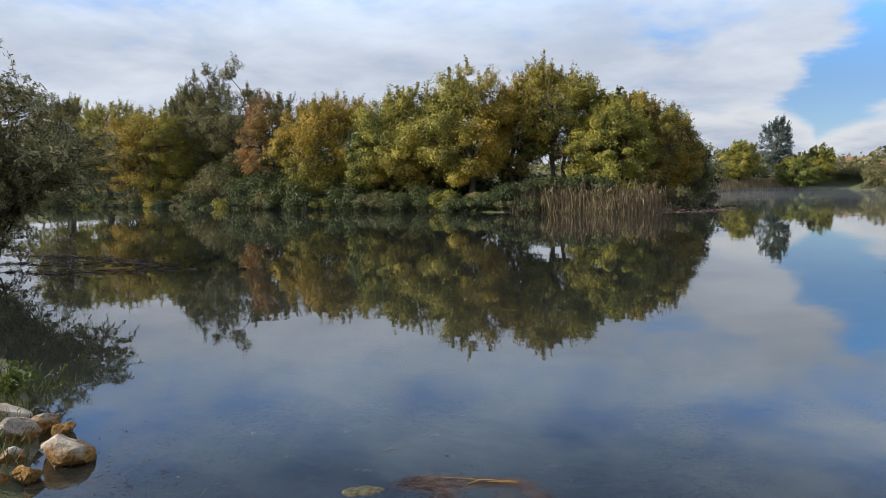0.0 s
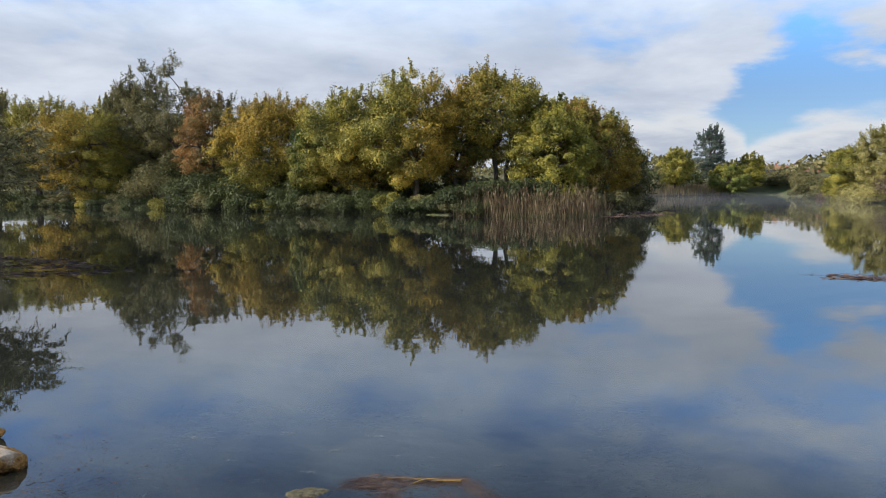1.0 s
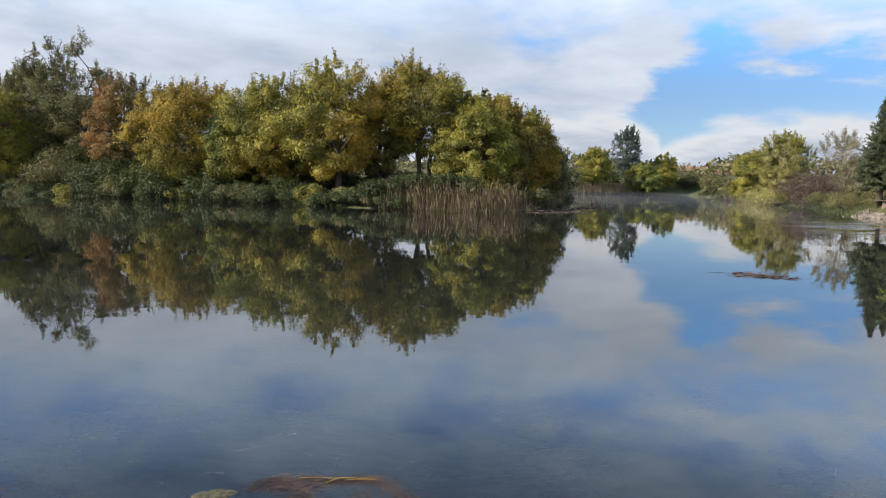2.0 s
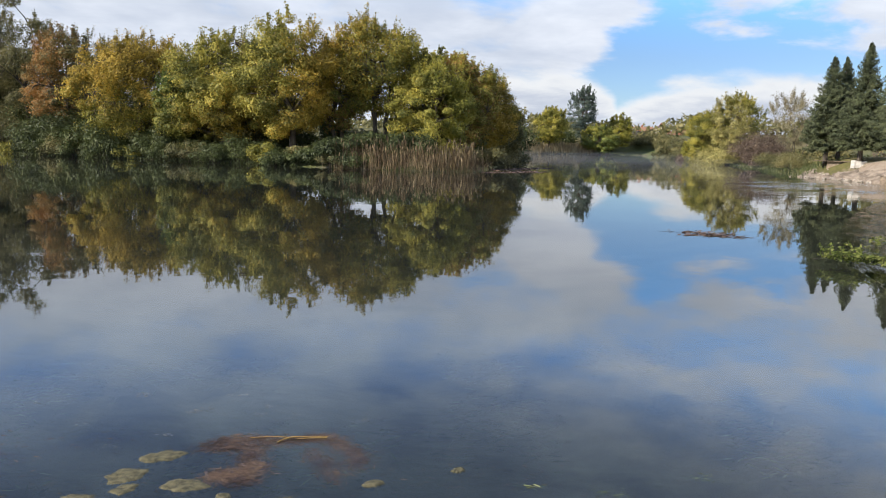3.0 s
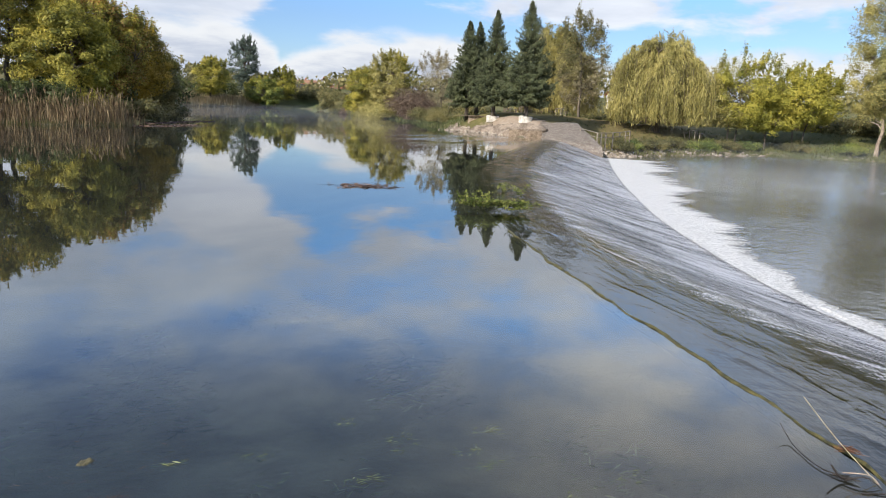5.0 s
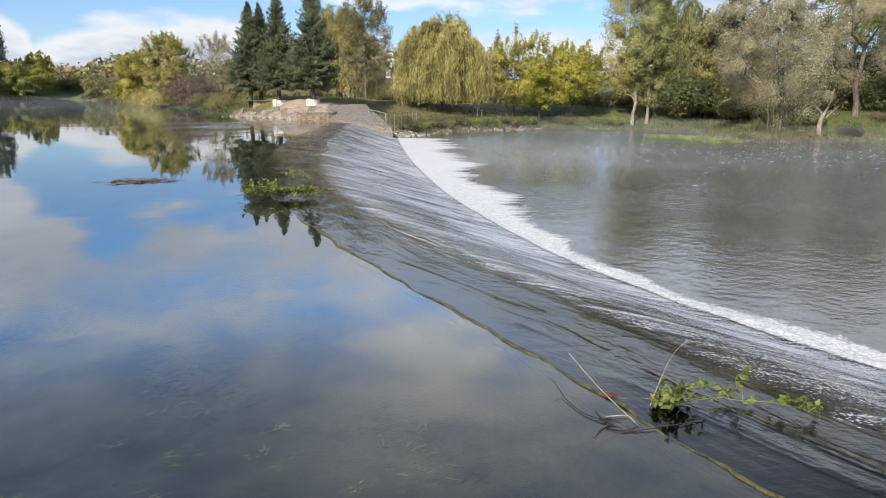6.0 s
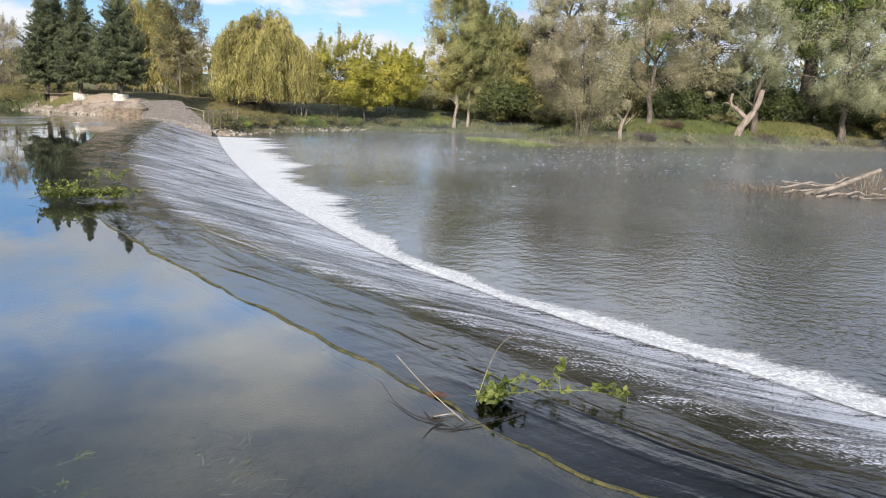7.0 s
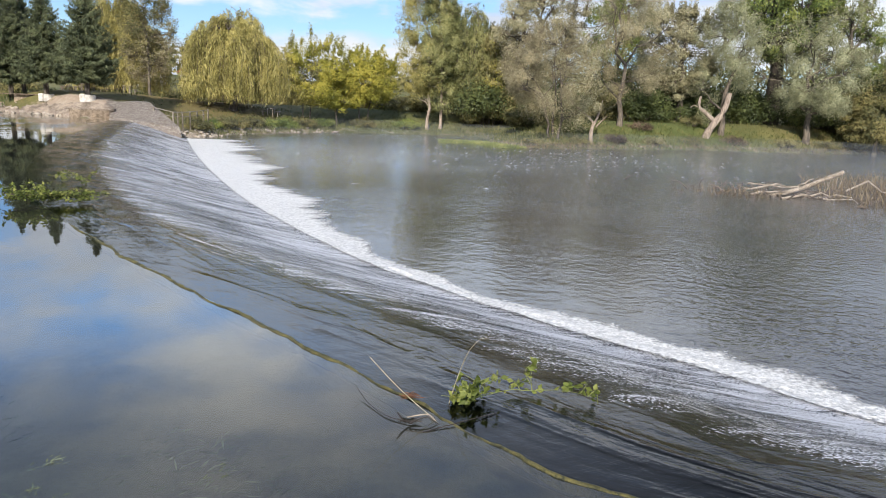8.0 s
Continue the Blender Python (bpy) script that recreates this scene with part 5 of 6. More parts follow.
xy = along_line([(63.2, 20.6), (64.4, 18.0), (62.4, 15.2), (60.0, 13.2)], 4200, rng, 0.55)
L_SEDGE = leaf_material("bright_sedge", (0.12, 0.15, 0.03), (0.25, 0.28, 0.06), (0.42, 0.42, 0.13), 0.8, 0.3)
blade_field("sedge", "bright low sedge bar at the river's edge", xy, np.full(len(xy), LOWER_Z - 0.02), rng, 0.15, 0.4, 0.05, L_SEDGE, 0.4, "grass")
# sedge added over the shore soil, coloured dark for the shade that lies there
xy = along_line([(-62, 104.3), (-46, 96.1), (-32, 86.1), (-20, 76.6), (-10, 69.2), (-4, 65.2), (1, 61.4), (3.4, 58.4)], 8500, rng, 0.6)
blade_field("bank_grass", "dark sedge standing in for shaded soil along the island's foot", xy, np.maximum(heights(xy), -0.05), rng, 0.12, 0.45, 0.06, L_DEEP, 0.5, "grass")
xy = np.column_stack([rng.normal(-4.1, 0.5, 2600), rng.normal(6.2, 0.7, 2600)])
zz = heights(xy)
ok = (zz > -0.02) & (xy[:, 0] < -3.1)
blade_field("grass_tuft", "short green grass between the rocks", xy[ok], zz[ok] - 0.01, rng, 0.06, 0.20, 0.012, L_GRASS, 0.4, "grass")
xy = np.column_stack([rng.normal(-5.2, 0.40, 1600), rng.normal(7.5, 0.5, 1600)])
blade_field("grass_tuft", "dark rank grass on the bank behind the rocks", xy, np.maximum(heights(xy), -0.02), rng, 0.06, 0.20, 0.012, L_DEEP, 0.5, "grass")
xy = np.column_stack([rng.uniform(52, 95, 9000), rng.uniform(-30, 62, 9000)])
zz, uu, ll, kk = ground_height(xy[:, 0], xy[:, 1])
ok = (uu < -1.0) & (ll < -1.0)
blade_field("meadow_grass", "rough meadow grass under the park trees", xy[ok], zz[ok], rng, 0.12, 0.4, 0.09, L_GRASS, 0.4, "grass")

# a belt of far woods that closes the view
n = 5000
ang = rng.uniform(radians(-75), radians(150), n)
dist = rng.uniform(225, 330, n) + 25 * np.sin(ang * 5)
gap = np.exp(-((np.degrees(ang) - 29.6) / 1.6) ** 2)
gap = np.maximum(gap, np.exp(-((np.degrees(ang) - 8.0) / 3.0) ** 2))
tall = (7 + 3.0 * np.sin(ang * 9) + 2.0 * np.sin(ang * 23 + 1)) * (1 - 0.85 * gap)
X, Y = np.sin(ang) * dist, np.cos(ang) * dist
Z = heights(np.column_stack([X, Y])) + rng.uniform(0, 1, n) ** 0.7 * tall
pts = np.column_stack([X, Y, Z])[:, None] + rng.normal(0, 1.0, (n, 8, 3))
ob = new("far_woods", leaf_mesh("far_woods", pts.reshape(-1, 3), rng, 1.5, 0.7, L_DUSK))
tagged(ob, "distant olive-brown woods beyond the meadows", "woods", kind="stuff")

# ---- rocks by the water ----
def rock_material():
    m, n = material("limestone")
    co = world_co(n)
    a, b = n.noise(co, 5.0, 6.0, 0.6), n.noise(co, 34.0, 5.0, 0.65)
    col = n.ramp(n.math("ADD", n.math("MULTIPLY", a, 0.6), n.math("MULTIPLY", b, 0.4)), [(0.32, (0.17, 0.115, 0.07)), (0.48, (0.50, 0.40, 0.29)), (0.66, (0.75, 0.67, 0.55))])
    z = n.add("ShaderNodeSeparateXYZ", ins={0: co}).outputs[2]
    stain = n.step(n.math("ADD", z, n.math("MULTIPLY", n.math("SUBTRACT", a, 0.5), 0.22)), 0.16, 0.09)
    col = n.mix(stain, col, n.mix(n.step(b, 0.35, 0.65), (0.16, 0.075, 0.018), (0.40, 0.22, 0.055)))
    p = n.add("ShaderNodeBsdfPrincipled", ins={"Base Color": col, "Roughness": 0.85, "Normal": bump(n, n.math("ADD", a, b), 0.8, 0.03)})
    return finish(m, n, p.outputs[0])


M_ROCK = rock_material()
M_STONE = plain("pale_stone", (0.20, 0.165, 0.13), (0.46, 0.40, 0.33), 3.0, 0.9, 0.6, 0.04)
rrng = np.random.RandomState(9)
for x, y, z, sx, sy, sz, rot, what in [
        (-3.16, 5.75, 0.05, 0.29, 0.21, 0.19, 160, "large pale limestone rock stained orange at the waterline"),
        (-3.70, 6.05, 0.11, 0.22, 0.19, 0.16, 70, "grey-white limestone rock in the bank"),
        (-4.06, 6.48, 0.14, 0.24, 0.19, 0.15, 10, "white-topped limestone rock in the bank"),
        (-3.50, 5.60, 0.07, 0.15, 0.13, 0.13, 40, "small pointed limestone rock"),
        (-3.19, 5.33, 0.03, 0.13, 0.12, 0.11, 15, "small limestone rock stained orange by the water"),
        (-3.40, 5.20, 0.06, 0.19, 0.16, 0.16, 60, "orange-brown limestone rock at the water"),
        (-3.68, 6.47, 0.06, 0.17, 0.13, 0.10, 30, "brown limestone rock in the shade"),
        (-3.90, 6.15, 0.10, 0.16, 0.14, 0.13, 80, "brown limestone rock in the grass"),
        (-3.48, 6.40, 0.03, 0.12, 0.10, 0.08, 5, "dark wet limestone rock")]:
    bm = lump_mesh(rrng, (sx, sy, sz), 0.25, 11)
    bmesh.ops.rotate(bm, verts=bm.verts, cent=(0, 0, 0), matrix=Matrix.Rotation(radians(rot), 3, "Z"))
    me = bpy.data.meshes.new("rock")
    bm.to_mesh(me)
    bm.free()
    me.materials.append(M_ROCK)
    ob = new("rock", me)
    ob.location = (x, y, z)
    tagged(ob, what, "rock", "rocks at the water's edge")

# the leafy weed by the rocks
M_STEM = plain("green_stem", (0.10, 0.13, 0.03), (0.22, 0.24, 0.07), 20.0, 0.6, 0.2)
M_STRAW = plain("dry_stalk", (0.22, 0.19, 0.11), (0.44, 0.39, 0.26), 20.0, 0.7, 0.2)
M_TWIG = plain("dark_wet_twig", (0.012, 0.010, 0.008), (0.045, 0.035, 0.028), 20.0, 0.5, 0.3)
M_DRIFT = plain("bleached_driftwood", (0.15, 0.115, 0.08), (0.42, 0.35, 0.28), 3.0, 0.85, 0.5)
L_FRESH = leaf_material("fresh_leaves", (0.06, 0.085, 0.018), (0.145, 0.175, 0.040), (0.30, 0.31, 0.09), 3.0, 0.3)


def sprig(name, label, place, stems, rng, size, mat, stem_mat, category="plant", group="", count=9, single=False):
    """Stems, each a list of points, set with broad leaves; every stem with its leaves is built into two parts."""
    root = thing(name, label, category, place, group)
    tb = Tubes()
    pts, alg = [], []
    for st in stems:
        p = smooth_line(st, 9)
        tb.add(p, np.linspace(size * 0.07, size * 0.025, 9), 4)
        t = rng.uniform(1.5, 7.99, count)
        k = t.astype(int)
        c = p[k] + (p[k + 1] - p[k]) * (t - k)[:, None]
        d = rng.normal(0, 1, (count, 3)) * [1, 1, 0.55] + [0, 0, 0.15]
        d /= np.linalg.norm(d, axis=1)[:, None]
        pts.append(c + d * size * 0.6)
        alg.append(d)
    pts, alg = np.concatenate(pts), np.concatenate(alg)
    L = size * rng.uniform(0.7, 1.3, len(pts))
    side = np.cross(alg, rng.normal(0, 0.5, (len(pts), 3)) + [0, 0, 1.0])
    child("stem", tb.mesh("stem", stem_mat), root)
    if single:
        for k in range(len(pts)):
            v, f = blades(pts[k:k + 1], alg[k:k + 1], side[k:k + 1], L[k:k + 1], L[k:k + 1] * 0.62, 0.35)
            child("leaf", raw_mesh("leaf", v, f, mat), root)
    else:
        v, f = blades(pts, alg, side, L, L * 0.62, 0.35)
        child("leaves", raw_mesh("leaves", v, f, mat), root)
    return root


prng = np.random.RandomState(31)
stems = [[(0, 0, 0), (prng.normal(0, 0.1), prng.normal(0, 0.1), 0.15), (prng.normal(0, 0.22), prng.normal(0, 0.22), prng.uniform(0.22, 0.42))] for _ in range(14)]
sprig("leafy_weed", "low green leafy weed behind the rocks", (-4.25, 6.95, 0.16), stems, prng, 0.075, L_FRESH, M_STEM, count=11)
sprig("leafy_weed", "single tall yellow-green weed stalk by the rocks", (-3.95, 7.0, 0.05), [[(0, 0, 0), (0.05, 0.02, 0.2), (0.16, 0.05, 0.42)], [(0.04, 0.01, 0.18), (0.12, 0.02, 0.22), (0.2, 0.02, 0.25)]], prng, 0.05, L_FRESH, M_STEM, count=8)

# ---- weeds in and on the pond ----
M_WEED = leaf_material("brown_water_weed", (0.055, 0.038, 0.032), (0.15, 0.10, 0.082), (0.31, 0.205, 0.135), 2.0, 0.2)
M_TIPS = leaf_material("weed_tips", (0.20, 0.18, 0.15), (0.36, 0.33, 0.28), (0.55, 0.52, 0.46), 2.0, 0.2)
M_ALGAE = plain("olive_algae", (0.050, 0.046, 0.026), (0.17, 0.148, 0.078), 26.0, 0.9, 0.6, 0.02)


def weed_raft(name, label, lines, rng, count, spread, z, length, mat, width=0.012, category="water weed"):
    """Matted strands lying along the given lines."""
    P, A = [], []
    for pts, share in lines:
        p = smooth_line(pts, 60)
        n = int(count * share)
        t = rng.uniform(0, 58.99, n)
        k = t.astype(int)
        c = p[k] + (p[k + 1] - p[k]) * (t - k)[:, None]
        d = p[k + 1] - p[k]
        d = d / np.linalg.norm(d, axis=1)[:, None]
        P.append(np.column_stack([c + rng.normal(0, spread, (n, 2)), z + rng.normal(0, 0.006, n)]))
        A.append(np.column_stack([d + rng.normal(0, 0.55, (n, 2)), rng.normal(0, 0.06, n)]))
    P, A = np.concatenate(P), np.concatenate(A)
    n = len(P)
    L = length * rng.uniform(0.4, 1.4, n)
    v, f = blades(P, A, np.column_stack([rng.normal(0, 0.3, (n, 2)), np.ones(n)]), L, np.full(n, width) * rng.uniform(0.6, 1.8, n))
    return tagged(new(name, raw_mesh(name, v, f, mat)), label, category, kind="stuff")


weed_raft("weed_raft", "matted raft of brown water weed at the surface",
          [([(-0.35, 5.11), (-0.24, 5.22), (-0.07, 5.24), (0.16, 5.16), (0.36, 5.16), (0.53, 5.17)], 1.0), ([(0.53, 5.17), (0.62, 4.98), (0.71, 4.80), (0.66, 4.64)], 0.45), ([(-0.24, 5.14), (0.01, 5.05), (-0.06, 4.89), (0.05, 4.75)], 0.6),
           ([(0.05, 4.75), (-0.09, 4.71), (-0.22, 4.70), (-0.30, 4.63)], 0.5), ([(-0.22, 4.70), (-0.12, 4.56), (0.01, 4.60)], 0.3), ([(0.38, 4.95), (0.46, 4.74), (0.53, 4.46)], 0.3)],
          prng, 4200, 0.052, -0.003, 0.062, M_WEED, 0.0028)
root = thing("drift_stalk", "flattened straw-yellow stalk caught on the weed", "stalk", (0, 0, 0))
tb = Tubes()
tb.add(smooth_line([(0.16, 5.13, 0.004), (0.26, 5.19, 0.012), (0.40, 5.17, 0.012), (0.53, 5.17, 0.006)], 12), np.linspace(0.007, 0.004, 12), 6)
tb.add(smooth_line([(0.30, 5.16, 0.008), (0.42, 5.15, 0.012), (0.52, 5.145, 0.006)], 9), np.linspace(0.003, 0.006, 9), 5)
tb.add(smooth_line([(-0.03, 5.25, 0.006), (0.13, 5.23, 0.010), (0.30, 5.19, 0.006)], 9), np.linspace(0.003, 0.004, 9), 5)
child("stalk", tb.mesh("stalk", plain("tan_stalk", (0.22, 0.13, 0.04), (0.42, 0.27, 0.08), 20.0, 0.7, 0.2)), root)
for x, y, r in [(-0.61, 5.05, 0.17), (-0.80, 4.79, 0.17), (-0.78, 4.60, 0.11), (-0.42, 4.58, 0.165), (-0.18, 4.38, 0.07), (0.75, 4.38, 0.09), (1.34, 4.46, 0.06), (0.18, 4.26, 0.10), (-1.02, 4.50, 0.15)]:
    bm = bmesh.new()
    loops = []
    for k in range(8):
        u = k / 7
        row = []
        for a in np.linspace(0, 2 * np.pi, 44, endpoint=False):
            w = r * u * (1 + 0.16 * math.sin(2 * a + x * 9) + 0.09 * math.sin(5 * a + y * 5) + 0.05 * math.sin(11 * a + x * 31))
            px, py = w * math.cos(a), 0.72 * w * math.sin(a)
            lump = noise.fractal(Vector((px * 16 + x * 7, py * 16 + y * 7, 0.3)), 0.9, 2.0, 4)
            row.append(bm.verts.new((px, py, 0.013 - 0.026 * u ** 5 + 0.006 * lump)))
        loops.append(row)
    for k in range(7):
        for q in range(44):
            if k == 0:
                bm.faces.new((loops[0][0], loops[1][q], loops[1][(q + 1) % 44]))
            else:
                bm.faces.new((loops[k][q], loops[k + 1][q], loops[k + 1][(q + 1) % 44], loops[k][(q + 1) % 44]))
    for v in loops[0][1:]:
        bm.verts.remove(v)
    me = bpy.data.meshes.new("algae_pad")
    bm.to_mesh(me)
    bm.free()
    me.materials.append(M_ALGAE)
    me.polygons.foreach_set("use_smooth", [True] * len(me.polygons))
    ob = new("algae_pad", me)
    ob.location = (x, y, -0.004)
    tagged(ob, "olive-yellow pad of algae half sunk in the shallows", "algae", "algae pads near the bank")
tips = [(-1.04, 5.27, 0.10), (-1.32, 5.75, 0.09), (-0.67, 5.41, 0.10), (-0.53, 5.86, 0.08), (-0.43, 5.88, 0.12), (-0.23, 6.18, 0.20), (-0.95, 6.32, 0.08), (0.07, 5.88, 0.10), (0.26, 5.61, 0.15), (0.74, 5.42, 0.12), (-1.79, 6.28, 0.07), (-0.01, 5.71, 0.08), (0.08, 5.19, 0.10)]
weed_raft("weed_raft", "pale tips of drowned weed breaking the pond's surface", [([(x, y), (x + 0.05, y + 0.012), (x + d, y + 0.005)], 1.0) for x, y, d in tips], prng, 14, 0.018, 0.002, 0.035, M_TIPS, 0.0045)
weed_raft("weed_raft", "small brown tuft of water weed", [([(1.18, 3.95), (1.3, 3.9), (1.36, 3.82)], 1.0)], prng, 300, 0.045, 0.0, 0.07, M_WEED, 0.006)
weed_raft("weed_raft", "dark debris raft drifting on the pond", [([(11.0, 16.7), (11.4, 16.3), (11.7, 16.1)], 1.0)], prng, 260, 0.30, 0.004, 0.24, M_WEED, 0.03)
weed_raft("weed_raft", "pale weed drifting in bands near the willow bush", [([(-15, 25), (-12, 23.5), (-9, 22)], 1.0), ([(-12, 19.5), (-9.5, 19.2), (-7.2, 19.6)], 0.7), ([(-14, 22), (-11, 21.3), (-8, 20.8)], 0.8)], prng, 420, 0.35, 0.004, 0.35, M_WEED, 0.04)
weed_raft("weed_raft", "weed floating off the reed point", [([(17, 53), (19.5, 54), (22, 57)], 1.0), ([(19, 58), (23, 62), (27, 66)], 1.0)], prng, 500, 0.5, 0.006, 0.5, M_WEED, 0.08)
weed_raft("weed_raft", "brown weed in the shallows by the rocks", [([(-3.0, 5.1), (-2.6, 5.35), (-2.5, 5.9), (-2.9, 6.6)], 1.0), ([(-2.6, 4.9), (-2.2, 5.2), (-2.0, 5.5)], 0.5)], prng, 3000, 0.20, -0.009, 0.045, M_WEED, 0.006)
weed_raft("weed_raft", "thin brown weed scattered in the shallows", [([(-2.3, 4.7), (-1.6, 4.5), (-0.9, 4.2), (-0.4, 4.0)], 1.0), ([(0.6, 4.6), (1.2, 4.3), (2.0, 4.2)], 0.5), ([(-1.8, 5.2), (-1.2, 5.3), (-0.8, 5.6)], 0.4)], prng, 900, 0.20, -0.006, 0.05, M_WEED, 0.004)
# wisps of green weed that reach the surface
M_WISP = leaf_material("pale_green_weed", (0.09, 0.11, 0.04), (0.20, 0.23, 0.09), (0.36, 0.38, 0.18), 2.0, 0.2)
for x, y in [(3.10, 3.61), (3.36, 3.22), (2.61, 3.31), (3.32, 3.00), (3.41, 2.43), (3.96, 2.37), (3.06, 3.50), (3.70, 3.36), (2.20, 3.95), (1.75, 4.15), (2.9, 4.05)]:
    weed_raft("weed_wisp", "pale green wisp of weed at the pond's surface", [([(x - 0.08, y + 0.03), (x, y), (x + 0.10, y - 0.02)], 1.0)], prng, 30, 0.030, -0.002, 0.06, M_WISP, 0.006)
# weed leaning in the current below the surface
n = 1500
xy = np.column_stack([prng.uniform(-2.6, 4.6, n), prng.uniform(2.0, 7.6, n)])
xy = xy[np.sin(xy[:, 0] * 3.1 + 1) + np.sin(xy[:, 1] * 2.7) + np.sin(xy[:, 0] * 1.3 - xy[:, 1] * 2.2) > 0.6]
uu = inside_distance(xy[:, 0], xy[:, 1], POND)
xy = xy[uu > 0.4]
n = len(xy)
c = np.column_stack([np.repeat(xy, 7, 0) + prng.normal(0, 0.07, (n * 7, 2)), prng.uniform(-0.32, -0.05, n * 7)])
v, f = blades(c, np.column_stack([prng.normal(0.9, 0.5, (n * 7)), prng.normal(-0.3, 0.5, n * 7), prng.normal(0.1, 0.25, n * 7)]), prng.normal(0, 1, (n * 7, 3)), prng.uniform(0.05, 0.16, n * 7), prng.uniform(0.008, 0.02, n * 7))
tagged(new("pond_weed", raw_mesh("pond_weed", v, f, leaf_material("drowned_weed", (0.06, 0.065, 0.03), (0.14, 0.15, 0.07), (0.30, 0.33, 0.17), 2.0, 0.2))), "pale green weed leaning under the water", "water weed", kind="stuff")

# ---- what is caught on the weir ----
root = thing("drift_twigs", "thin dry stalks and dark twigs caught on the weir's crest", "twigs", (0, 0, 0))
tb = Tubes()
tb.add(smooth_line([(5.20, 1.36, -0.02), (5.10, 1.62, 0.23), (5.02, 1.83, 0.47)], 8), np.linspace(0.0038, 0.0022, 8), 6)
child("stalk", tb.mesh("stalk", M_STRAW), root, "pale dry stalk")
tb = Tubes()
tb.add(smooth_line([(5.36, 2.10, 0.10), (5.33, 2.02, 0.03), (5.24, 1.92, 0.012), (5.11, 1.74, 0.012), (5.07, 1.58, 0.015), (5.10, 1.45, 0.02)], 14), np.linspace(0.003, 0.005, 14), 5)
child("twig", tb.mesh("twig", M_TWIG), root, "dark bent twig")
tb = Tubes()
tb.add(smooth_line([(5.0, 1.60, 0.10), (5.03, 1.55, 0.03), (5.10, 1.50, 0.02)], 6), np.linspace(0.006, 0.008, 6), 5)
tb.add(smooth_line([(5.03, 1.52, 0.02), (5.12, 1.43, 0.05), (5.14, 1.34, 0.0)], 6), np.linspace(0.006, 0.004, 6), 5)
tb.add(smooth_line([(4.98, 1.40, 0.0), (5.2, 1.2, 0.015), (5.5, 1.0, 0.0)], 6), np.linspace(0.005, 0.003, 6), 5)
child("twig", tb.mesh("twig", M_TWIG), root, "dark forked twig")
tb = Tubes()
tb.add(smooth_line([(5.06, 1.55, 0.05), (5.12, 1.42, 0.07), (5.13, 1.36, 0.03)], 8), np.linspace(0.005, 0.004, 8), 5)
child("twig", tb.mesh("twig", M_DRIFT), root, "bleached curved twig")
root = thing("drift_reed", "bent dry reed stalk caught on the weir", "stalk", (0, 0, 0))
tb = Tubes()
tb.add(smooth_line([(5.54, 1.40, -0.05), (5.56, 1.33, 0.22), (5.57, 1.26, 0.42), (5.61, 1.18, 0.52), (5.63, 1.12, 0.52)], 12), np.linspace(0.0036, 0.0016, 12), 6)
child("stalk", tb.mesh("stalk", M_STRAW), root)
stems = [[(5.60, 1.36, -0.02), (5.65 + prng.normal(0, 0.06), 1.29 + prng.normal(0, 0.08), 0.05), (5.70 + prng.normal(0, 0.10), 1.24 + prng.normal(0, 0.15), prng.uniform(0.02, 0.20))] for _ in range(11)]
sprig("drift_branch", "green leafy twig caught on the weir's crest", (0, 0, 0), stems, prng, 0.072, L_FRESH, M_STEM, "plant", "plants caught on the weir", 12, True)
stems = [[(5.66, 1.25, 0.0), (5.9, 1.0, 0.03), (6.02, 0.85, 0.0), (6.07, 0.6, 0.03), (6.10, 0.36, 0.0)], [(6.04, 0.84, 0.0), (6.05, 0.86, 0.12), (6.06, 0.83, 0.24)], [(6.04, 0.86, 0.05), (6.0, 0.9, 0.18), (6.07, 0.80, 0.25)],
         [(5.98, 0.92, 0.0), (5.99, 0.96, 0.05), (5.98, 1.0, 0.09)], [(6.06, 0.6, 0.02), (6.06, 0.55, 0.06), (6.07, 0.5, 0.08)], [(6.08, 0.46, 0.02), (6.08, 0.43, 0.07), (6.09, 0.41, 0.13)], [(6.09, 0.40, 0.0), (6.12, 0.34, 0.05), (6.13, 0.32, -0.06)]]
sprig("drift_branch", "long green leafy runner trailing down the weir", (0, 0, 0), stems, prng, 0.058, L_FRESH, M_STEM, "plant", "plants caught on the weir", 11, True)
weed_raft("drift_fern", "tiny rust-red frond on the crest", [([(5.30, 1.66, 0.0)[:2], (5.32, 1.62), (5.34, 1.60)], 1.0)], prng, 60, 0.02, 0.10, 0.10, leaf_material("rust_frond", (0.11, 0.05, 0.025), (0.22, 0.105, 0.055), (0.32, 0.17, 0.10)), 0.006, "plant")
# the leafy bough further along the crest
stems = [[(10.0, 11.6, 0.06), (10.2, 11.4, 0.13), (10.6, 11.05, 0.16), (11.2, 10.5, 0.05)]]
for _ in range(64):
    s0 = prng.uniform(0, 1) ** 1.5
    b = np.array([10.25 + 0.85 * s0, 11.35 - 0.85 * s0, 0.10])
    stems.append([tuple(b), tuple(b + [prng.normal(0, 0.12), prng.normal(0, 0.12), prng.uniform(0.02, 0.14)]), tuple(b + [prng.normal(0.10, 0.28), prng.normal(-0.05, 0.28), prng.uniform(-0.06, 0.34) * (1.1 - s0)])])
sprig("drift_branch", "fallen leafy bough lodged across the weir's crest", (0.75, 0.5, 0), stems, prng, 0.07, L_FRESH, M_BARK_DARK, "plant", "plants caught on the weir", 20)
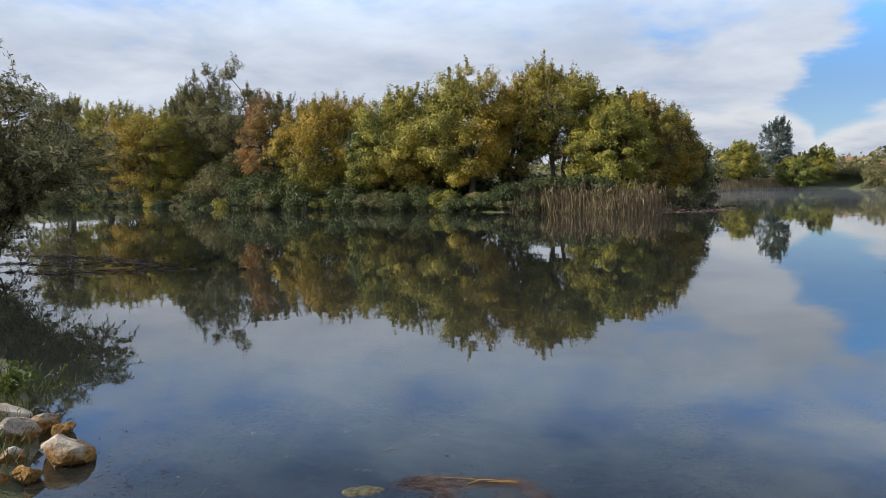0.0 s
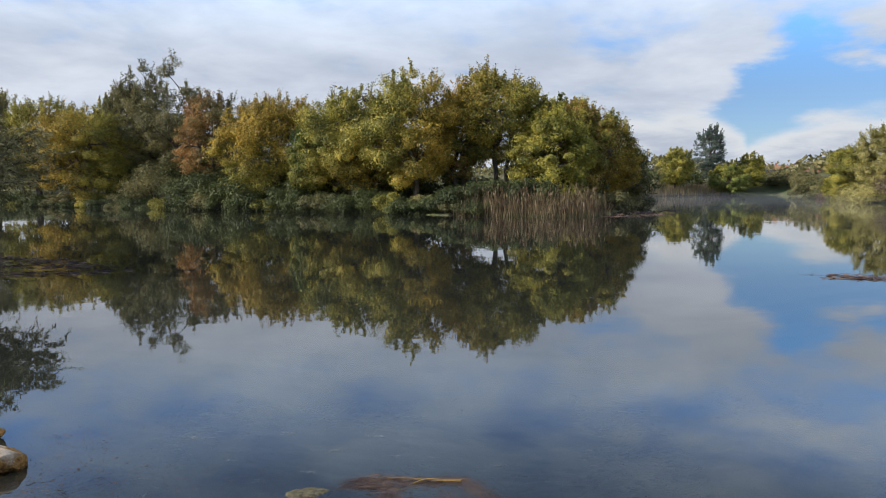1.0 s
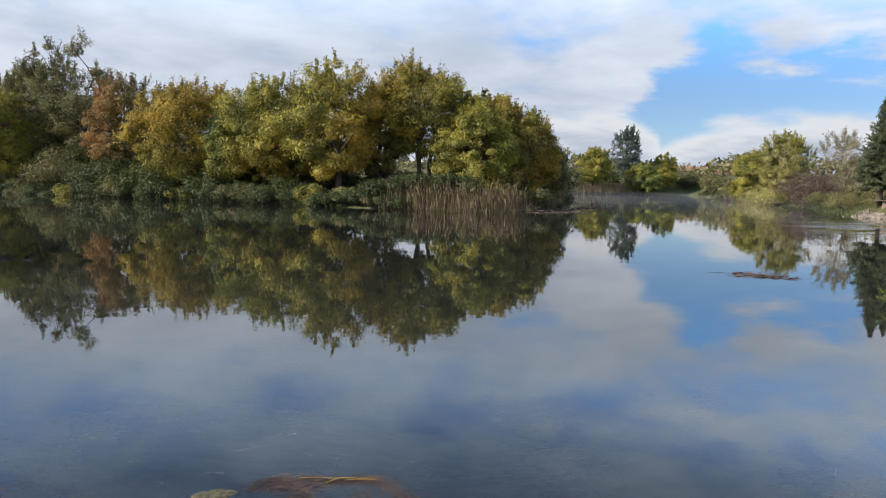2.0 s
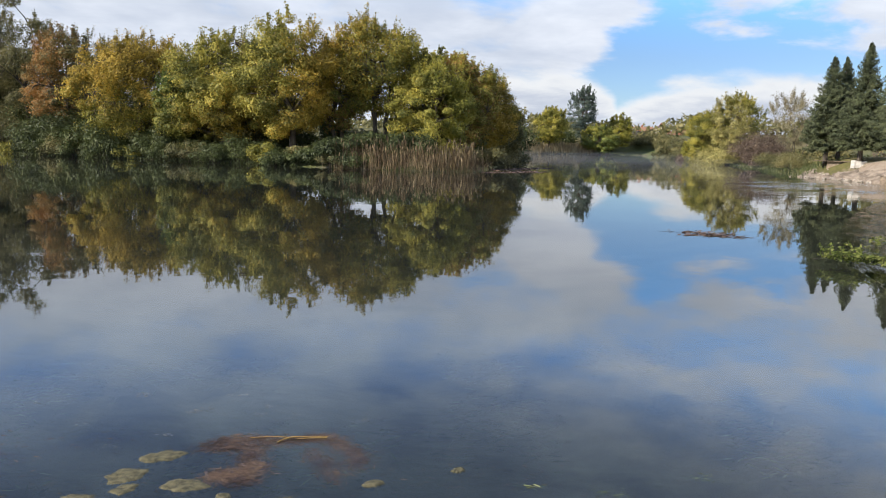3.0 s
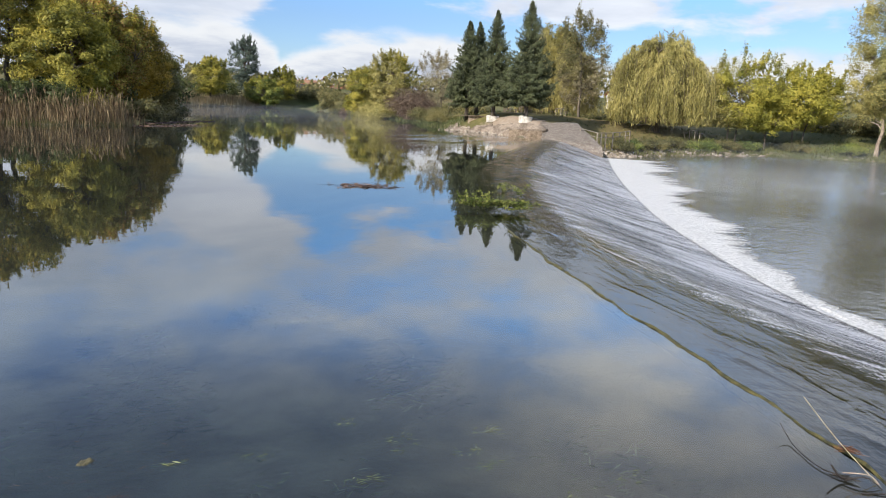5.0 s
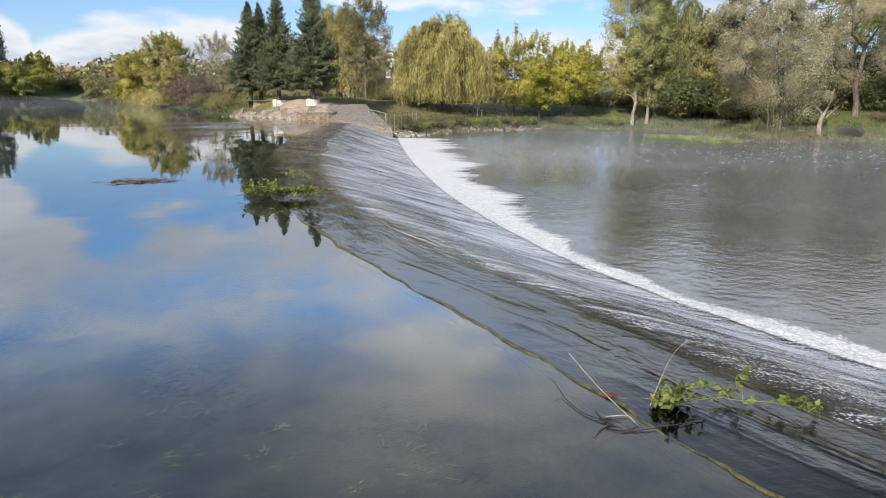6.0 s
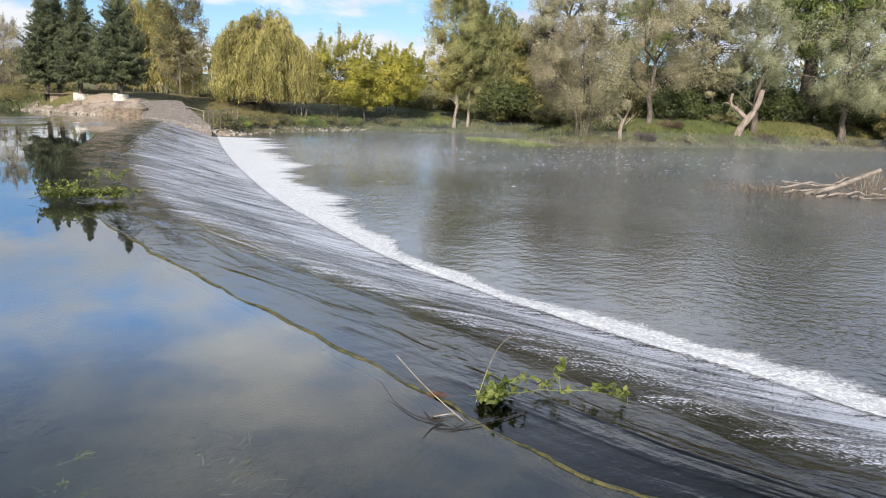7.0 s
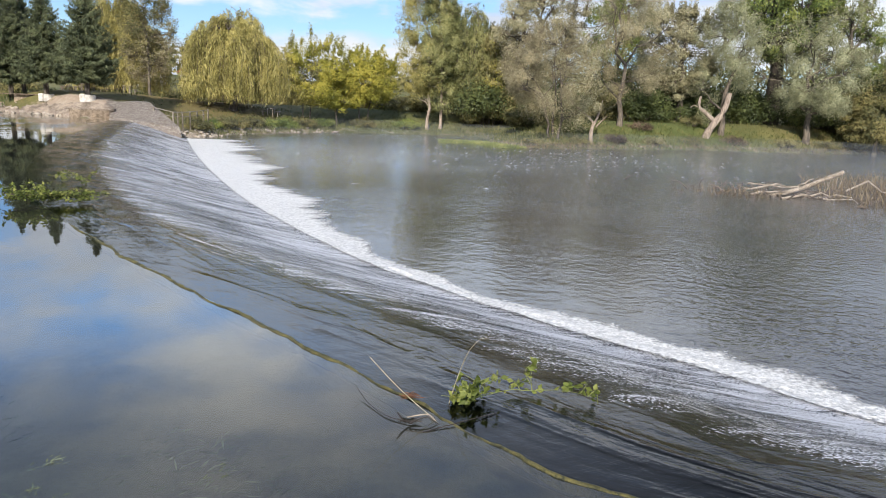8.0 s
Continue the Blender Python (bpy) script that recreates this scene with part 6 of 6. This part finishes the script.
for x, y, z in [(14.45, 14.15, 0.0), (14.4, 13.45, -0.03)]:
    stems = [[(0, 0, -0.05), (prng.normal(0, 0.1), prng.normal(0, 0.1), 0.1), (prng.normal(0, 0.2), prng.normal(0, 0.2), prng.uniform(0.1, 0.3))] for _ in range(6)]
    sprig("drift_branch", "small yellow-green sprig sticking out of the weir", (x, y, z), stems, prng, 0.085, L_FRESH, M_STEM, "plant", "plants caught on the weir", 7)

# ---- driftwood in the river ----
root = thing("driftwood", "bleached driftwood tree stranded in the river", "driftwood", (0, 0, 0))
tb = Tubes()
tb.add(smooth_line([(36.9, -3.9, -1.45), (36.7, -5.3, -1.0), (36.5, -6.4, -0.4), (36.4, -7.1, -0.02)], 12), np.linspace(0.11, 0.09, 12), 8)
child("trunk", tb.mesh("trunk", M_DRIFT), root)
for a, b, r in [((36.7, -5.2, -1.05), (36.3, -5.9, -0.4), 0.05), ((37.0, -4.6, -1.35), (36.6, -7.6, -1.15), 0.08), ((36.2, -3.4, -1.3), (37.2, -5.4, -1.05), 0.06), ((37.6, -3.2, -1.15), (37.2, -6.2, -0.98), 0.06),
                ((35.6, -4.6, -1.32), (36.6, -6.8, -1.2), 0.07), ((38.2, -3.4, -0.95), (38.0, -6.0, -1.0), 0.05), ((36.8, -6.0, -1.3), (35.4, -7.6, -1.28), 0.06), ((37.5, -7.5, -0.95), (37.9, -11.5, -0.8), 0.05)]:
    tb = Tubes()
    tb.add(bent(a, b, 0.06, prng, 6, 0.04), np.linspace(r, r * 0.4, 6), 6)
    child("branch", tb.mesh("branch", M_DRIFT), root)
for k in range(7):
    tb = Tubes()
    y = -6.2 - 0.14 * k
    tb.add(bent((36.45, y, -0.45 + 0.065 * k), (36.45 + prng.normal(0, 0.1), y + prng.normal(0, 0.05), -1.0 + prng.uniform(0, 0.4)), 0, prng, 4, 0.04), [0.018, 0.014, 0.01, 0.005], 4)
    child("twig", tb.mesh("twig", M_DRIFT), root)
xy = np.column_stack([prng.normal(40.5, 3.6, 2600), prng.normal(-11.0, 2.4, 2600)])
xy = xy[(xy[:, 1] < -6.4)]
blade_field("river_sedge", "straw-brown sedge on a bar around the driftwood", xy, np.full(len(xy), LOWER_Z - 0.05), prng, 0.3, 1.0, 0.035, L_REED, 0.4, "grass")
xy = along_line([(61.2, 14.2), (65.0, 9.6), (71.0, 4.6), (77.4, -3.0), (82.2, -11.2), (91.2, -21.6)], 2600, prng, 0.45)
blade_field("river_sedge", "dry brown sedge and brush along the river's edge", xy, np.full(len(xy), LOWER_Z - 0.03), prng, 0.15, 0.8, 0.045, L_REED, 0.5, "grass")
xy = np.column_stack([prng.normal(36.2, 1.0, 260), prng.normal(-2.6, 1.2, 260)])
blade_field("river_sedge", "thin drowned sedge standing in the river", xy, np.full(len(xy), LOWER_Z - 0.05), prng, 0.15, 0.5, 0.025, L_REED, 0.6, "grass")

tb = Tubes()
for _ in range(150):
    a = np.array([prng.normal(38.0, 1.8), prng.normal(-5.6, 2.6), LOWER_Z - 0.02])
    d = prng.normal(0, 1, 2)
    d = d / np.linalg.norm(d) * prng.uniform(0.3, 1.1)
    tb.add(bent(a, a + [d[0] * 0.6, d[1], prng.uniform(0.0, 0.42)], 0.05, prng, 4, 0.08), np.array([1.0, 0.8, 0.55, 0.25]) * prng.uniform(0.016, 0.042), 4)
tagged(new("drift_brush", tb.mesh("drift_brush", plain("wet_brown_twigs", (0.05, 0.036, 0.025), (0.20, 0.15, 0.11), 4.0, 0.8, 0.4))), "broken brown twigs caught around the driftwood", "brushwood", kind="stuff")
n = 420
P = np.column_stack([prng.normal(52.0, 6.5, n), prng.normal(8.0, 6.0, n), np.full(n, LOWER_Z + 0.035)])
v, f = blades(P, np.column_stack([prng.normal(0.2, 0.5, n), prng.normal(-1.0, 0.4, n), np.zeros(n)]), np.column_stack([np.zeros(n), np.zeros(n), np.ones(n)]), prng.uniform(0.10, 0.45, n), prng.uniform(0.05, 0.12, n))
tagged(new("foam_fleck", raw_mesh("foam_fleck", v, f, plain("drifting_foam", (0.42, 0.42, 0.42), (0.62, 0.62, 0.61), 6.0, 0.7, 0.2))), "flecks of white foam drifting on the river", "foam", kind="stuff")

# dead forked trunk at the river bank
root = thing("dead_tree", "bleached dead tree with a bare fork", "tree", at(68.3, 7.7), BANK)
tb = Tubes()
tb.add(smooth_line([(0, 0, -0.3), (0.05, 0.1, 1.0), (0.1, -0.1, 2.0)], 8), np.linspace(0.22, 0.15, 8), 8)
tb.add(smooth_line([(0.1, -0.1, 1.9), (0.2, 0.7, 2.7), (0.2, 1.6, 3.3)], 7), np.linspace(0.13, 0.05, 7), 6)
tb.add(smooth_line([(0.1, -0.1, 1.8), (0.1, -0.5, 2.9), (0.1, -0.7, 4.0)], 7), np.linspace(0.12, 0.04, 7), 6)
tb.add(smooth_line([(0.1, -0.3, 1.6), (0.0, -0.9, 2.3), (0.0, -1.2, 2.6)], 6), np.linspace(0.08, 0.03, 6), 5)
child("trunk", tb.mesh("trunk", M_BARK_PALE), root)
# the stub limb of the twisted willow
root = thing("dead_tree", "twisted pale trunk with a broken limb", "tree", at(79.6, -2.9), BANK)
tb = Tubes()
tb.add(smooth_line([(0, 0.6, -0.3), (0, 0.0, 1.2), (0.1, -1.0, 2.8), (0.3, -1.4, 4.6)], 10), np.linspace(0.42, 0.25, 10), 9)
tb.add(smooth_line([(0, -0.3, 1.7), (0, 0.7, 2.6), (-0.1, 1.4, 3.2), (-0.1, 1.3, 4.2)], 9), np.linspace(0.26, 0.12, 9), 7)
tb.add(smooth_line([(0, 1.2, 3.0), (0, 1.9, 3.3), (0, 2.2, 3.0)], 6), np.linspace(0.08, 0.03, 6), 5)
child("trunk", tb.mesh("trunk", M_BARK_PALE), root)


# ---- the landing across the weir ----
def box(bm, x0, x1, y0, y1, z0, z1, bev=0.0):
    r = bmesh.ops.create_cube(bm, size=1.0, matrix=Matrix.Translation(((x0 + x1) / 2, (y0 + y1) / 2, (z0 + z1) / 2)) @ Matrix.Diagonal((x1 - x0, y1 - y0, z1 - z0, 1)))
    if bev:
        edges = list({e for v in r["verts"] for e in v.link_edges})
        bmesh.ops.bevel(bm, geom=edges, offset=bev, segments=2, affect="EDGES")


def stone_paving_material():
    m, n = material("rough_paving")
    co = world_co(n)
    vor = n.add("ShaderNodeTexVoronoi", ins={"Vector": co, "Scale": 8.0})
    vor.feature = "DISTANCE_TO_EDGE"
    cell = n.add("ShaderNodeTexVoronoi", ins={"Vector": co, "Scale": 8.0})
    a = n.noise(co, 12.0, 4.0)
    tone = n.add("ShaderNodeSeparateColor", ins={0: cell.outputs["Color"]}).outputs[0]
    col = n.ramp(n.math("ADD", n.math("MULTIPLY", tone, 0.6), n.math("MULTIPLY", a, 0.4)), [(0.2, (0.17, 0.14, 0.12)), (0.5, (0.25, 0.215, 0.19)), (0.85, (0.36, 0.32, 0.28))])
    joint = n.step(vor.outputs[0], 0.02, 0.09)
    col = n.mix(joint, (0.17, 0.14, 0.11), col)
    p = n.add("ShaderNodeBsdfPrincipled", ins={"Base Color": col, "Roughness": 0.9, "Normal": bump(n, n.math("ADD", joint, n.math("MULTIPLY", a, 0.4)), 0.9, 0.06)})
    return finish(m, n, p.outputs[0])


M_PAVING = stone_paving_material()
M_SLAB = plain("worn_concrete", (0.13, 0.10, 0.075), (0.34, 0.275, 0.215), 1.2, 0.9, 0.5, 0.03)
M_WHITE = plain("whitewashed_block", (0.34, 0.31, 0.27), (0.66, 0.63, 0.58), 3.0, 0.85, 0.4)
M_WOOD = plain("weathered_wood", (0.16, 0.13, 0.10), (0.36, 0.31, 0.25), 6.0, 0.85, 0.5)
M_GALV = plain("dull_rail", (0.16, 0.14, 0.11), (0.30, 0.27, 0.22), 6.0, 0.6, 0.2)


def patch(name, label, corners, mat, category, nu=24, nv=24, rough=0.05, skirt=1.0, seed=1):
    """A worn sloping slab between four corners, with sides that go into the ground."""
    a, b, c, d = [np.array(p, float) for p in corners]
    u, v = np.meshgrid(np.linspace(0, 1, nu), np.linspace(0, 1, nv))
    u, v = u[..., None], v[..., None]
    P = a * (1 - u) * (1 - v) + b * u * (1 - v) + c * u * v + d * (1 - u) * v
    P[..., 2] += rough * waves2(P[..., 0], P[..., 1], 3.0, seed) + rough * 0.6 * waves2(P[..., 0], P[..., 1], 9.0, seed + 1)
    edge = (u[..., 0] == 0) | (u[..., 0] == 1) | (v[..., 0] == 0) | (v[..., 0] == 1)
    P[..., 2] -= np.where(edge, skirt, 0)
    k = (np.arange(nv - 1)[:, None] * nu + np.arange(nu - 1)[None]).ravel()
    return tagged(new(name, raw_mesh(name, P.reshape(-1, 3), np.stack([k, k + 1, k + nu + 1, k + nu], 1), mat, True)), label, category, kind="structure")


patch("ramp", "rough stone-paved slope beside the weir", [(47.8, 43.8, 1.30), (45.0, 40.9, 0.12), (45.8, 34.9, -0.45), (49.6, 41.0, 1.38)], M_PAVING, "paving", 40, 40, 0.06, 0.9, 5)
patch("landing", "bare worn ledge of sandy concrete at the water", [(46.3, 51.0, 0.55), (45.0, 46.2, 0.05), (44.7, 43.9, 0.20), (47.0, 44.6, 1.15)], M_SLAB, "landing", 50, 50, 0.13, 0.8, 7)
# the masonry bastion at the end of the crest: a flat front with rounded ends, a coping, and a sloping cap above it
M_MASON = plain("mossy_masonry", (0.15, 0.115, 0.08), (0.36, 0.28, 0.205), 4.0, 0.9, 0.6, 0.04)
root = thing("stone_bastion", "low curved bastion of sandy masonry at the weir's end", "masonry", (44.75, 42.2, 0))
root.rotation_euler.z = radians(-46)


def d_ring(half, deep, n=14):
    """A flat front with rounded ends, from one back corner round to the other."""
    r = min(deep, half * 0.5)
    out = [(-half, deep)]
    for q in range(n + 1):
        a = math.pi + q / n * math.pi / 2
        out.append((-half + r + r * math.cos(a), r * 0.9 + r * 0.9 * math.sin(a)))
    for q in range(n + 1):
        a = 1.5 * math.pi + q / n * math.pi / 2
        out.append((half - r + r * math.cos(a), r * 0.9 + r * 0.9 * math.sin(a)))
    return np.array(out + [(half, deep)])


def drum(name, lower, upper, z0, z1, mat, label=""):
    bm = bmesh.new()
    lo = [bm.verts.new((x, y, z0)) for x, y in lower]
    hi = [bm.verts.new((x, y, z1 + 0.02 * math.sin(9 * x))) for x, y in upper]
    for q in range(len(lo)):
        k = (q + 1) % len(lo)
        bm.faces.new((lo[q], lo[k], hi[k], hi[q]))
    bm.faces.new(hi)
    bm.faces.new(lo[::-1])
    bmesh.ops.recalc_face_normals(bm, faces=bm.faces)
    return part(name, bm, mat, root, label)


drum("core", d_ring(1.58, 1.6), d_ring(1.58, 1.6), -0.7, 0.58, M_MASON)
drum("coping", d_ring(1.68, 1.6) - [0, 0.08], d_ring(1.66, 1.6) - [0, 0.07], 0.58, 0.70, M_SLAB, "worn pale coping")
drum("cap", d_ring(1.55, 1.6) + [0, 0.06], d_ring(1.15, 0.9) + [0, 0.7], 0.70, 1.12, M_SLAB, "sloping mortar cap")
line = d_ring(1.58, 1.6)[1:-1]
for row in range(6):
    face = smooth_line(line, 20)
    for q in range(19):
        t0 = 0.5 if q < 18 and row % 2 else 0.0
        c0 = (face[q] * (1 - t0) + face[q + 1] * t0 + face[q + 1] * (1 - t0) + face[min(q + 2, 19)] * t0) / 2
        d0 = face[q + 1] - face[q]
        bm = bmesh.new()
        ln = np.linalg.norm(d0) * 0.46
        box(bm, -ln, ln, -0.045, 0.045, -0.082, 0.082, 0.025)
        st = part("stone", bm, M_MASON, root)
        st.location, st.rotation_euler.z = (c0[0], c0[1], -0.40 + 0.175 * row), math.atan2(d0[1], d0[0])
# the low concrete deck
M_BOARD = plain("dark_deck_boards", (0.10, 0.075, 0.05), (0.24, 0.18, 0.13), 5.0, 0.85, 0.5)
root = thing("deck", "low brown boarded deck beside the landing", "deck", (48.3, 52.6, gz(48.3, 52.6)))
root.rotation_euler.z = radians(-52)
for q in range(9):
    bm = bmesh.new()
    box(bm, -1.7, 1.7, -0.9 + 0.2 * q, -0.72 + 0.2 * q, 0.12, 0.17, 0.01)
    part("board", bm, M_BOARD, root)
bm = bmesh.new()
box(bm, -0.7, 1.62, -0.55, 0.84, -1.3, 0.115, 0.02)
part("base", bm, M_MASON, root, "dark masonry base")
patch("landing_ledge", "broken ledge of pale stone along the water", [(47.9, 55.6, 0.62), (46.1, 54.8, 0.02), (45.2, 46.5, 0.04), (47.4, 49.2, 0.95)], M_SLAB, "landing", 60, 44, 0.15, 0.8, 17)


def planter(place):
    root = thing("planter", "white rubble planter ring round a spruce", "planter", place, "planters")
    for q in range(8):
        a = q * math.pi / 4
        bm = bmesh.new()
        box(bm, -0.21, 0.21, -0.10, 0.10, -0.3, 0.30 + 0.06 * math.sin(q * 5), 0.04)
        st = part("stone", bm, M_WHITE, root)
        st.location, st.rotation_euler.z = (0.5 * math.cos(a), 0.5 * math.sin(a), 0), a + math.pi / 2
    bm = bmesh.new()
    bmesh.ops.create_cone(bm, cap_ends=True, segments=20, radius1=0.45, radius2=0.35, depth=0.5, matrix=Matrix.Translation((0, 0, 0.0)))
    part("soil", bm, M_MASON, root)
    return root


planter(at(47.7, 49.6))
planter(at(47.3, 45.0))
# loose stones along the landing and below the fence
srng = np.random.RandomState(12)
shapes = []
for q in range(6):
    bm = lump_mesh(srng, (1, 0.8, 0.6), 0.25, 8, 0)
    me = bpy.data.meshes.new("stone")
    bm.to_mesh(me)
    bm.free()
    me.materials.append(M_STONE)
    shapes.append(me)
spots = [p for p in along_line([(46.2, 54.0), (45.8, 51.0), (45.6, 48.5), (44.6, 45.0)], 90, srng, 0.5)] + [p for p in along_line([(48.4, 37.1), (50.5, 37.0), (53.5, 37.8)], 70, srng, 0.55)] + [p for p in along_line([(53.0, 37.7), (56.0, 38.8), (62.5, 37.2), (70.0, 34.9)], 90, srng, 0.6)]
for x, y in spots:
    z0 = max(float(gz(x, y)), LOWER_Z if y < 41 and x > 45 else 0.0)
    s0 = srng.uniform(0.10, 0.30)
    ob = new("stone", shapes[srng.randint(6)])
    ob.location, ob.scale, ob.rotation_euler = (x, y, z0 + 0.2 * s0), (s0, s0, s0), (srng.uniform(-0.3, 0.3), srng.uniform(-0.3, 0.3), srng.uniform(0, 6.3))
    tagged(ob, "pale angular stone lying on the river bank", "stone", "loose stones on the bank")
# the fence at the foot of the paved slope
root = thing("fence", "low weathered post-and-rail fence along the bank", "fence", (0, 0, 0))
rail = [(47.9, 39.2, 0.92), (48.9, 38.2, 0.60), (50.8, 38.4, 0.60), (53.2, 38.9, 0.68), (55.6, 39.8, 0.75)]
for x, y, z in rail[:1] + [(48.9, 38.2, 0.60), (49.5, 38.26, 0.60), (50.2, 38.34, 0.60), (51.4, 38.52, 0.62), (52.7, 38.8, 0.66), (54.2, 39.27, 0.71), (55.5, 39.76, 0.75)]:
    bm = bmesh.new()
    box(bm, -0.05, 0.05, -0.05, 0.05, -1.9, 0.04, 0.01)
    part("post", bm, M_WOOD, root).location = (x, y, z)
for a, b in zip(rail[:-1], rail[1:]):
    tb = Tubes()
    tb.add([a, b], [0.035, 0.035], 6)
    child("rail", tb.mesh("rail", M_GALV), root)
    tb = Tubes()
    tb.add([np.array(a) - [0, 0, 0.36], np.array(b) - [0, 0, 0.36]], [0.028, 0.028], 6)
    child("rail", tb.mesh("rail", M_GALV), root)


def picnic_table(place, turn, label):
    root = thing("picnic_table", label, "table", place, "picnic tables")
    root.rotation_euler.z = turn
    for q in range(4):
        bm = bmesh.new()
        box(bm, -0.9, 0.9, -0.36 + 0.18 * q, -0.20 + 0.18 * q, 0.71, 0.75, 0.008)
        part("plank", bm, M_WOOD, root)
    for s0 in (-0.75, 0.75):
        bm = bmesh.new()
        box(bm, -0.9, 0.9, s0 - 0.14, s0 + 0.14, 0.41, 0.45, 0.008)
        part("bench", bm, M_WOOD, root)
        for e in (-0.7, 0.7):
            bm = bmesh.new()
            box(bm, e - 0.04, e + 0.04, s0 * 0.35 - 0.04, s0 * 0.35 + 0.04, -0.1, 0.72, 0.006)
            part("leg", bm, M_WOOD, root)
            bm = bmesh.new()
            box(bm, e - 0.04, e + 0.04, s0 - 0.05, s0 + 0.05, -0.1, 0.42, 0.006)
            part("leg", bm, M_WOOD, root)
    return root


picnic_table(at(57.6, 50.2), 0.6, "weathered wooden picnic table with two benches under a tree")
picnic_table(at(55.2, 53.0), 0.9, "weathered wooden picnic table in the willow's shade")
picnic_table(at(68.0, 41.0), 0.4, "grey wooden picnic table beneath the weeping willow")

# ---- houses on the rise beyond the pond ----
M_PLASTER = plain("white_plaster", (0.60, 0.57, 0.52), (0.78, 0.75, 0.70), 0.6, 0.9, 0.2)
M_ROOF_RED = plain("red_roof_tiles", (0.20, 0.065, 0.04), (0.36, 0.14, 0.085), 1.4, 0.85, 0.4)
M_ROOF_ORANGE = plain("orange_roof_tiles", (0.20, 0.105, 0.065), (0.36, 0.20, 0.13), 1.4, 0.85, 0.4)
M_ROOF_DARK = plain("dark_roof", (0.030, 0.032, 0.04), (0.07, 0.07, 0.085), 1.4, 0.7, 0.4)
M_PANE = plain("dark_window_glass", (0.02, 0.025, 0.03), (0.05, 0.06, 0.07), 0.5, 0.15, 0.0)


def house(label, place, turn, w0, d0, h0, rise, roof_mat):
    root = thing("house", label, "house", place, "houses on the rise")
    root.rotation_euler.z = turn
    bm = bmesh.new()
    box(bm, -w0 / 2, w0 / 2, -d0 / 2, d0 / 2, -3.0, h0)
    for s0 in (-1, 1):
        g = [bm.verts.new((s0 * w0 / 2, y, z)) for y, z in ((-d0 / 2, h0), (d0 / 2, h0), (0, h0 + rise))]
        bm.faces.new(g if s0 > 0 else g[::-1])
    part("wall", bm, M_PLASTER, root)
    for s0 in (-1, 1):
        bm = bmesh.new()
        k = [(-w0 / 2 - 0.5, 0, h0 + rise + 0.12), (w0 / 2 + 0.5, 0, h0 + rise + 0.12), (w0 / 2 + 0.5, s0 * (d0 / 2 + 0.6), h0 - 0.3), (-w0 / 2 - 0.5, s0 * (d0 / 2 + 0.6), h0 - 0.3)]
        top = [bm.verts.new(p) for p in k]
        low = [bm.verts.new((p[0], p[1], p[2] - 0.2)) for p in k]
        bm.faces.new(top)
        bm.faces.new(low[::-1])
        for q in range(4):
            bm.faces.new((top[q], low[q], low[(q + 1) % 4], top[(q + 1) % 4]))
        bmesh.ops.recalc_face_normals(bm, faces=bm.faces)
        part("roof", bm, roof_mat, root)
    bm = bmesh.new()
    box(bm, w0 * 0.2, w0 * 0.2 + 0.6, 0.3, 0.9, h0 + rise * 0.4, h0 + rise + 0.9)
    part("chimney", bm, M_ROOF_RED, root)
    for q in range(3):
        for s0 in (-1, 1):
            bm = bmesh.new()
            x = (q - 1) * w0 * 0.3
            box(bm, x - 0.6, x + 0.6, s0 * d0 / 2 - 0.06, s0 * d0 / 2 + 0.06, h0 * 0.35, h0 * 0.35 + 1.3)
            win = part("window", bm, M_PANE, root)
            y0 = s0 * (d0 / 2 + 0.09)
            for xa, xb, za, zb, nm in ((x - 0.72, x + 0.72, h0 * 0.35 - 0.14, h0 * 0.35 - 0.02, "sill"), (x - 0.70, x + 0.70, h0 * 0.35 + 1.28, h0 * 0.35 + 1.40, "frame"), (x - 0.70, x - 0.60, h0 * 0.35, h0 * 0.35 + 1.27, "frame"), (x + 0.60, x + 0.70, h0 * 0.35, h0 * 0.35 + 1.27, "frame")):
                bm = bmesh.new()
                box(bm, xa, xb, y0 - 0.06, y0 + 0.06, za, zb)
                part(nm, bm, M_WHITE, win)
    return root


house("white house with a dark roof beyond the pond", (127.3, 232.4, 3.2), radians(-25), 7.0, 6.0, 2.6, 2.0, M_ROOF_DARK)
house("house with an orange tiled roof on the rise", (137.0, 251.0, 4.3), radians(-30), 13.0, 9.0, 3.2, 2.4, M_ROOF_ORANGE)
house("house with a red tiled roof on the rise", (146.5, 247.5, 4.4), radians(50), 8.0, 8.0, 3.6, 2.6, M_ROOF_RED)
house("white house with an orange roof on the rise", (140.5, 236.5, 3.0), radians(-20), 9.0, 7.0, 2.6, 1.8, M_ROOF_ORANGE)
house("house with a red tiled roof on the rise", (152.0, 238.0, 4.0), radians(-30), 9.0, 7.0, 3.2, 2.2, M_ROOF_RED)
house("low pale house beyond the park meadow", (150.0, 128.0, 3.4), radians(20), 14.0, 9.0, 3.4, 2.4, M_ROOF_ORANGE)
house("low pale house beyond the park meadow", (165.0, 118.0, 3.8), radians(-10), 12.0, 9.0, 3.6, 2.4, M_ROOF_RED)
